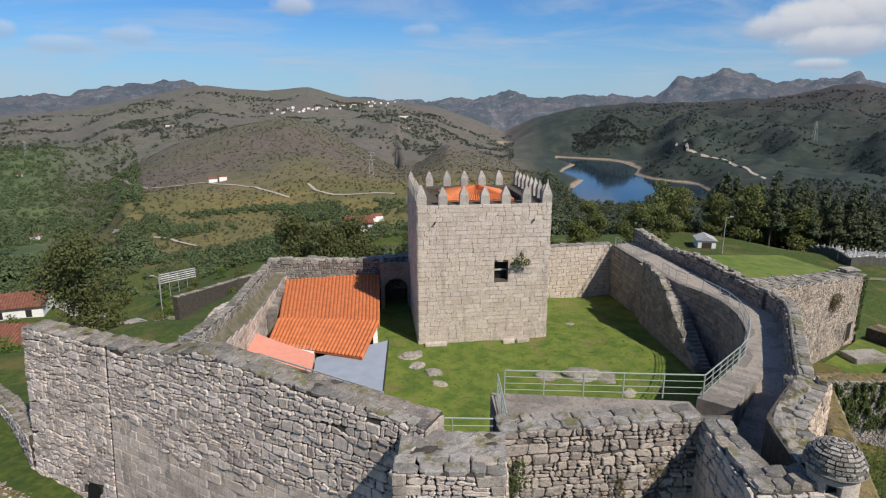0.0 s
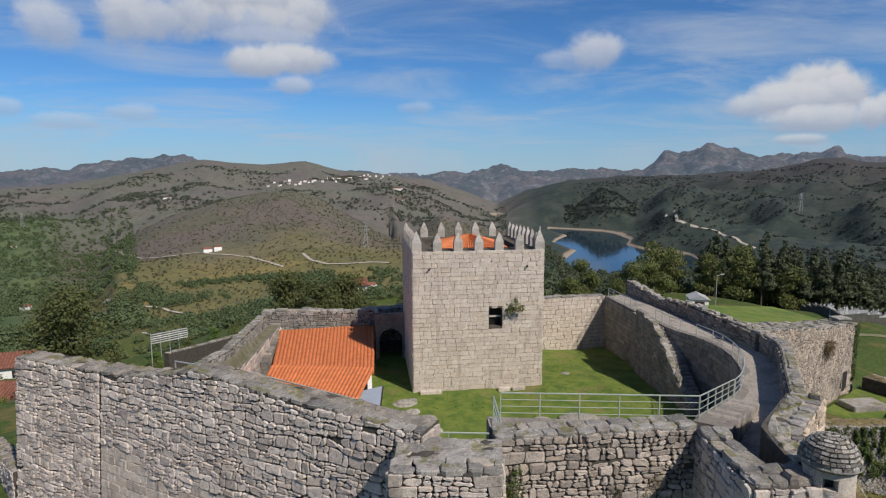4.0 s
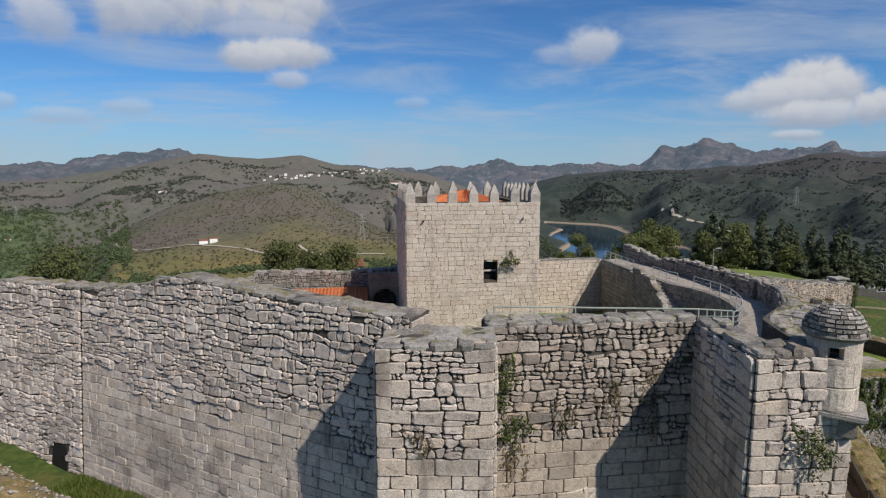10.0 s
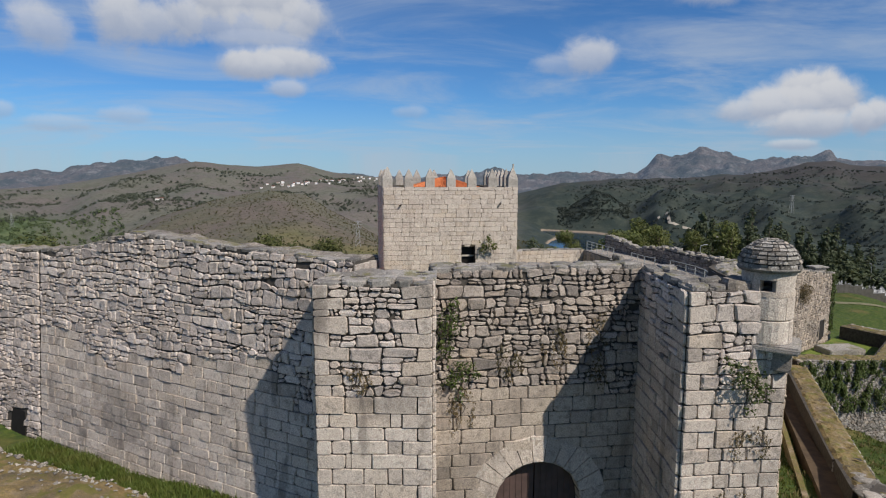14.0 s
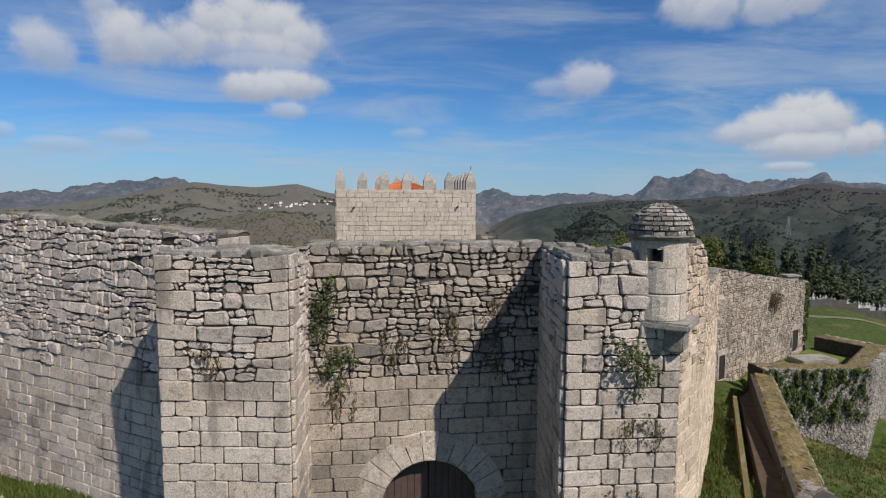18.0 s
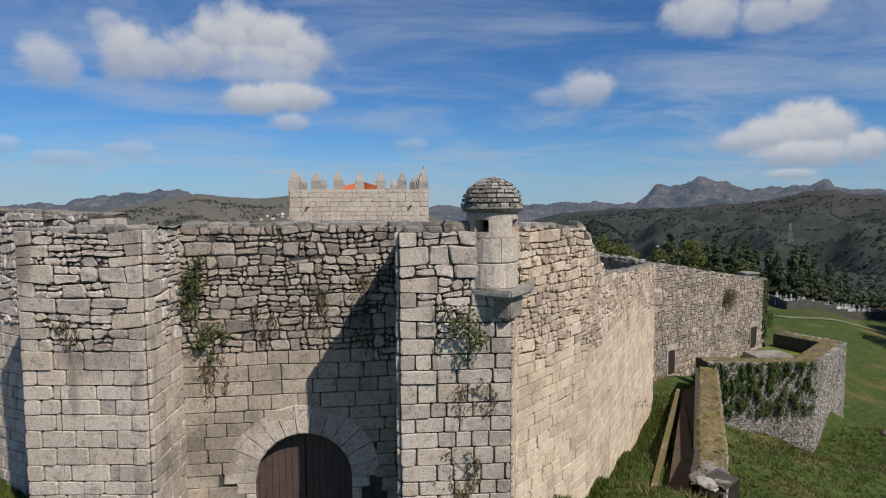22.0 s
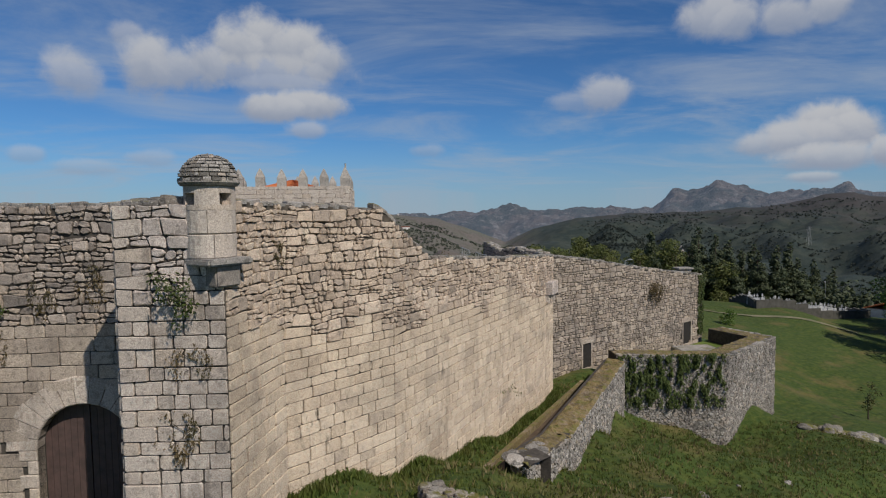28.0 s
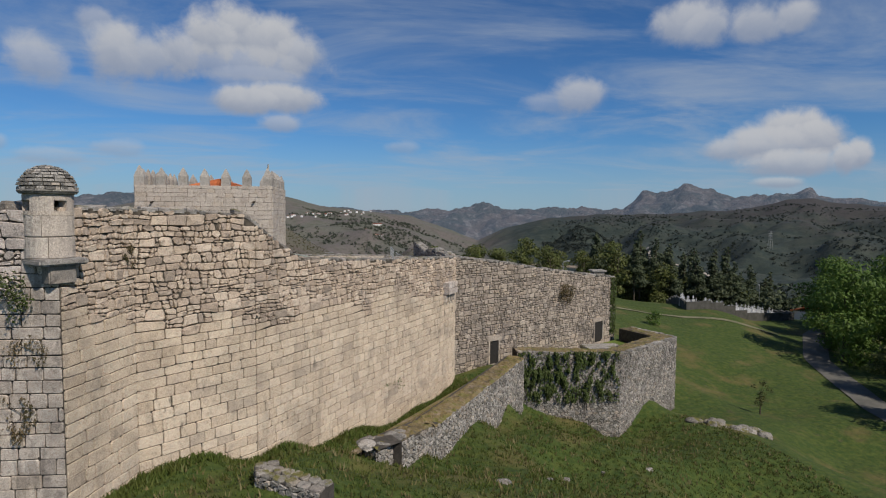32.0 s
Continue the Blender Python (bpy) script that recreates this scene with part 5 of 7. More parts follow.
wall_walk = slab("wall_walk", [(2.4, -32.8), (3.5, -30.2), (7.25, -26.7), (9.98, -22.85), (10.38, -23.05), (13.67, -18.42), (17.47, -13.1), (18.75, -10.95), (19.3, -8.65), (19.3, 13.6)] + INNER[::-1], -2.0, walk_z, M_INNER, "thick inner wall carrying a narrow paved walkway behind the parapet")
landing = tagged(new("walkway_stair"), "short stone flight from the gate platform down to the walkway", "stairs", kind="structure")
for k in range(11):
    p = Vector((4.3, -25.0)) + Vector((5.7, 6.0)) * k / 11
    q = Vector((4.3, -25.0)) + Vector((5.7, 6.0)) * (k + 1.05) / 11
    o = Vector((0.72, -0.69)) * 1.4
    i = Vector((0.72, -0.69)) * -0.1
    z = 8.0 - 1.85 * (k + 0.5) / 11
    vs = [(c.x, c.y, zz) for zz in (5.9, z) for c in (p + i, p + o, q + o, q + i)]
    mesh_ob("step", vs, [(3, 2, 1, 0), (4, 5, 6, 7), (0, 1, 5, 4), (1, 2, 6, 5), (2, 3, 7, 6), (3, 0, 4, 7)], M_INNER, landing)
gatehouse = slab("gatehouse", [(-7.9, -30.6), (-6.4, -31.0), (-6.2, -29.0), (1.5, -29.0), (1.6, -33.0), (3.2, -33.0), (3.6, -25.4), (-4.4, -23.6), (-4.7, -27.6), (-8.2, -28.0)], -1.5, 8.05, M_INNER, "gatehouse core with a paved platform on top")
# door recess stays open under the platform: a dark passage block ends behind the gate

inner_line = Line([Vector(p) for p in INNER][::-1])
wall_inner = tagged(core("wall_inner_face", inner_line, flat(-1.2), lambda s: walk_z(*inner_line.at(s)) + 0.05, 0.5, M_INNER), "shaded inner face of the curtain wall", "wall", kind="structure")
back_line = Line([(5.5, 11.3), (16.6, 12.7)])
wall_back = tagged(core("wall_back", back_line, flat(-2.0), profile((0, 4.9), (5, 4.95), (11.3, 4.8)), 1.2, M_MORTAR), "sunlit back curtain wall of squared granite", "wall", kind="structure")
outer_back_line = Line([(19.95, -8.8), (20.6, 2.0), (20.2, 13.6)])
outer_back_high = profile((0, 6.5), (6, 6.3), (11, 6.2), (16, 5.6), (22.5, 6.2))
wall_outer_back = tagged(core("wall_outer_back", outer_back_line, flat(-3), outer_back_high, 0.9, M_CORE), "ragged outer parapet above the field", "wall", kind="structure")
back_left_line = Line([(-19.6, 12.4), (-5.5, 11.4)])
wall_back_left = tagged(core("wall_back_left", back_left_line, flat(-2.0), profile((0, 4.3), (4, 4.35), (9, 4.2), (14.2, 4.6)), 1.1, M_CORE), "low back curtain wall with flat coping stones", "wall", kind="structure")
side_high = lambda y: float(np.interp(y, [-20, -3, 12.5], [8.6, 5.2, 4.0]))
wall_side = slab("wall_side", [(-20.0, 12.4), (-20.1, -3), (-19.4, -20.5), (-17.9, -21.0), (-18.25, -8), (-18.15, -3), (-17.75, 12.4)], -2.5, lambda x, y: side_high(y) - 1.0, M_INNER, "side curtain wall with a gravel walkway")
wall_side_parapet = tagged(core("wall_side_parapet", Line([(-19.9, 12.4), (-20.05, -3), (-19.5, -20.2)]), flat(-2), lambda s: side_high(12.4 - s), 0.75, M_CORE), "pale rubble parapet along the side walkway", "wall", kind="structure")
coping(wall_side_parapet, Line([(-19.9, 12.4), (-20.05, -3), (-19.5, -20.2)]), lambda s: side_high(12.4 - s), 0.75, M_CAP, 41, 0.03, (0.5, 1.0), (0.05, 0.14))
sp_in = Line([(-18.72, -20.2), (-19.3, -3), (-19.15, 12.4)])
masonry(wall_side_parapet, sp_in, lambda s: side_high(-20.2 + s) - 1.0, lambda s: side_high(-20.2 + s), flat(-9), (M_CAP, M_CAP), (16, 5), 42, count=160)

gravel = plain("gravel_path", (0.22, 0.19, 0.14), (0.10, 0.10, 0.05), 1.1, 0.95, bumpy=0.5)
slab("side_path", [(-18.9, 12.0), (-19.25, -3), (-18.68, -20.2), (-18.05, -20.2), (-18.4, -8), (-18.3, -3), (-17.9, 12.0)], lambda x, y: side_high(y) - 1.05, lambda x, y: side_high(y) - 0.98, gravel, "strip of gravel and grass along the side walkway", category="path")

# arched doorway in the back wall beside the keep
# Black lining puts the passage's shade into the colour; doorways and hatch share it.
arch_dark = plain("opening_shade", (0.03, 0.027, 0.024), None, 4, 0.95)
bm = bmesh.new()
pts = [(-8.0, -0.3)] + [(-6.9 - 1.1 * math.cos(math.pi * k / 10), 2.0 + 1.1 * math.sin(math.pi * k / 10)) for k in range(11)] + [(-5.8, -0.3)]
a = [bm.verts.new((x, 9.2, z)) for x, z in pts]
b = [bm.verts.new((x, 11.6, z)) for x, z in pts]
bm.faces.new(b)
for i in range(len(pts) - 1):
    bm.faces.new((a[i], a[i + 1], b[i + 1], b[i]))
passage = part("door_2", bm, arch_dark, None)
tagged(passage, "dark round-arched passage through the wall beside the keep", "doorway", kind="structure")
arch_wall = slab("wall_passage", [(-8.4, 9.0), (-8.05, 9.0), (-8.05, 11.4), (-8.4, 11.4)], -0.5, 4.6, M_INNER, "shaded wall beside the passage")
pf = []
n = 10
v = []
arc = [(-8.0, -0.3)] + [(-6.9 - 1.1 * math.cos(math.pi * k / n), 2.0 + 1.1 * math.sin(math.pi * k / n)) for k in range(n + 1)] + [(-5.8, -0.3)]
edge = [(-8.4, -0.3)] + [(-8.4 + 2.9 * k / n, 4.6) for k in range(n + 1)] + [(-5.5, -0.3)]
for yy in (9.1, 9.5):
    v += [(x, yy, z) for x, z in arc] + [(x, yy, z) for x, z in edge]
k = len(arc)
for i in range(k - 1):
    pf += [(i, k + i, k + i + 1, i + 1), (2 * k + i, 2 * k + i + 1, 3 * k + i + 1, 3 * k + i), (i, i + 1, 2 * k + i + 1, 2 * k + i), (k + i, 3 * k + i, 3 * k + i + 1, k + i + 1)]
tagged(mesh_ob("wall_arch", v, pf, M_INNER), "granite wall around the arched passage", "wall", kind="structure")

# stairs down to the courtyard along the inner face
M_STEP = granite("worn_steps", (0.36, 0.33, 0.29), (0.24, 0.22, 0.2), stained=0.4, lichen=0.4)
stair_ob = tagged(new("stone_stair"), "worn granite stair climbing the inner face of the curtain wall", "stairs", kind="structure")
a, b = Vector((15.0, -7.8)), Vector((15.5, -0.6))
N = 24
for k in range(N):
    p, q = a + (b - a) * (k / N), a + (b - a) * ((k + 1) / N + 0.005)
    z = 0.05 + 4.9 * (k + 1) / N
    o = Vector((-0.99, 0.06)) * 0.35
    u = Vector((1.0, 0.0)) * 1.15
    vs = []
    for zz in (-0.9, z):
        vs += [(p.x + o.x, p.y + o.y, zz), (p.x + u.x, p.y + u.y, zz), (q.x + u.x, q.y + u.y, zz), (q.x + o.x, q.y + o.y, zz)]
    mesh_ob("step", vs, [(3, 2, 1, 0), (4, 5, 6, 7), (0, 1, 5, 4), (1, 2, 6, 5), (2, 3, 7, 6), (3, 0, 4, 7)], M_STEP, stair_ob)
stair_line = Line([(15.6, 3.4), (15.0, -0.8), (14.6, -8.0)])
stair_high = profile((0, 5.5), (2.0, 5.6), (2.1, 5.3), (4.2, 5.4), (4.5, 5.0), (5.6, 4.6), (5.7, 4.2), (6.8, 3.7), (7.0, 3.3), (8.2, 2.7), (8.3, 2.4), (9.8, 1.6), (11.4, 0.7))
wall_stair = tagged(core("wall_stair", stair_line, flat(-1.2), stair_high, 0.5, M_INNER), "ragged stepped side wall of the courtyard stair", "wall", kind="structure")
slab("stair_head", [(15.7, -0.6), (16.4, -0.6), (16.4, 4.9), (15.9, 4.9)], -1.2, 4.95, M_INNER, "block at the head of the courtyard stair")

# slabs along the gatehouse platform, behind the parapet
platform = tagged(new("platform_paving"), "weathered granite slabs sloping behind the gate parapet", "paving", kind="structure")
rnd = random.Random(31)
x = -4.6
while x < 2.9:
    w = rnd.uniform(0.45, 0.8)
    vs = []
    for y, z in ((-28.7, 9.35), (-26.0 - 0.12 * (x + 4.6), 8.35)):
        for xx in (x + 0.015, x + w - 0.015):
            vs.append((xx, y, z + rnd.uniform(-0.02, 0.02)))
            vs.append((xx, y, z - 0.15))
    mesh_ob("slab", vs, [(0, 2, 6, 4), (1, 5, 7, 3), (0, 1, 3, 2), (2, 3, 7, 6), (6, 7, 5, 4), (4, 5, 1, 0)], M_CAP, platform)
    x += w
# murder hole behind the bastion: a solid black box stands in for its shade
hatch = tagged(part("hatch", box_bm(-7.3, -29.4, 8.9, -5.9, -28.7, 9.25, 0.02), arch_dark, None), "open slot behind the bastion's top, its shade a solid black box", "opening", kind="structure")

# ---------------------------------------------------------------- railings
M_RAIL = plain("pale_green_paint", (0.30, 0.36, 0.30), (0.40, 0.43, 0.38), 6, 0.45, 0.3, bumpy=0.05)
M_RAIL_GREY = plain("grey_paint", (0.34, 0.35, 0.34), (0.44, 0.44, 0.42), 6, 0.45, 0.3, bumpy=0.05)


def railing(points, label, mat, h=1.05, bars=3, every=1.8):
    top = tagged(new("railing"), label, "railing", group="railings")
    pts = [Vector(p) for p in points]
    for a, b in zip(pts, pts[1:]):
        n = max(1, round((b - a).length / every))
        for k in range(n + 1):
            if k == n and b is not pts[-1]:
                continue
            p = a + (b - a) * k / n
            part("post", box_bm(-0.025, -0.025, -0.05, 0.025, 0.025, h, 0, pose(p.x, p.y, p.z)), mat, top)
        for k in range(bars + 1):
            z = h * (1 - k / (bars + 0.6))
            r = 0.035 if k == 0 else 0.018
            part("rail" if k == 0 else "bar", tube_bm(a + Vector((0, 0, z)), b + Vector((0, 0, z)), r, 6), mat, top)
    return top


railing([(-3.85, -23.8, 8.1), (4.3, -25.2, 8.05), (10.2, -18.95, 6.2)], "pale metal railing along the gatehouse platform", M_RAIL)
railing([(-4.2, -24.0, 8.05), (-4.6, -27.5, 8.05), (-8.6, -27.3, 8.3)], "pale green metal railing behind the gate bastion", M_RAIL)
railing([(-9.0, -27.1, 9.2), (-13.3, -24.1, 9.4), (-17.6, -21.0, 9.2)], "thin metal railing along the curtain wall's top", M_RAIL_GREY, bars=1)
railing([(10.5, -18.6, 6.05), (11.9, -17.1, 5.75), (13.5, -15.1, 5.5), (14.95, -12.95, 5.35), (15.9, -11.1, 5.25), (16.55, -9.5, 5.2), (17.0, -7.6, 5.15), (17.1, -6.2, 5.1), (16.95, -4.2, 5.1)], "grey metal railing following the curved wall walk", M_RAIL_GREY, every=1.5)
railing([(16.5, -2.6, 5.05), (16.3, -1.2, 5.0), (16.3, 1.2, 5.0)], "grey metal railing at the head of the stair", M_RAIL_GREY, every=1.5)
railing([(16.4, 5, 4.9), (16.6, 12.0, 4.8)], "grey metal railing at the back of the wall walk", M_RAIL_GREY, every=1.5)

# ---------------------------------------------------------------- house in the courtyard
M_WHITE = plain("white_render", (0.78, 0.77, 0.74), (0.66, 0.65, 0.62), 3, 0.8)
M_SALMON = plain("salmon_sheet", (0.72, 0.31, 0.22), (0.66, 0.27, 0.19), 1.2, 0.7)
M_SLATE = plain("slate_blue_sheet", (0.31, 0.345, 0.40), (0.27, 0.30, 0.35), 1.0, 0.5)
house = tagged(new("courtyard_house"), "low white house under two pitched roofs of orange clay tiles", "house")
part("wall", box_bm(-16.9, 0.6, -0.2, -9.2, 10.4, 2.2), M_WHITE, house)
part("gable", box_bm(-9.3, -4.6, -0.2, -8.95, 0.4, 2.0), M_WHITE, house)
tile_roof("roof_tiles", house, ((-16.9, 0.0, 2.55), (-8.75, -0.9, 2.2), (-8.4, 11.9, 2.75), (-17.6, 10.4, 2.9)), M_TILE, 0.3, 0.5)
tile_roof("roof_tiles", house, ((-17.3, -3.4, 2.15), (-10.1, -7.4, 2.45), (-8.75, -0.9, 2.6), (-17.0, 0.3, 2.75)), M_TILE, 0.3, 0.5)
shed_salmon = tagged(new("lean_to"), "flat lean-to roofed with smooth salmon-pink sheet", "shed")
def sheet(name, quad, th, mat, parent):
    vs = [Vector(q) for q in quad]
    up = (vs[1] - vs[0]).cross(vs[3] - vs[0]).normalized()
    v = [tuple(q) for q in vs] + [tuple(q - up * th) for q in vs]
    return mesh_ob(name, v, [(0, 1, 2, 3), (7, 6, 5, 4), (0, 4, 5, 1), (1, 5, 6, 2), (2, 6, 7, 3), (3, 7, 4, 0)], mat, parent)
sheet("roof", ((-19.1, -7.4, 3.1), (-13.4, -11.0, 2.7), (-13.45, -6.4, 2.5), (-18.7, -2.4, 2.9)), 0.1, M_SALMON, shed_salmon)
part("wall", box_bm(-17.2, -7.5, -0.2, -13.6, -4, 2.3), M_WHITE, shed_salmon)
annex = tagged(new("annex"), "flat annex roofed with blue-grey sheet edged by a dark gutter", "shed")
sheet("roof", ((-13.35, -11.0, 2.35), (-8.95, -13.6, 2.35), (-8.2, -3.9, 2.2), (-13.4, -6.3, 2.2)), 0.12, M_SLATE, annex)
part("gutter", tube_bm((-8.9, -13.6, 2.3), (-8.15, -3.9, 2.16), 0.07, 6), M_IRON, annex)
part("wall", box_bm(-12.9, -10.2, -0.2, -9.0, -5, 2.1), M_WHITE, annex)

# stone chute beside the roof
ladder_ob = tagged(new("stacked_stones"), "dark stepped stones against the side wall beside the roof", "stones")
for k in range(9):
    part("stone", box_bm(-17.95, 1.0 + k * 0.95, 0, -17.35, 1.6 + k * 0.95, 2.9 + 0.1 * (k % 2), 0.05), M_INNER, ladder_ob)

# courtyard rocks
rnd = random.Random(33)
M_ROCK = granite("bedrock", (0.36, 0.33, 0.29), (0.25, 0.23, 0.2), stained=0.4, lichen=0.5, moss=0.5)
def rock(name, x, y, z, sx, sy, sz, seed, label, mat=None, category="rock"):
    rnd = random.Random(seed)
    bm = bmesh.new()
    bmesh.ops.create_icosphere(bm, subdivisions=3, radius=1.0)
    for v in bm.verts:
        n = 1 + 0.35 * noise.noise(v.co * 1.1 + Vector((seed, 0, 0))) + 0.14 * noise.noise(v.co * 3.2 + Vector((0, seed, 0)))
        v.co = Vector((v.co.x * sx * n, v.co.y * sy * n, max(v.co.z, -0.4) * sz * n))
    ob = part(name, bm, mat or M_ROCK, None, smooth=False)
    ob.location = (x, y, z)
    ob.rotation_euler = (0, 0, rnd.uniform(0, 6))
    return tagged(ob, label, category)
for k, (x, y, s) in enumerate(((6.2, -7.5, 1.6), (7.6, -7.9, 1.1), (3.6, -7.2, 1.0), (8.4, -10.5, 0.7), (-4.9, -5.5, 0.9), (-5.9, -4.0, 0.8), (-4.7, -7.4, 0.7), (-6.3, -2.2, 1.1), (8.8, 3.2, 0.5))):
    rock("boulder", x, y, court_z(x, y) - 0.05, s, s * 0.7, s * 0.32, 50 + k, "grey outcrop of bedrock in the courtyard turf")
for x0, x1 in ((-5.0, -3.2), (1.6, 2.6), (2.8, 3.9)):
    tagged(part("stone_bench", box_bm(x0, -0.75, court_z(x0, -0.5) - 0.05, x1, -0.3, court_z(x0, -0.5) + 0.28, 0.04), M_KEEP, None), "low granite block lying at the keep's foot", "stone block")


# ---------------------------------------------------------------- outer house, outwork and ramp
def lintel_door(s0, s1, z0, z1, name, label):
    d = (east_line.p[1] - east_line.p[0]).normalized()
    o = east_line.out(1.0)
    def at(s, dep, z):
        q = east_line.p[0] + d * s + o * dep
        return (q.x, q.y, z)
    def block(a, b, c, e, dep0, dep1, mat, nm, par):
        v = [at(a, dep0, c), at(b, dep0, c), at(b, dep0, e), at(a, dep0, e), at(a, dep1, c), at(b, dep1, c), at(b, dep1, e), at(a, dep1, e)]
        return mesh_ob(nm, v, [(0, 1, 2, 3), (7, 6, 5, 4), (0, 4, 5, 1), (1, 5, 6, 2), (2, 6, 7, 3), (3, 7, 4, 0)], mat, par)
    # Black sheet on the wall's face stands in for the doorway's shade.
    ob = block(s0, s1, z0, z1, 0.012, 0.004, arch_dark, name, None)
    tagged(ob, label, "doorway", kind="structure")
    block(s0 - 0.35, s1 + 0.35, z1, z1 + 0.42, 0.12, -0.1, M_HOUSE, "lintel", ob)
    block(s0 - 0.18, s0, z0, z1, 0.1, -0.1, M_HOUSE, "jamb", ob)
    block(s1, s1 + 0.18, z0, z1, 0.1, -0.1, M_HOUSE, "jamb", ob)
    block(s0 - 0.3, s1 + 0.3, z0 - 0.2, z0, 0.14, -0.1, M_HOUSE, "sill", ob)


lintel_door(4.1, 5.1, -2.75, -0.8, "door_3", "small dark doorway under a heavy granite lintel")
lintel_door(18.7, 20.0, -3.0, -0.95, "door_4", "dark square doorway in the rubble house wall")
chim = tagged(new("chimney"), "low square stone chimney on the rubble house wall", "chimney")
part("shaft", box_bm(-0.65, -0.45, -0.3, 0.5, 0.5, 0.42, 0.03, pose(37.0, 3.6, 3.45)), M_FIELD, chim)
part("cap", box_bm(-0.85, -0.6, 0.42, 0.7, 0.65, 0.58, 0.04, pose(37.0, 3.6, 3.45)), M_CAP, chim)
slab("house_fill", [(20.2, -6.6), (38.3, 4.4), (36.0, 12.0), (20.8, 6.0)], -3.6, lambda x, y: float(np.interp(x, [20, 26, 38], [5.4, 4.4, 2.9])), M_GRASS, "overgrown top of the roofless outer house")

# box machicolation near the curtain's end
mach = tagged(new("machicolation"), "small weathered stone box carried on corbels high on the curtain wall", "machicolation")
mp = curtain_line.at(26.6)
mo = curtain_line.out(26.6)
ang = math.degrees(math.atan2(mo.y, mo.x))
for k in range(3):
    for q in range(2):
        part("block", box_bm(-0.1, -0.85 + 0.57 * k + 0.01, 0.42 * q + 0.01, 0.5, -0.85 + 0.57 * (k + 1) - 0.01, 0.42 * (q + 1) - 0.01, 0.025, pose(mp.x, mp.y, 4.2, 0, 0, ang)), M_RUBBLE, mach)
for k in range(4):
    part("corbel", box_bm(-0.1, -0.8 + 0.48 * k, -0.55, 0.3, -0.62 + 0.48 * k, 0.0, 0.03, pose(mp.x, mp.y, 4.2, 0, 0, ang)), M_ASHLAR, mach)

outwork_line = Line([(24.9, -8.9), (33.2, -9.5), (42.3, -2.3), (40.6, 3.0)])
out_low = lambda s: near_height(*outwork_line.at(s)) - 0.8
out_high = profile((0, -1.0), (8.3, -1.3), (19.9, -1.7), (26, -1.8))
wall_outwork = tagged(core("wall_outwork", outwork_line, out_low, out_high, 1.8, M_CORE), "pointed fieldstone outwork draped with ivy and moss", "wall", kind="structure")
slab("outwork_fill", [(25.6, -7.4), (32.8, -7.9), (40.6, -1.8), (39.4, 3.2), (26.5, -4.6)], -9, lambda x, y: -3.0, M_GRASS, "earth and rubble inside the outwork")
tagged(part("stone_ledge", box_bm(33.5, -2.6, -3.4, 37.0, -0.6, -2.5, 0.06), M_CAP, None), "broken stone ledge before the doorway", "ledge", kind="structure")
ramp_line = Line([(15.0, -23.3), (16.2, -24.0), (25.3, -9.4)])
ramp_high = lambda x, y: float(np.interp(y, [-24, -22, -16, -9], [-0.75, -0.8, -1.05, -1.3]))
wall_ramp = slab("wall_ramp", [(15.05, -23.2), (16.15, -23.9), (25.25, -9.35), (24.1, -8.6)], -9.0, lambda x, y: ramp_high(x, y) - 0.05, M_CORE, "mossy ramped fieldstone wall in front of the curtain wall")
low_wall = tagged(core("wall_trench", Line([(10.6, -27.6), (22.0, -10.2)]), lambda s: -3.4, profile((0, -1.25), (20.8, -2.35)), 0.25, M_BANK), "thin mossy wall beside the passage", "wall", kind="structure")
ramp_tail = Line([(12.6, -27.6), (13.1, -28.5), (16.1, -24.1)])
tail_high = profile((0, 0.1), (1.0, 0.05), (6.3, -0.72))
wall_ramp_tail = tagged(core("wall_ramp_tail", ramp_tail, flat(-5), tail_high, 1.3, M_CORE), "broken lower end of the mossy fieldstone ramp", "wall", kind="structure")
mossy_top(wall_ramp_tail, Line([(13.1, -28.5), (16.1, -24.1)]), profile((0, 0.07), (5.3, -0.7)), 1.2, M_BANK, 74, front=0.02, relief=0.14)
slab("trench_floor", [(11.2, -27.6), (12.4, -28.2), (15.3, -23.2), (24.2, -8.7), (22.2, -10.2)], -6.0, lambda x, y: float(np.interp(y, [-28, -24, -16, -9], [-1.0, -1.55, -2.2, -2.5])), plain("trench_earth", (0.11, 0.075, 0.045), (0.065, 0.045, 0.03), 1.5, 0.95, bumpy=0.5), "bare brown earth of the sunken passage", category="path")
fore_line = Line([(8.7, -31.7), (8.9, -32.8), (11.0, -34.1)])
wall_fore = tagged(core("wall_foreground", fore_line, flat(0.0), profile((0, 1.1), (1.1, 1.2), (3.6, 1.1)), 0.8, M_CORE), "round-ended fieldstone wall in the grass", "wall", kind="structure")
ramp_top = Line([(16.2, -24.0), (25.3, -9.4)])
mossy_top(wall_ramp, ramp_top, lambda s: ramp_high(0, float(np.interp(s, [0, 17.2], [-24.0, -9.4]))) - 0.02, 1.3, M_BANK, 73, front=0.05, relief=0.14)
coping(wall_fore, fore_line, profile((0, 1.1), (1.1, 1.2), (3.6, 1.1)), 0.8, M_MOSSY, 71, 0.03, (0.3, 0.6), (0.05, 0.14))

# fallen stones at the ramp's broken end
rnd = random.Random(72)
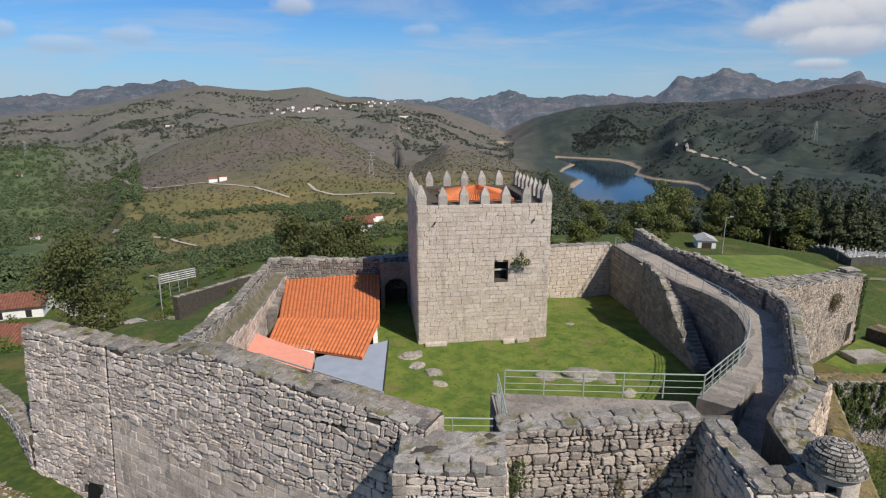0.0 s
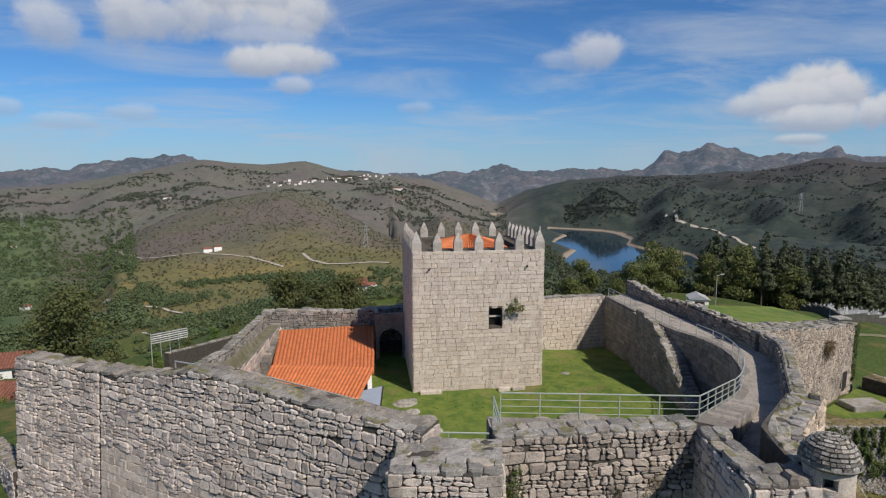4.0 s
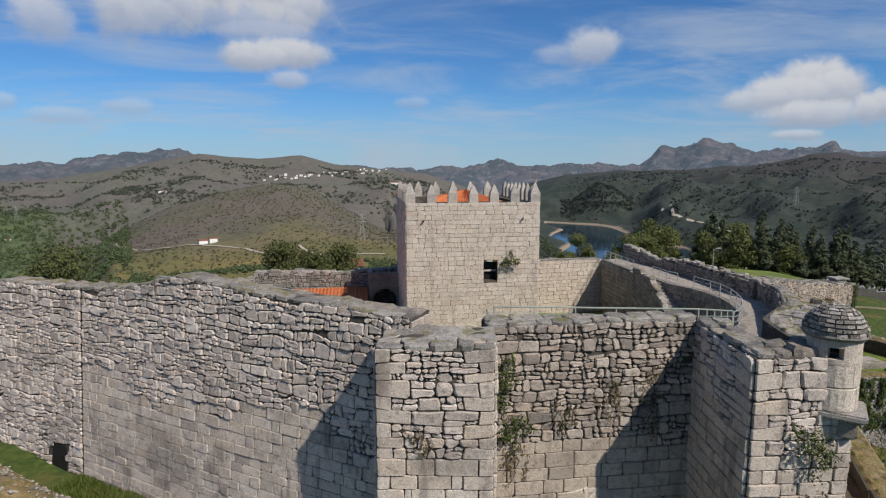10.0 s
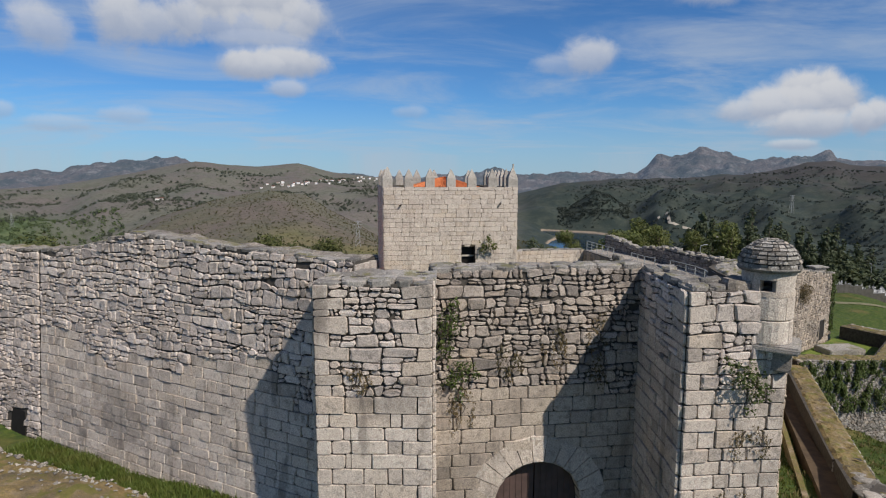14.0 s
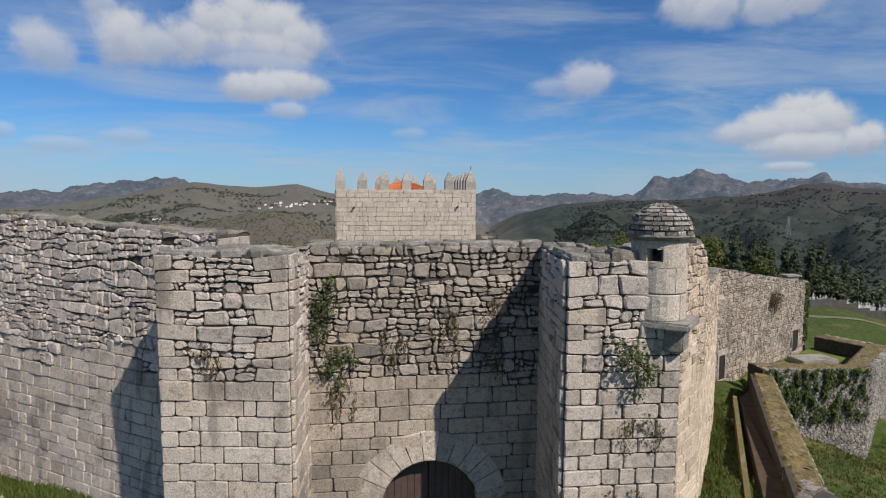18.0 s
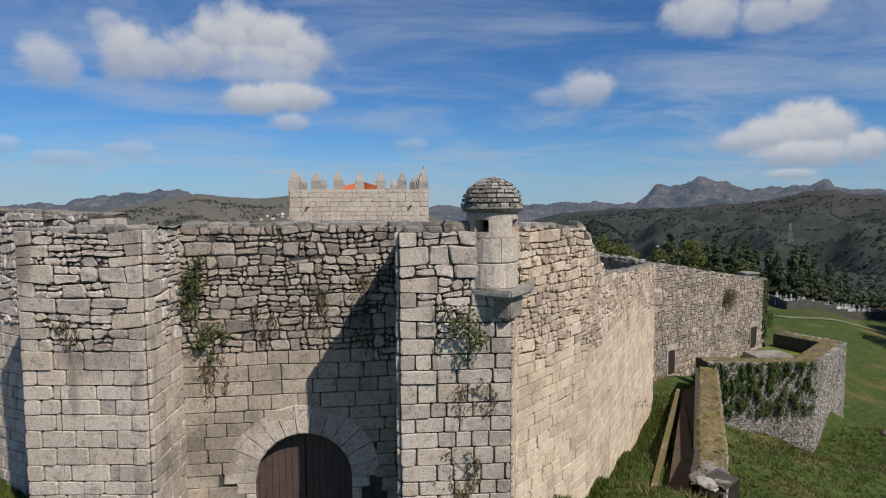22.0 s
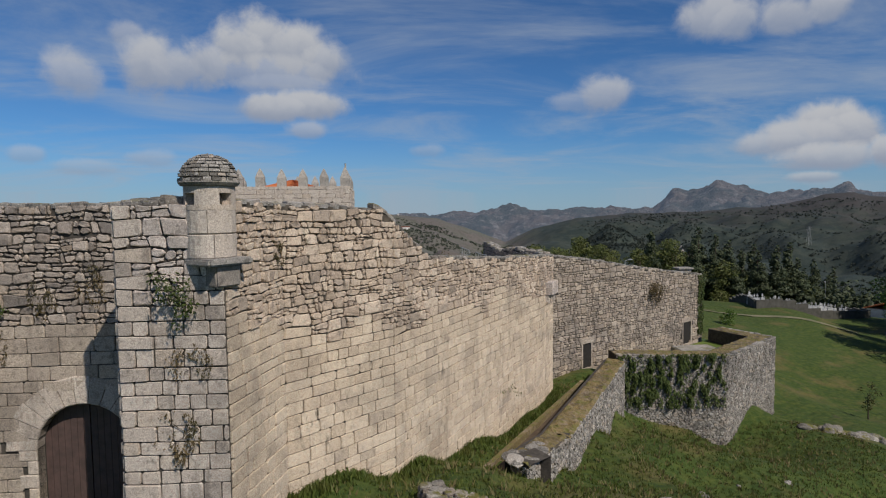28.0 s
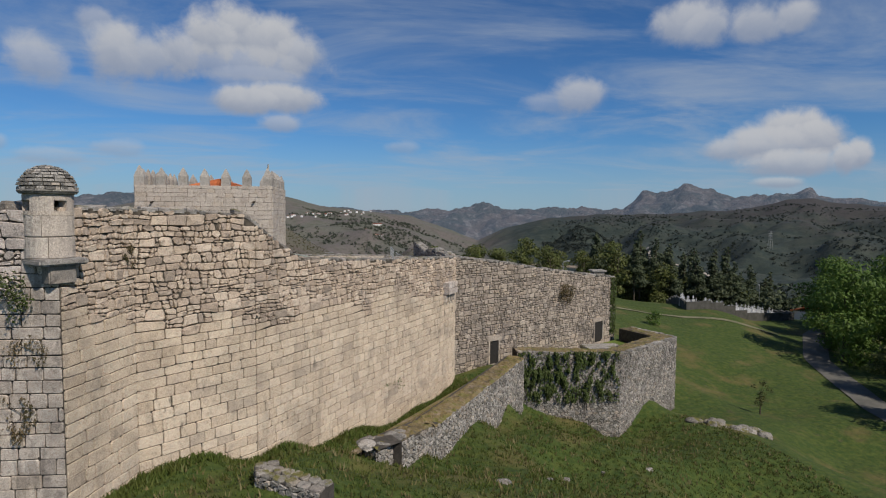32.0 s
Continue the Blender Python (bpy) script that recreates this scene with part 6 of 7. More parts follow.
for k in range(16):
    u, w = rnd.uniform(0.0, 0.6), rnd.uniform(0.15, 1.0)
    x, y = 13.1 + 3.0 * u - 0.83 * w, -28.5 + 4.4 * u + 0.56 * w
    z = 0.1 - 0.77 * u
    s = rnd.uniform(0.15, 0.36)
    rock("fallen_stone", x, y, z, s * 1.5, s, s * 0.4, 80 + k, "weathered flat stone fallen from the ramp wall", M_FIELD, "stone")

# ---------------------------------------------------------------- greenery on the walls
def wall_leaves(name, line, s0, s1, z0, z1, count, size, mat, label, seed, dense=None, depth=0.22):
    """Leaves and twigs in ragged clumps on a wall's face, thinning out downwards."""
    rnd = random.Random(seed)
    v, f = [], []
    count = int(count * 2.2)
    size *= 0.62
    tries = 0
    while len(f) < count and tries < count * 60:
        tries += 1
        s, z = rnd.uniform(s0, s1), rnd.uniform(z0, z1)
        clump = noise.noise(Vector((s * 2.6, z * 1.3, seed * 3.1))) + 0.6 * noise.noise(Vector((s * 6.5, z * 3.4, seed * 1.3))) + 0.08
        if dense and rnd.random() > dense((s - s0) / (s1 - s0), (z - z0) / (z1 - z0)) * (0.015 + 2.4 * max(0, clump)):
            continue
        p, o = line.at(s), line.out(s)
        reach = depth * (0.35 + max(0.0, clump))
        c = Vector((p.x, p.y, z)) + Vector((o.x, o.y, 0)) * (0.06 + reach * rnd.random())
        n = (Vector((o.x, o.y, 0.4)) + Vector((rnd.uniform(-1, 1), rnd.uniform(-1, 1), rnd.uniform(-1, 1))) * 0.9).normalized()
        t = Vector((rnd.uniform(-0.6, 0.6), rnd.uniform(-0.6, 0.6), -1))
        t = (t - n * t.dot(n)).normalized()
        u = n.cross(t)
        q = size * rnd.uniform(0.5, 1.5)
        k = len(v)
        v += [tuple(c - t * q), tuple(c + u * q * 0.5 - n * q * 0.2), tuple(c + t * q * 1.2), tuple(c - u * q * 0.5 - n * q * 0.2)]
        f.append((k, k + 1, k + 2, k + 3))
    top = tagged(new(name), label, "plant")
    mesh_ob("foliage", v, f, mat, top)
    pts = []
    for k in range(7):
        s = s0 + (s1 - s0) * (0.5 + 0.16 * math.sin(k * 1.3 + seed))
        p, o = line.at(s), line.out(s)
        pts.append(Vector((p.x + o.x * 0.09, p.y + o.y * 0.09, z1 - (z1 - z0) * (0.2 + 0.1 * k))))
    part("stem", path_tube(pts, 0.016), M_BARK, top)
    return top


blob = lambda u, w: max(0.0, 1 - ((u - 0.5) ** 2 + (w - 0.5) ** 2) * 4) ** 0.6
bush_on("wall_shrub", (((-4.95, -30.1, 8.5), (0.42, 0.28, 0.55)), ((-5.1, -30.1, 7.75), (0.32, 0.25, 0.5)), ((-4.8, -30.05, 9.05), (0.22, 0.2, 0.22))), 420, 0.055, M_IVY, "green shrub rooted in the gate wall's upper joints", 91, (0, 0.3, -0.5))
bush_on("wall_shrub", (((-4.55, -30.05, 6.95), (0.5, 0.22, 0.42)), ((-4.9, -30.05, 6.6), (0.35, 0.2, 0.3)), ((-4.15, -30.0, 6.75), (0.25, 0.15, 0.25)), ((-4.6, -30.0, 6.2), (0.2, 0.12, 0.35))), 360, 0.05, M_IVY, "green and brown shrub rooted in the gate wall's joints", 92, (0, 0.25, -0.3))
wall_leaves("wall_weed", gate_line, 0.4, 1.4, 4.6, 6.4, 110, 0.06, M_DRY, "dry weeds hanging from the gate wall", 93, blob, 0.15)
wall_leaves("wall_weed", gate_line, 2.0, 3.1, 6.4, 7.9, 90, 0.06, M_DRY, "dry weeds on the gate wall", 94, blob, 0.15)
wall_leaves("wall_weed", gate_line, 3.4, 4.6, 6.7, 8.2, 110, 0.06, M_DRY, "dry weeds on the gate wall", 95, blob, 0.15)
wall_leaves("wall_weed", gate_line, 4.8, 6.2, 6.0, 8.6, 150, 0.06, M_DRY, "dark dry creeper in the shaded corner of the gate wall", 96, blob, 0.15)
bush_on("wall_shrub", (((2.25, -33.95, 7.75), (0.5, 0.3, 0.5)), ((2.6, -34.0, 7.35), (0.35, 0.28, 0.4)), ((1.85, -33.85, 8.05), (0.28, 0.22, 0.3)), ((2.4, -33.95, 6.95), (0.2, 0.15, 0.35))), 460, 0.05, M_IVY, "green and brown shrub under the turret's corbel", 97, (0, 0.4, -0.3))
wall_leaves("wall_weed", right_bastion_line, 4.9, 6.2, 5.2, 6.4, 100, 0.055, M_DRY, "dry weeds below the turret", 98, blob, 0.15)
wall_leaves("wall_weed", right_bastion_line, 4.5, 5.8, 3.0, 4.6, 130, 0.06, M_DRY, "dry creeper with a few green leaves on the bastion", 99, blob, 0.2)
wall_leaves("wall_weed", bastion_line, 2.6, 3.6, 6.9, 8.0, 90, 0.05, M_DRY, "dry weeds on the bastion's joints", 100, blob, 0.12)
wall_leaves("wall_shrub", east_line, 12.6, 15.2, 1.2, 3.4, 500, 0.09, M_DRY, "rust-brown shrub growing from the house wall", 101, blob, 0.7)
wall_leaves("ivy", east_line, 21.2, 22.15, -2.4, 3.3, 1300, 0.1, M_IVY, "ivy climbing the end of the rubble house wall", 102, None, 0.3)
wall_leaves("ivy", outwork_line, 0.1, 8.2, -5.0, -1.0, 4200, 0.13, M_IVY, "ivy hanging over the outwork's shaded face", 103, lambda u, w: (0.25 + w) * (1.15 - u * 0.6), 0.35)
wall_leaves("wall_weed", curtain_line, 2.6, 3.4, 8.0, 8.8, 120, 0.05, M_DRY, "dry weeds high on the curtain wall", 104, blob, 0.12)

# ---------------------------------------------------------------- field on the right
def on_land(x, y, dz=0.0):
    return (x, y, land(x, y) + dz)


small = tree("young_tree", 3.4, 1.15, M_LEAF_DARK, 201, "thin young tree with sparse dark foliage on the grassy slope", 420, 0.09, 0.09, 0.35, 9)
small.matrix_basis = pose(*on_land(50.5, -3.5))
rnd = random.Random(205)
for k in range(14):
    x, y = 39.5 + 5.5 * k / 13 + rnd.uniform(-0.2, 0.2), -9.8 - 1.6 * k / 13 + rnd.uniform(-0.3, 0.3)
    s = rnd.uniform(0.3, 0.6)
    rock("field_stone", x, y, land(x, y), s * 1.2, s, s * 0.7, 210 + k, "mossy stone of a ruined field wall", M_MOSSY, "stone")
for k in range(26):
    x, y = rnd.uniform(16, 44), rnd.uniform(-38, -20)
    s = rnd.uniform(0.1, 0.32)
    rock("field_stone", x, y, land(x, y), s * 1.2, s, s * 0.6, 230 + k, "small grey stone in the grass", M_FIELD, "stone")

# road and path ribbons
M_ROAD = plain("pale_track", (0.34, 0.31, 0.27), (0.25, 0.23, 0.2), 0.8, 0.95)
M_FOOTPATH = plain("worn_path", (0.20, 0.18, 0.11), (0.13, 0.13, 0.07), 0.8, 0.95)
M_ASPHALT = plain("grey_lane", (0.145, 0.135, 0.115), (0.10, 0.095, 0.08), 0.6, 0.95)
def ribbon(name, pts, width, mat, label, lift=0.12, step=3.0):
    line = Line(pts)
    v, f = [], []
    n = max(2, int(line.length / step))
    for k in range(n + 1):
        s = line.length * k / n
        p, o = line.at(s), line.out(s)
        for w in (-0.5, 0.0, 0.5):
            q = p + o * width * w
            v.append((q.x, q.y, land(q.x, q.y) + lift))
    for k in range(n):
        a = 3 * k
        f += [(a, a + 1, a + 4, a + 3), (a + 1, a + 2, a + 5, a + 4)]
    return tagged(mesh_ob(name, v, f, mat), label, "road", kind="structure")


ribbon("road", [(58, -20), (63, -4), (72, 14), (84, 28), (96, 36), (112, 42)], 3.0, M_ASPHALT, "grey lane curving past the cemetery", 0.1, 1.5)
ribbon("path", [(36, 30), (45, 33.5), (56, 33), (64, 30), (76, 26)], 1.2, M_FOOTPATH, "worn footpath over the field", 0.08, 1.5)
ribbon("road_left", [(-31, 26), (-37, 32), (-44, 38), (-53, 47), (-70, 60)], 4.5, M_ROAD, "pale dirt lane below the castle", 0.1, 1.5)

# cemetery
M_MARBLE = plain("white_marble", (0.62, 0.62, 0.62), (0.36, 0.36, 0.36), 0.9, 0.45, random_mix=0.5)
M_DARKWALL = plain("dark_wall", (0.10, 0.095, 0.085), (0.06, 0.058, 0.05), 1.5, 0.95)
cem_c = [(67, 36), (88.5, 37.8), (92, 55), (73, 52)]
cem = tagged(new("cemetery_wall"), "low dark wall round a village cemetery", "wall", kind="structure")
for (ax, ay), (bx, by) in zip(cem_c, cem_c[1:] + cem_c[:1]):
    d = Vector((bx - ax, by - ay))
    n = int(d.length / 2.5) + 1
    for k in range(n):
        p, q = Vector((ax, ay)) + d * k / n, Vector((ax, ay)) + d * (k + 1) / n
        m = (p + q) / 2
        a = math.degrees(math.atan2(d.y, d.x))
        part("wall_panel", box_bm(-d.length / n / 2, -0.2, -1.5, d.length / n / 2 - 0.02, 0.2, 1.3, 0.0, pose(m.x, m.y, land(m.x, m.y), 0, 0, a)), M_DARKWALL, cem)
rnd = random.Random(301)
def tomb_parts():
    top = tagged(new("tomb"), "white marble tomb with an upright headstone", "tomb", "tombs in the cemetery")
    part("slab", box_bm(-0.45, -1.0, -0.1, 0.45, 1.0, 0.55, 0.03), M_MARBLE, top)
    part("headstone", box_bm(-0.4, 0.85, 0.5, 0.4, 1.0, 1.35, 0.03), M_MARBLE, top)
    bm = box_bm(-0.05, 0.88, 1.33, 0.05, 0.97, 2.0)
    box_bm(-0.2, 0.88, 1.65, 0.2, 0.97, 1.77, bm=bm)
    part("cross", bm, M_MARBLE, top)
    return top
first = tomb_parts()
spots = []
for j in range(9):
    for i in range(12):
        u, w = (i + 0.7) / 12.8, (j + 0.7) / 9.6
        x = (cem_c[0][0] * (1 - u) + cem_c[1][0] * u) * (1 - w) + (cem_c[3][0] * (1 - u) + cem_c[2][0] * u) * w
        y = (cem_c[0][1] * (1 - u) + cem_c[1][1] * u) * (1 - w) + (cem_c[3][1] * (1 - u) + cem_c[2][1] * u) * w
        if rnd.random() < 0.8:
            spots.append((x + rnd.uniform(-0.3, 0.3), y + rnd.uniform(-0.3, 0.3)))
first.matrix_basis = pose(*on_land(*spots[0]))
for x, y in spots[1:]:
    copy_thing(first, pose(x, y, land(x, y) + rnd.uniform(-0.75, 0.1), 0, 0, rnd.uniform(-30, 30)))
chapel = tagged(new("shed"), "small white shed with a grey gable roof", "shed")
cx, cy, cz = on_land(51, 51)
part("wall", box_bm(-1.5, -1.9, -1, 1.5, 1.9, 1.7, 0.0, pose(cx, cy, cz, 0, 0, -20)), M_WHITE, chapel)
part("door", box_bm(-0.8, -1.96, -0.5, 0.8, -1.9, 1.3, 0.0, pose(cx, cy, cz, 0, 0, -20)), M_WOOD, chapel)
bm = bmesh.new()
vs = [bm.verts.new(p) for p in ((-1.8, -2.1, 1.65), (1.8, -2.1, 1.65), (0, -2.1, 2.4), (-1.8, 2.1, 1.65), (1.8, 2.1, 1.65), (0, 2.1, 2.4))]
for q in ((0, 1, 2), (5, 4, 3), (0, 2, 5, 3), (1, 4, 5, 2), (0, 3, 4, 1)):
    bm.faces.new([vs[i] for i in q])
put("roof", bm, plain("grey_sheet", (0.4, 0.4, 0.4), (0.3, 0.3, 0.3), 2), chapel, pose(cx, cy, cz, 0, 0, -20))
small_house = tagged(new("small_house"), "small house with an orange tiled roof behind the cemetery", "house")
hx, hy, hz = on_land(100, 44)
part("wall", box_bm(-4, -3, -2, 4, 3, 2.6, 0, pose(hx, hy, hz, 0, 0, 15)), M_WHITE, small_house)
R = pose(hx, hy, hz, 0, 0, 15)
tile_roof("roof_tiles", small_house, [tuple(R @ Vector(p)) for p in ((-4.4, -3.4, 2.5), (4.4, -3.4, 2.5), (4.4, 0, 3.8), (-4.4, 0, 3.8))], M_TILE, 0.4, 0.8)
tile_roof("roof_tiles", small_house, [tuple(R @ Vector(p)) for p in ((4.4, 3.4, 2.5), (-4.4, 3.4, 2.5), (-4.4, 0, 3.8), (4.4, 0, 3.8))], M_TILE, 0.4, 0.8)


def street_lamp(x, y, h, label, heading=0):
    top = tagged(new("street_lamp"), label, "street lamp", "street lamps")
    z = land(x, y)
    part("pole", tube_bm((0, 0, -0.3), (0, 0, h), 0.09, 8, None, 0.05), M_RAIL_GREY, top)
    part("arm", tube_bm((0, 0, h - 0.05), (0.7, 0, h + 0.15), 0.04, 6), M_RAIL_GREY, top)
    part("lamp_head", box_bm(0.6, -0.12, h + 0.08, 1.2, 0.12, h + 0.22, 0.03), M_MARBLE, top)
    top.matrix_basis = pose(x, y, z, 0, 0, heading)
    return top


street_lamp(46.9, 39.3, 5.9, "pale street lamp beside the footpath")
street_lamp(99, 60, 8.5, "pale street lamp behind the cemetery", 60)
street_lamp(-37.1, 32.2, 6.4, "leaning pale lamp post on the lane below the wall", 160)


# ---------------------------------------------------------------- trees round the castle
def stand(proto, spots, rnd, scale=(0.85, 1.15)):
    """Sets the first tree at the first spot and copies of it at the others."""
    first = True
    for x, y in spots:
        k = rnd.uniform(*scale)
        m = pose(x, y, land(x, y), 0, 0, rnd.uniform(0, 360))
        if first:
            proto.matrix_basis = m
            first = False
        else:
            ob = copy_thing(proto, m)
            ob.scale = (k, k, k * rnd.uniform(0.9, 1.1))


rnd = random.Random(401)
stand(pine("pine_tree", 12.5, 402, "tall dark pine in the wood behind the cemetery"), [(70 + 2.4 * k + rnd.uniform(-1, 1), 58 + 0.7 * k + rnd.uniform(-2, 6)) for k in range(20)], rnd, (1.0, 1.4))
stand(pine("pine_tree", 11.0, 403, "dark pine in the wood behind the cemetery"), [(62 + 3.1 * k + rnd.uniform(-1, 1), 68 + rnd.uniform(-4, 8) + 0.8 * k) for k in range(20)], rnd, (1.0, 1.5))
stand(tree("oak_tree", 9.0, 3.6, M_LEAF, 404, "round-crowned oak at the edge of the wood", 3000, 0.2, 0.25, 0.12), [(60, 62), (66, 60), (72, 66), (54, 66), (58, 74), (47, 62), (80, 72), (92, 72), (63, 84), (104, 74), (76, 60), (86, 66), (98, 68)], rnd, (1.0, 1.5))
stand(tree("oak_tree", 8.5, 3.8, M_LEAF, 405, "broad green oak behind the castle", 5200, 0.17, 0.3), [(31.5, 38), (37, 42), (27, 46)], rnd)
stand(tree("oak_tree", 6.5, 3.2, M_LEAF, 406, "green oak behind the keep", 3600, 0.17, 0.25), [(22.5, 40), (17, 44), (12, 50)], rnd)
stand(tree("oak_tree", 8.0, 4.2, M_LEAF_DARK, 407, "dark oak below the back wall", 4200, 0.18, 0.3), [(-15.6, 30), (-19, 34), (-11, 36), (-3, 46)], rnd)
stand(tree("oak_tree", 11.5, 5.6, M_LEAF_DARK, 408, "large dense dark-green oak beside the lane", 9000, 0.18, 0.45, 0.12, 22), [(-40.4, 19)], rnd)
stand(tree("lime_tree", 9.5, 4.4, M_LEAF_BRIGHT, 409, "fresh green tree along the lane", 5200, 0.19, 0.25, 0.12), [(79, 19), (83, 25), (75, 13), (89, 31), (80, 10), (86, 16), (92, 22), (98, 29), (76, 3), (72, -4), (104, 36), (90, 10)], rnd, (1.0, 1.35))
stand(tree("lime_tree", 7.5, 3.4, M_LEAF, 410, "leafy tree over the lane", 4200, 0.16, 0.22), [(63, -9), (110, 42), (98, 20), (64, -16), (68, -1), (60, -22)], rnd)
stand(tree("shrub", 2.6, 1.8, M_LEAF, 411, "rounded green shrub below the wall", 900, 0.12, 0.06, 0.05, 9, "shrub"), [(-34, 24), (-32, 30), (-44, 33), (-29, 36), (-25, 40), (-47, 40), (-36, 44), (-30, 48), (-54, 40), (-22, 30), (-50, 52), (-58, 36)], rnd)
stand(tree("shrub", 2.2, 1.6, M_LEAF_BRIGHT, 412, "bright green shrub below the wall", 800, 0.11, 0.05, 0.05, 8, "shrub"), [(-27, 30), (-39, 40), (-24, 34), (-34, 52), (-42, 48), (55, 24), (-45, 12)], rnd)

# ---------------------------------------------------------------- left of the castle
def cottage(x, y, w, d, h, turn, mat, label, base=None):
    top = tagged(new("cottage"), label, "house", "village houses")
    z = land(x, y) if base is None else base
    R = pose(x, y, z, 0, 0, turn)
    part("wall", box_bm(-w / 2, -d / 2, -1.5, w / 2, d / 2, h, 0, R), M_WHITE, top)
    for k in (-1, 1):
        part("window", box_bm(k * w * 0.25 - 0.4, -d / 2 - 0.03, h * 0.4, k * w * 0.25 + 0.4, -d / 2, h * 0.8, 0, R), arch_dark, top)
    q = [(-w / 2 - 0.4, -d / 2 - 0.4, h - 0.1), (w / 2 + 0.4, -d / 2 - 0.4, h - 0.1), (w / 2 + 0.4, 0, h + d * 0.24), (-w / 2 - 0.4, 0, h + d * 0.24)]
    tile_roof("roof_tiles", top, [tuple(R @ Vector(p)) for p in q], mat, 0.4, 0.7)
    q = [(w / 2 + 0.4, d / 2 + 0.4, h - 0.1), (-w / 2 - 0.4, d / 2 + 0.4, h - 0.1), (-w / 2 - 0.4, 0, h + d * 0.24), (w / 2 + 0.4, 0, h + d * 0.24)]
    tile_roof("roof_tiles", top, [tuple(R @ Vector(p)) for p in q], mat, 0.4, 0.7)
    return top


cottage(-63, 47, 7.5, 6, 2.8, 12, M_TILE_OLD, "white cottage with a faded red tiled roof", -13.0)
cottage(-54, 28, 8, 6, 2.4, -6, M_TILE_OLD, "low cottage with a brown-red tiled roof", -10.6)
cottage(-9.4, 52, 4.5, 4, 1.6, 25, M_TILE, "small building with an orange tiled roof behind the wall")
cottage(-12, 92, 6, 5, 2.6, 10, M_TILE_OLD, "white house in the valley behind the castle")

car = tagged(new("car"), "dark parked estate car on the dirt lane", "car")
M_PAINT = plain("dark_blue_paint", (0.02, 0.025, 0.035), (0.025, 0.03, 0.04), 2, 0.25, 0.3, 0)
M_GLASS = plain("car_glass", (0.03, 0.035, 0.04), None, 2, 0.08, 0, 0)
bm = bmesh.new()
prof = [(-2.1, 0.35), (-2.15, 0.75), (-1.9, 0.95), (-1.6, 1.42), (0.5, 1.45), (1.15, 0.98), (2.0, 0.82), (2.15, 0.55), (2.1, 0.35)]
sides = [[bm.verts.new((x, sy, z)) for x, z in prof] for sy in (-0.85, 0.85)]
bm.faces.new(sides[0][::-1])
bm.faces.new(sides[1])
for i in range(len(prof)):
    j = (i + 1) % len(prof)
    bm.faces.new((sides[0][i], sides[0][j], sides[1][j], sides[1][i]))
part("body", bm, M_PAINT, car)
for sy in (-0.86, 0.855):
    part("window", box_bm(-1.5, sy, 1.0, 0.6, sy + 0.01, 1.36), M_GLASS, car)
for x in (-1.35, 1.35):
    for sy in (-0.8, 0.8):
        wheel = part("wheel", tube_bm((x, sy - 0.1, 0.33), (x, sy + 0.1, 0.33), 0.33, 16), M_IRON, car)
        part("rim", tube_bm((x, sy - 0.11, 0.33), (x, sy + 0.11, 0.33), 0.19, 12), M_RAIL_GREY, wheel)
car.matrix_basis = pose(-48.6, 43.0, land(-48.6, 43.0) + 0.12, 0, 0, 25)

# terrace walls and white fence boards below the wall
fence = tagged(new("board_fence"), "white slatted fence on the terraces", "fence")
for k in range(5):
    a, b = Vector((-43.6, 50.9, -9.4 + 0.36 * k)), Vector((-38.6, 53.1, -9.0 + 0.36 * k))
    part("slat", tube_bm(a, b, 0.09, 5), M_MARBLE, fence)
for k in range(5):
    p = Vector((-43.6, 50.9, 0)) + Vector((5, 2.2, 0)) * k / 4
    part("post", tube_bm((p.x, p.y, -12.5), (p.x, p.y, -7.6), 0.05, 6), M_RAIL_GREY, fence)
ter_line = Line([(-33, 26), (-28.5, 38), (-20, 46)])
wall_terrace = tagged(core("wall_terrace", ter_line, flat(-9), profile((0, -3.6), (12, -5.2), (24, -5.5)), 0.7, M_CORE), "old terrace wall of rubble below the castle", "wall", kind="structure")
coping(wall_terrace, ter_line, profile((0, -3.6), (12, -5.2), (24, -5.5)), 0.7, M_CAP, 421, 0.03)
terrace2 = Line([(-24.0, 21), (-25.5, 14), (-24.5, 3)])
terrace2_high = profile((0, -1.9), (8, -0.9), (19, 0.7))
wall_terrace_near = tagged(core("wall_terrace_near", terrace2, flat(-5), terrace2_high, 0.8, M_CORE), "tumbled rubble wall outside the side curtain", "wall", kind="structure")
coping(wall_terrace_near, terrace2, terrace2_high, 0.8, M_RUBBLE, 422, 0.03)
for face, high_of, k in ((terrace2, terrace2_high, 425), (Line([(-23.7, 3.1), (-24.7, 14), (-23.2, 20.8)]), lambda q: terrace2_high(18.3 - q), 426)):
    masonry(wall_terrace_near, face, flat(-4), high_of, flat(-9), (M_RUBBLE, M_RUBBLE), (15, 0), k, count=40, coursed=False, size=0.3)
ruin_line = Line([(-34, -8.5), (-29.8, -13.3), (-26.5, -17.5)])
wall_ruin = tagged(core("wall_ruin", ruin_line, flat(0.5), profile((0, 2.2), (5, 3.0), (11.5, 3.9)), 0.9, M_CORE), "broken low rubble wall leaning on the left curtain", "wall", kind="structure")
coping(wall_ruin, ruin_line, profile((0, 2.2), (5, 3.0), (11.5, 3.9)), 0.9, M_MOSSY, 423, 0.03)
masonry(wall_ruin, ruin_line, flat(0.5), profile((0, 2.2), (5, 3.0), (11.5, 3.9)), flat(-9), (M_RUBBLE, M_RUBBLE), (6, 3), 424, count=120, coursed=False, size=0.22)

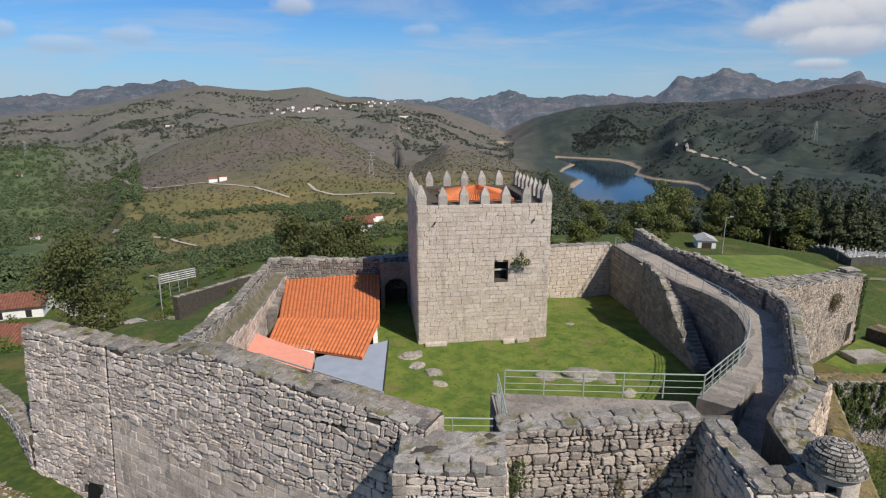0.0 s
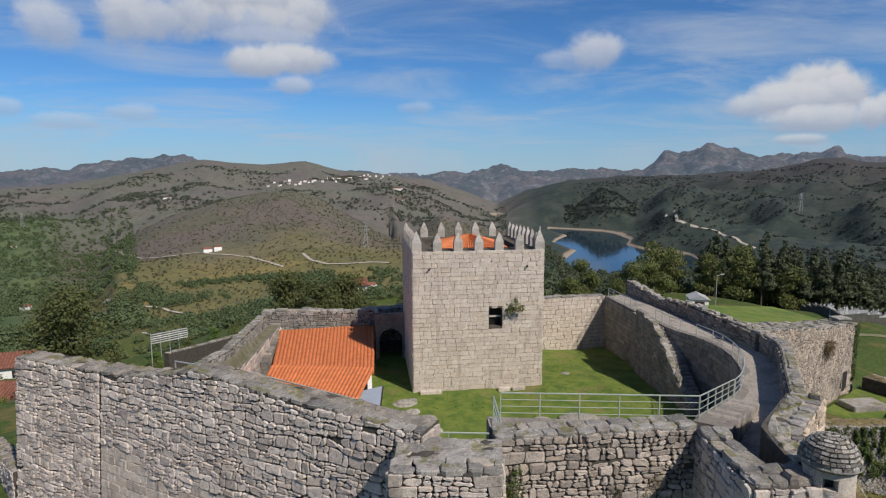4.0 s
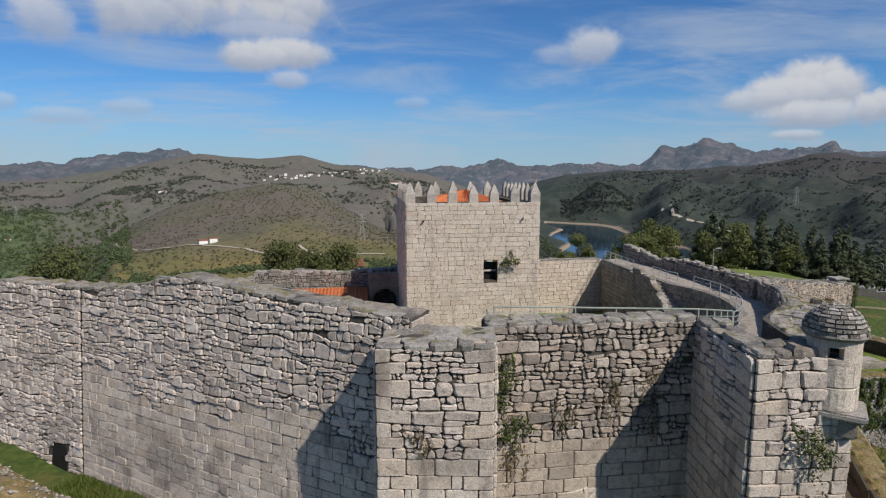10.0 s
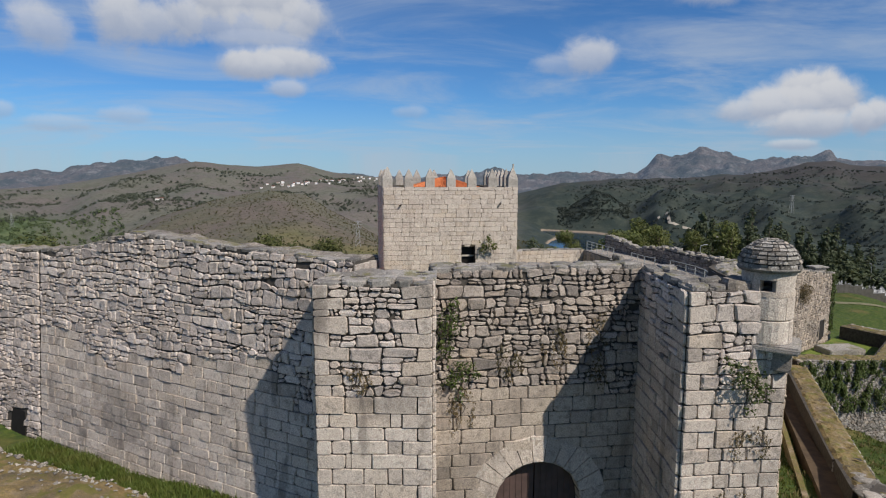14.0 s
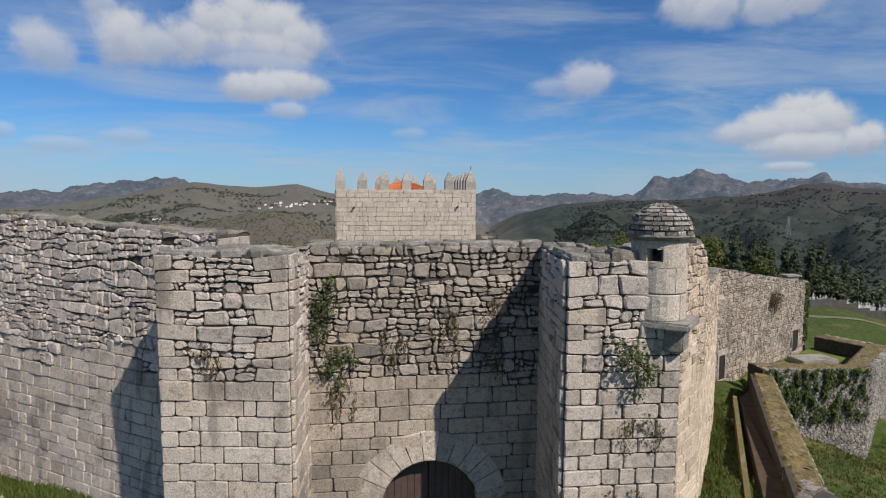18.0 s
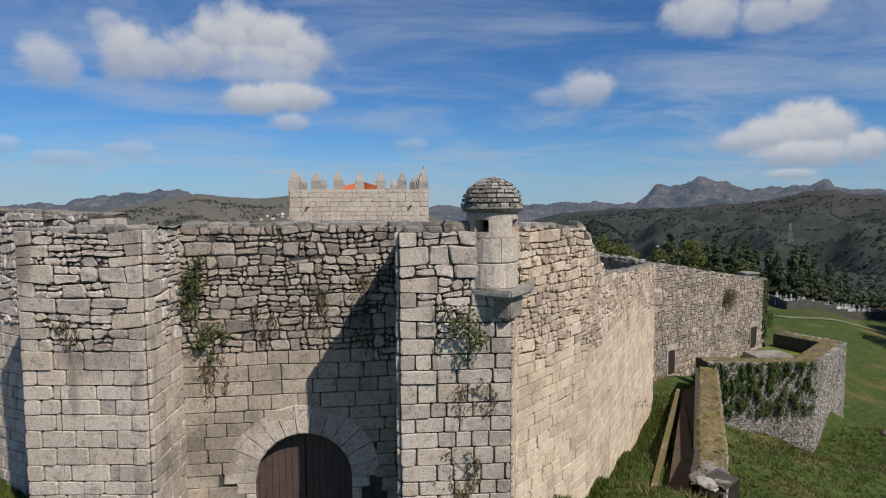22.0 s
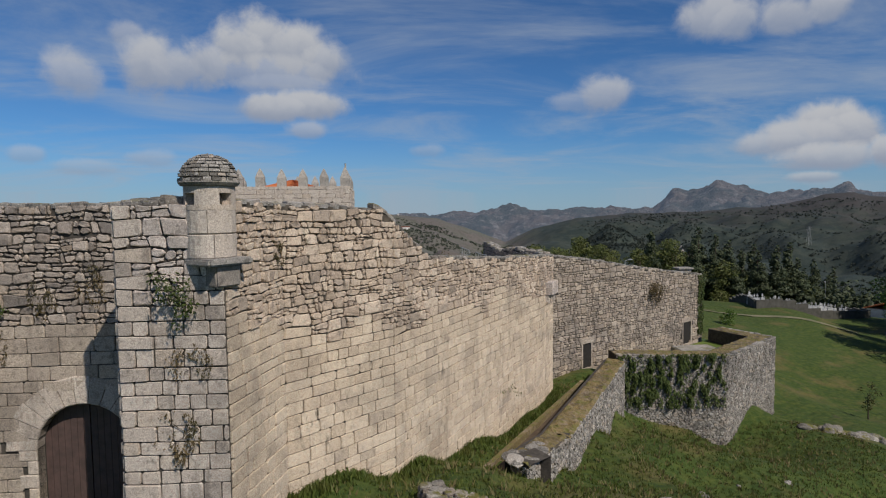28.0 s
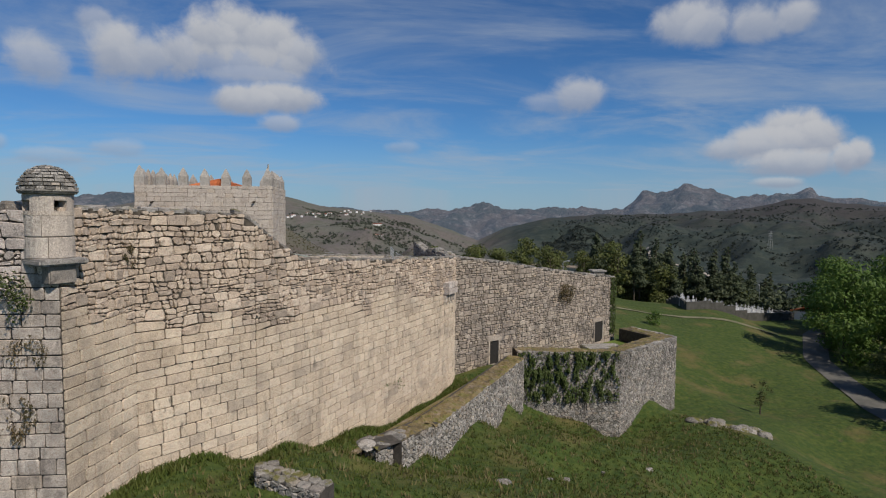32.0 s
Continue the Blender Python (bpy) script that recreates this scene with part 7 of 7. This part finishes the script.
# mossy stony bank in front of the left wall
def bank_at(u, w):
    p, o = left_line.at(u), left_line.out(min(u, 22) if u > 6.1 else 6.2)
    q = left_line.at(max(u, 6.2)) + (left_line.out(7) * w) + (Vector((-0.83, 0.55)) * (6.2 - u) if u < 6.2 else Vector((0, 0)))
    k = min(1.0, max(0.0, (w - 1.5) / 1.3))
    lump = noise.fractal(Vector((q.x * 0.9, q.y * 0.9, 7.7)), 0.9, 2.0, 5)
    fall = 1 - min(1.0, max(0.0, (u - 15.0) / 5.0))
    return q.x, q.y, near_height(q.x, q.y) - 0.25 + (k * k * (3 - 2 * k) * (0.85 + 0.25 * lump)) * fall
v, f = [], []
NU, NW = 70, 40
for i in range(NU):
    for j in range(NW):
        v.append(bank_at(-6 + 25.0 * i / (NU - 1), 1.2 + 9.0 * j / (NW - 1)))
for i in range(NU - 1):
    for j in range(NW - 1):
        k = i * NW + j
        f.append((k, k + 1, k + NW + 1, k + NW))
tagged(mesh_ob("bank", v, f, M_BANK, smooth=True), "mossy stony bank before the curtain wall", "bank", kind="structure")
rnd = random.Random(432)
v, f = [], []
for _ in range(900):
    x, y, z = bank_at(rnd.uniform(-4, 18), 1.3 + abs(rnd.gauss(0, 1.6)))
    s_ = rnd.uniform(0.03, 0.10) if rnd.random() < 0.9 else rnd.uniform(0.1, 0.2)
    k = len(v)
    for a_, b_, c_ in ((1, 0, 0), (0, 1, 0), (-1, 0, 0), (0, -1, 0), (0, 0, 0.7), (0, 0, -0.5)):
        v.append((x + (a_ + rnd.uniform(-0.4, 0.4)) * s_, y + (b_ + rnd.uniform(-0.4, 0.4)) * s_, z + 0.02 + (c_ + rnd.uniform(-0.2, 0.2)) * s_))
    f += [(k, k + 1, k + 4), (k + 1, k + 2, k + 4), (k + 2, k + 3, k + 4), (k + 3, k, k + 4), (k + 1, k, k + 5), (k + 2, k + 1, k + 5), (k + 3, k + 2, k + 5), (k, k + 3, k + 5)]
tagged(mesh_ob("loose_stones", v, f, M_FIELD), "small pale stones strewn on the bank", "stones", kind="stuff")

# ---------------------------------------------------------------- woods, village and roads on the hills
def hills_at(a, r):
    x, y = EYE0[0] + r * math.sin(radians(a)), EYE0[1] + r * math.cos(radians(a))
    return x, y, land(x, y)


def woods(name, count, pick, size, mat, label, seed, tight=0.0, tall=1.0):
    """Far woods: many small ragged crowns of loose leaf clumps in one mesh, coarser with distance."""
    rnd = random.Random(seed)
    nr = np.random.default_rng(seed)
    chunks = []
    made = 0
    while made < count:
        a, r = pick(rnd)
        x, y = EYE0[0] + r * math.sin(radians(a)), EYE0[1] + r * math.cos(radians(a))
        if noise.noise(Vector((x / 170, y / 170, seed * 1.7))) + 0.5 * noise.noise(Vector((x / 50, y / 50, seed))) < tight + rnd.uniform(-0.15, 0.3):
            continue
        z = land(x, y)
        if z < LAKE_Z + 7 and r > 600:
            continue
        s = size * rnd.uniform(0.55, 1.4)
        n = int(min(190, max(12, 26000 / r * s / 3)))
        d = nr.normal(size=(n, 3))
        d /= np.linalg.norm(d, axis=1)[:, None]
        c = d * (0.55 + 0.5 * nr.random((n, 1)))
        c[:, 2] = (c[:, 2] * 0.75 + 0.62) * tall
        c[:, :2] *= (1.0 - 0.35 * np.clip(c[:, 2:] / tall - 0.6, 0, 1))
        c = c * s + np.array((x, y, z))
        w = nr.normal(size=(n, 3)) * 0.5 + d + np.array((0, 0, 0.4))
        w /= np.linalg.norm(w, axis=1)[:, None]
        t = np.cross(w, nr.normal(size=(n, 3)))
        t /= np.linalg.norm(t, axis=1)[:, None]
        u = np.cross(w, t)
        q = s * (1.55 / math.sqrt(n)) * nr.uniform(0.6, 1.3, (n, 1))
        chunks.append(np.stack((c - t * q, c + u * q * 0.8 - w * q * 0.3, c + t * q, c - u * q * 0.8 - w * q * 0.3), axis=1))
        made += 1
    v = np.concatenate(chunks).reshape(-1, 3)
    f = np.arange(len(v)).reshape(-1, 4)
    return tagged(mesh_ob(name, v.tolist(), f.tolist(), mat), label, "woods", kind="stuff")


woods("woods_valley", 5200, lambda r: (r.uniform(-38, -20), 170 + 1500 * r.random() ** 1.3), 3.6, M_VALLEY, "mixed woods in the valley below the castle", 501, -0.55)
woods("woods_thicket", 1300, lambda r: (r.uniform(-20, 4), 180 + 330 * r.random()), 2.4, M_VALLEY, "thickets on the broom slope below the castle", 507, 0.1)
woods("woods_scrub", 9000, lambda r: (r.uniform(-24, 18), r.uniform(220, 1100)), 1.0, M_SCRUB, "olive and yellow scrub dotted over the hillside", 502, -0.3)
woods("woods_right", 5200, lambda r: (r.uniform(17, 60), 150 + 900 * r.random() ** 1.3), 3.8, M_PINE, "dark pine woods sloping to the reservoir", 503, -0.3, 1.5)
woods("woods_hill", 4200, lambda r: (r.uniform(-30, 14), r.uniform(1250, 2500)), 4.2, M_HILLWOOD, "dark pine belts on the village hill", 504, 0.0)
woods("woods_terrace", 1500, lambda r: (r.uniform(-36, 12), r.uniform(112, 260)), 1.4, M_VALLEY, "bushes scattered over the terraces below the castle", 506, -0.15)
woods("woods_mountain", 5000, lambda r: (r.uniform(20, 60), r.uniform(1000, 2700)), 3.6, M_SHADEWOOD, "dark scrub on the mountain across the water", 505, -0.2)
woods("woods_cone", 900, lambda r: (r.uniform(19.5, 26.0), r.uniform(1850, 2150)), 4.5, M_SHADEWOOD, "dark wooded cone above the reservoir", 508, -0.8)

M_TRACK = plain("hill_track", (0.42, 0.37, 0.3), (0.33, 0.29, 0.24), 0.05, 0.95, bumpy=0)
def hill_road(name, knots, width, label):
    pts = []
    for (a, r) in knots:
        x, y, z = hills_at(a, r)
        pts.append((x, y))
    return ribbon(name, pts, width, M_TRACK, label, 0.7, 4.0)
def on_slope(a, el, r0=150.0, r1=3300.0):
    """The first distance at which the land comes up to the elevation el along the azimuth a."""
    r = r0
    while r < r1:
        x, y = EYE0[0] + r * math.sin(radians(a)), EYE0[1] + r * math.cos(radians(a))
        if land(x, y) >= EYE0[2] + 3.3 + r * math.tan(radians(el)):
            return r
        r += 6.0
    return r0 + 400


def sloped(*knots):
    return [(a, on_slope(a, el)) for a, el in knots]


hill_road("track_hill", sloped((-22.0, -7.0), (-21.06, -7.25), (-19.6, -7.83), (-17.3, -7.75), (-14.0, -7.77), (-12.1, -8.02), (-10.6, -8.25), (-9.1, -8.79), (-7.5, -9.38)), 3.2, "pale dirt road across the scrubby hillside")
hill_road("track_valley", sloped((-22.6, -11.3), (-21.4, -11.73), (-18.3, -12.4), (-16.0, -13.2)), 2.4, "pale dirt track on the broom slope")
hill_road("track_back", sloped((-5.7, -8.1), (-5.0, -8.84), (-3.4, -9.32), (-0.7, -9.25), (2.5, -9.3)), 3.0, "pale dirt road behind the keep")
hill_road("track_mountain", sloped((28.6, -4.2), (29.6, -4.8), (31.2, -5.2), (33.0, -5.5), (33.6, -5.95), (36.7, -6.7)), 6, "pale road cut into the far mountainside")

def far_house(a, r, w, d, h, turn, seed):
    x, y, z = hills_at(a, r)
    top = tagged(new("far_house"), "small white house with a red roof on the far hillside", "house", "houses of the hill village")
    R = pose(x, y, z, 0, 0, turn)
    part("wall", box_bm(-w / 2, -d / 2, -4, w / 2, d / 2, h, 0, R), M_WHITE, top)
    bm = bmesh.new()
    vs = [bm.verts.new(p) for p in ((-w / 2, -d / 2, h), (w / 2, -d / 2, h), (w / 2, d / 2, h), (-w / 2, d / 2, h), (-w / 2, 0, h + d * 0.25), (w / 2, 0, h + d * 0.25))]
    for q in ((0, 1, 5, 4), (2, 3, 4, 5), (0, 4, 3), (1, 2, 5)):
        bm.faces.new([vs[i] for i in q])
    put("roof", bm, M_TILE_OLD, top, R)
rnd = random.Random(511)
for k in range(44):
    q = k / 43
    a = -8.2 + 12.2 * q + rnd.uniform(-0.5, 0.5)
    el = -1.45 + 0.95 * q + rnd.uniform(-0.22, 0.22)
    far_house(a, on_slope(a, el, 1500.0, 2780.0), rnd.uniform(6, 11), rnd.uniform(6, 9), rnd.uniform(3, 5.5), rnd.uniform(-30, 30), k)
far_house(3.0, on_slope(3.0, -0.55, 1700.0, 2780.0), 70, 14, 6, 3, 99)
for a, el in ((-14.2, -7.6), (-13.3, -7.5), (-28.5, -6.2), (-28.1, -11.2), (-1.9, -11.9), (0.0, -12.2), (0.6, -11.8), (-17.4, -2.6), (-17.0, -2.6)):
    far_house(a, on_slope(a, el), rnd.uniform(7, 10), rnd.uniform(6, 8), rnd.uniform(3, 5), rnd.uniform(-30, 30), 7)


def pylon(a, r, h, label):
    x, y, z = hills_at(a, r)
    top = tagged(new("pylon"), label, "pylon", "power pylons")
    w = h * 0.1
    for sx in (-1, 1):
        for sy in (-1, 1):
            part("leg", tube_bm((sx * w, sy * w, -2), (sx * w * 0.2, sy * w * 0.2, h), 0.22, 4), M_RAIL_GREY, top)
    for k in range(5):
        z0, z1 = h * k / 5, h * (k + 1) / 5
        w0, w1 = w * (1 - 0.8 * k / 5), w * (1 - 0.8 * (k + 1) / 5)
        for sy in (-1, 1):
            part("brace", tube_bm((-w0, sy * w0, z0), (w1, sy * w1, z1), 0.13, 4), M_RAIL_GREY, top)
    for q in (0.72, 0.86, 0.98):
        part("arm", tube_bm((-w * 1.6, 0, h * q), (w * 1.6, 0, h * q), 0.2, 4), M_RAIL_GREY, top)
    top.matrix_basis = pose(x, y, z)
pylon(0.3, on_slope(0.3, -7.7), 27, "steel lattice pylon on the scrubby hillside")
pylon(-27.8, on_slope(-27.8, -4.6), 30, "steel lattice pylon in the wooded valley")
pylon(39.1, on_slope(39.1, -3.6), 45, "steel lattice pylon on the far mountain slope")

# ---------------------------------------------------------------- grass blades
def tufts(name, count, pick, height, mat, label, seed, base):
    rnd = random.Random(seed)
    v, f = [], []
    for _ in range(count):
        x, y = pick(rnd)
        z = base(x, y)
        for _ in range(4):
            a = rnd.uniform(0, 6.283)
            h = height * rnd.uniform(0.5, 1.5)
            w = 0.02 + 0.1 * h
            ox, oy = rnd.uniform(-0.12, 0.12), rnd.uniform(-0.12, 0.12)
            lx, ly = rnd.uniform(-0.6, 0.6) * h, rnd.uniform(-0.6, 0.6) * h
            k = len(v)
            v += [(x + ox - w * math.cos(a), y + oy - w * math.sin(a), z - 0.03), (x + ox + w * math.cos(a), y + oy + w * math.sin(a), z - 0.03), (x + ox + lx, y + oy + ly, z + h)]
            f.append((k, k + 1, k + 2))
    return tagged(mesh_ob(name, v, f, mat), label, "grass", kind="stuff")


M_BLADE = leaf_material("grass_blades", (0.062, 0.098, 0.018), (0.12, 0.145, 0.032), (0.105, 0.115, 0.028))
M_STRAW = leaf_material("dry_grass", (0.16, 0.14, 0.06), (0.22, 0.18, 0.08), (0.12, 0.13, 0.04))
def slope_spot(r):
    return r.uniform(5, 42), -38 + 30 * r.random()
tufts("grass_slope", 16000, slope_spot, 0.12, M_BLADE, "green grass on the slope below the curtain wall", 601, land)
tufts("grass_dry", 3500, slope_spot, 0.2, M_STRAW, "dry yellow grass on the slope", 602, land)
tufts("grass_left", 5000, lambda r: (lambda q: (q.x, q.y))(left_line.at(6.1 + 16 * r.random()) + left_line.out(9) * (0.1 + 1.9 * r.random())), 0.2, M_BLADE, "grass along the foot of the left wall", 603, land)
tufts("grass_court", 6000, lambda r: (r.uniform(-9, 15), r.uniform(-20, 9)), 0.06, M_BLADE, "short courtyard grass", 604, court_z)
def foot_spot(r):
    s = r.uniform(0.5, 29)
    p, o = curtain_line.at(s), curtain_line.out(s)
    q = p + o * abs(r.gauss(0.1, 0.35))
    return q.x, q.y
tufts("grass_foot", 2600, foot_spot, 0.2, M_BLADE, "tall weeds along the foot of the curtain wall", 605, land)


# ---------------------------------------------------------------- facing stones
def left_door(c):
    s, z = sum(q[0] for q in c) / len(c), sum(q[1] for q in c) / len(c)
    return None if 3.95 < s < 5.05 and z < 2.75 else c
masonry(wall_left, left_line, left_low, left_high, profile((0, -5), (6.0, -5), (6.1, 6.7), (21, 6.5)), (M_ASHLAR, M_RUBBLE), (13, 7), 1, keep=left_door, crack=0.13, batter=0.075, course=(0.24, 0.42), ashlar=(0.26, 0.42, 0.35, 0.95), gap=0.009, wave=0.13, ragged=1.8, rubble_gap=0.015)
masonry(wall_bastion, bastion_line, flat(-0.5), flat(10.0), flat(6.6), (M_ASHLAR, M_RUBBLE), (4, 8), 2, quoins=True, count=420, ashlar=(0.34, 0.5, 0.5, 1.2), gap=0.012, ragged=1.2, rubble_gap=0.02)
def around_arch(c):
    """Leaves room for the arch and its ring of long stones."""
    s, z = sum(q[0] for q in c) / len(c), sum(q[1] for q in c) / len(c)
    if z > ARCH_Z:
        return None if min(math.hypot(q[0] - ARCH_X, q[1] - ARCH_Z) for q in c) < ARCH_R + 0.1 else c
    return None if min(abs(q[0] - ARCH_X) for q in c) < ARCH_R + 0.05 else c
masonry(wall_gate, gate_line, flat(-0.5), flat(10.0), flat(6.3), (M_AGED_ASHLAR, M_AGED), (3.5, 8), 3, course=(0.24, 0.4), keep=around_arch, count=390, ashlar=(0.34, 0.5, 0.5, 1.15), gap=0.012, rubble_gap=0.02)
masonry(wall_turret_bastion, right_bastion_line, flat(-0.5), flat(9.95), flat(8.4), (M_ASHLAR, M_RUBBLE), (5, 8), 4, course=(0.28, 0.44), quoins=True, count=380, ashlar=(0.34, 0.52, 0.38, 0.95), gap=0.017, ragged=1.8)
masonry(wall_right, curtain_line, curtain_low, curtain_high, profile((0, 6.3), (8, 5.8), (18, 5.0), (30, 4.5)), (M_WARM, M_TAN), (4, 6), 5, course=(0.22, 0.4), ashlar=(0.3, 0.46, 0.4, 1.1), gap=0.013, ragged=1.6, rubble_gap=0.014)
def east_doors(c):
    s, z = sum(q[0] for q in c) / len(c), sum(q[1] for q in c) / len(c)
    if 4.0 < s < 5.2 and z < -0.6 or 18.6 < s < 20.1 and -3.2 < z < -0.75:
        return None
    return c
masonry(wall_east, east_line, flat(-3.4), east_high, flat(-9), (M_HOUSE, M_HOUSE), (6, 2), 6, course=(0.28, 0.46), keep=east_doors, rubble_gap=0.02)
def keep_window(c):
    """Trims the blocks that meet the window's opening."""
    x0, x1, z0, z1 = WIN[0] + 5.5, WIN[1] + 5.5, WIN[2], WIN[3]
    a, b = min(q[0] for q in c), max(q[0] for q in c)
    lo, hi = min(q[1] for q in c), max(q[1] for q in c)
    if b <= x0 or a >= x1 or hi <= z0 or lo >= z1:
        return c
    cuts = sorted(((x0 - a, 0), (b - x1, 1), (z0 - lo, 2), (hi - z1, 3)), reverse=True)
    room, k = cuts[0]
    if room < 0.08:
        return None
    if k == 0:
        return [(min(x, x0 - 0.006), z) for x, z in c]
    if k == 1:
        return [(max(x, x1 + 0.006), z) for x, z in c]
    if k == 2:
        return [(x, min(z, z0 - 0.006)) for x, z in c]
    return [(x, max(z, z1 + 0.006)) for x, z in c]
masonry(keep_walls, keep_line, flat(-0.4), flat(KEEP_TOP), flat(20), (M_KEEP, M_KEEP), (5.5, 8), 7, keep=keep_window, ashlar=(0.33, 0.42, 0.45, 1.0), gap=0.006)
masonry(wall_outwork, outwork_line, out_low, out_high, flat(-20), (M_FIELD, M_FIELD), (9, -1), 8, size=0.22, coursed=False)
masonry(wall_ramp, ramp_line, lambda s: near_height(*ramp_line.at(s)) - 0.7, lambda s: ramp_high(*ramp_line.at(s)) - 0.05, flat(-20), (M_FIELD, M_FIELD), (5, 0), 9, size=0.22, coursed=False, count=220)
masonry(wall_ramp_tail, ramp_tail, flat(-3), tail_high, flat(-20), (M_FIELD, M_FIELD), (3, 0), 22, size=0.2, coursed=False, count=160)
masonry(wall_fore, fore_line, flat(0), profile((0, 1.1), (1.1, 1.2), (3.6, 1.1)), flat(-20), (M_FIELD, M_FIELD), (2, 1.5), 10, size=0.22, coursed=False, count=150)
masonry(wall_back, back_line, flat(-1.8), profile((0, 4.9), (5, 4.95), (11.3, 4.8)), flat(20), (M_KEEP, M_KEEP), (3, 3), 12, count=200, ashlar=(0.36, 0.46, 0.5, 1.1))
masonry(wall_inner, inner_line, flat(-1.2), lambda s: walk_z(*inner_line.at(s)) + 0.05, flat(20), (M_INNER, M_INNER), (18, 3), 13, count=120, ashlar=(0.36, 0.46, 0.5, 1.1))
masonry(wall_back_left, back_left_line, flat(1.5), profile((0, 4.3), (4, 4.35), (9, 4.2), (14.2, 4.6)), flat(-9), (M_CAP, M_CAP), (6, 4), 14, count=100)
coping(wall_left, left_line, left_high, 0.5, M_CAP, 61, 0.05, (0.3, 0.8), (0.03, 0.13))
mossy_top(wall_left, left_line, left_high, 1.25, M_CAP, 61, front=-0.35, relief=0.1)
coping(wall_bastion, Line([(-8.9, -31.35), (-5.7, -31.85)]), flat(10.0), 0.85, M_CAP, 62, 0.06, (0.35, 0.8), (0.04, 0.14), row=0.42)
mossy_top(wall_bastion, Line([(-8.75, -31.0), (-5.55, -31.5)]), flat(10.0), 1.9, M_CAP, 62, front=-0.2, relief=0.09)
coping(wall_gate, gate_line, flat(10.0), 0.95, M_CAP, 63, 0.05, (0.4, 0.95), (0.08, 0.14))
coping(wall_turret_bastion, Line([(1.32, -29.85), (0.85, -33.4)]), flat(9.95), 0.9, M_CAP, 64, 0.05, (0.6, 1.2), (0.06, 0.16))
coping(wall_turret_bastion, Line([(0.85, -33.4), (2.6, -33.5)]), flat(9.95), 0.9, M_CAP, 65, 0.06, (0.4, 0.7), (0.1, 0.25))
coping(wall_right, curtain_line, curtain_high, 0.5, M_CAP, 66, 0.04, (0.35, 0.9), (0.03, 0.13), start=0.9)
mossy_top(wall_right, Line([tuple(curtain_line.at(s)) for s in np.linspace(0.9, 12.6, 12)]), lambda s: curtain_high(s + 0.9), 1.15, M_MOSSY, 66, front=-0.35, relief=0.12)
mossy_top(wall_right, Line([tuple(curtain_line.at(s)) for s in np.linspace(13.0, 29.5, 20)]), lambda s: curtain_high(s + 13.0), 0.72, M_CAP, 67, front=-0.3, relief=0.06)
coping(wall_east, east_line, east_high, 2.4, M_CAP, 67, 0.04, (0.4, 0.9), (0.04, 0.16))
coping(wall_outwork, outwork_line, out_high, 0.4, M_CAP, 68, 0.05, (0.3, 0.6), (0.02, 0.1), row=0.4)
mossy_top(wall_outwork, outwork_line, out_high, 1.8, M_BANK, 68, front=-0.25)
coping(wall_back, back_line, profile((0, 4.9), (5, 4.95), (11.3, 4.8)), 1.2, M_CAP, 69, 0.04, (0.5, 1.1), (0.05, 0.14))
coping(wall_back_left, back_left_line, profile((0, 4.3), (4, 4.35), (9, 4.2), (14.2, 4.6)), 1.1, M_CAP, 70, 0.04, (0.6, 1.4), (0.06, 0.25))
# Parapet's inner side takes the granite with shade in its colour.
parapet_in = Line([(19.22, -8.6), (18.68, -10.9), (17.4, -13.05), (13.6, -18.35), (10.35, -23.0)])
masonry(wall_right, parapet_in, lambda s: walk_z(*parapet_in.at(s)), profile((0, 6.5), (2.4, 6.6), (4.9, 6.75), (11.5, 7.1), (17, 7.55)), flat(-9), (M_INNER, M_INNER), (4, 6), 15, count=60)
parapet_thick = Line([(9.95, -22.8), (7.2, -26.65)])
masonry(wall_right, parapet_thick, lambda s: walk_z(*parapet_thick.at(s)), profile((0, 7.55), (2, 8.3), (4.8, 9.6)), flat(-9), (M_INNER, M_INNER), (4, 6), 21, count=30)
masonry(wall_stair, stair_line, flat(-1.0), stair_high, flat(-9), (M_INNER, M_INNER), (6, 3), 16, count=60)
coping(wall_stair, stair_line, stair_high, 0.5, M_CAP, 71, 0.03, (0.3, 0.7), (0.05, 0.2))
side_face = Line([(-17.9, -20.4), (-18.22, -8), (-18.12, -3), (-17.72, 12.3)])
masonry(wall_side, side_face, flat(1.5), lambda s: side_high(-20.4 + s) - 1.0, flat(20), (M_ASHLAR, M_ASHLAR), (22, 3), 17, count=60)
platform_end = Line([(3.25, -26.0), (3.25, -32.6)][::-1])
masonry(gatehouse, platform_end, flat(6.0), flat(8.0), flat(-9), (M_INNER, M_INNER), (3, 7), 18, count=30)
end_face = Line([(-7.79, -29.79), (-7.11, -28.87)])
masonry(wall_left, end_face, flat(7.5), flat(10.33), flat(20), (M_ASHLAR, M_ASHLAR), (0.5, 10), 19, count=12)
outer_in = Line([(19.35, 13.4), (19.7, 2.0), (19.05, -8.5)])
masonry(wall_outer_back, outer_in, flat(4.6), lambda s: outer_back_high(22.3 - s), flat(-9), (M_INNER, M_INNER), (12, 6), 20, count=40)
coping(wall_outer_back, outer_back_line, outer_back_high, 0.9, M_CAP, 72, 0.03, (0.35, 0.9), (0.05, 0.3))
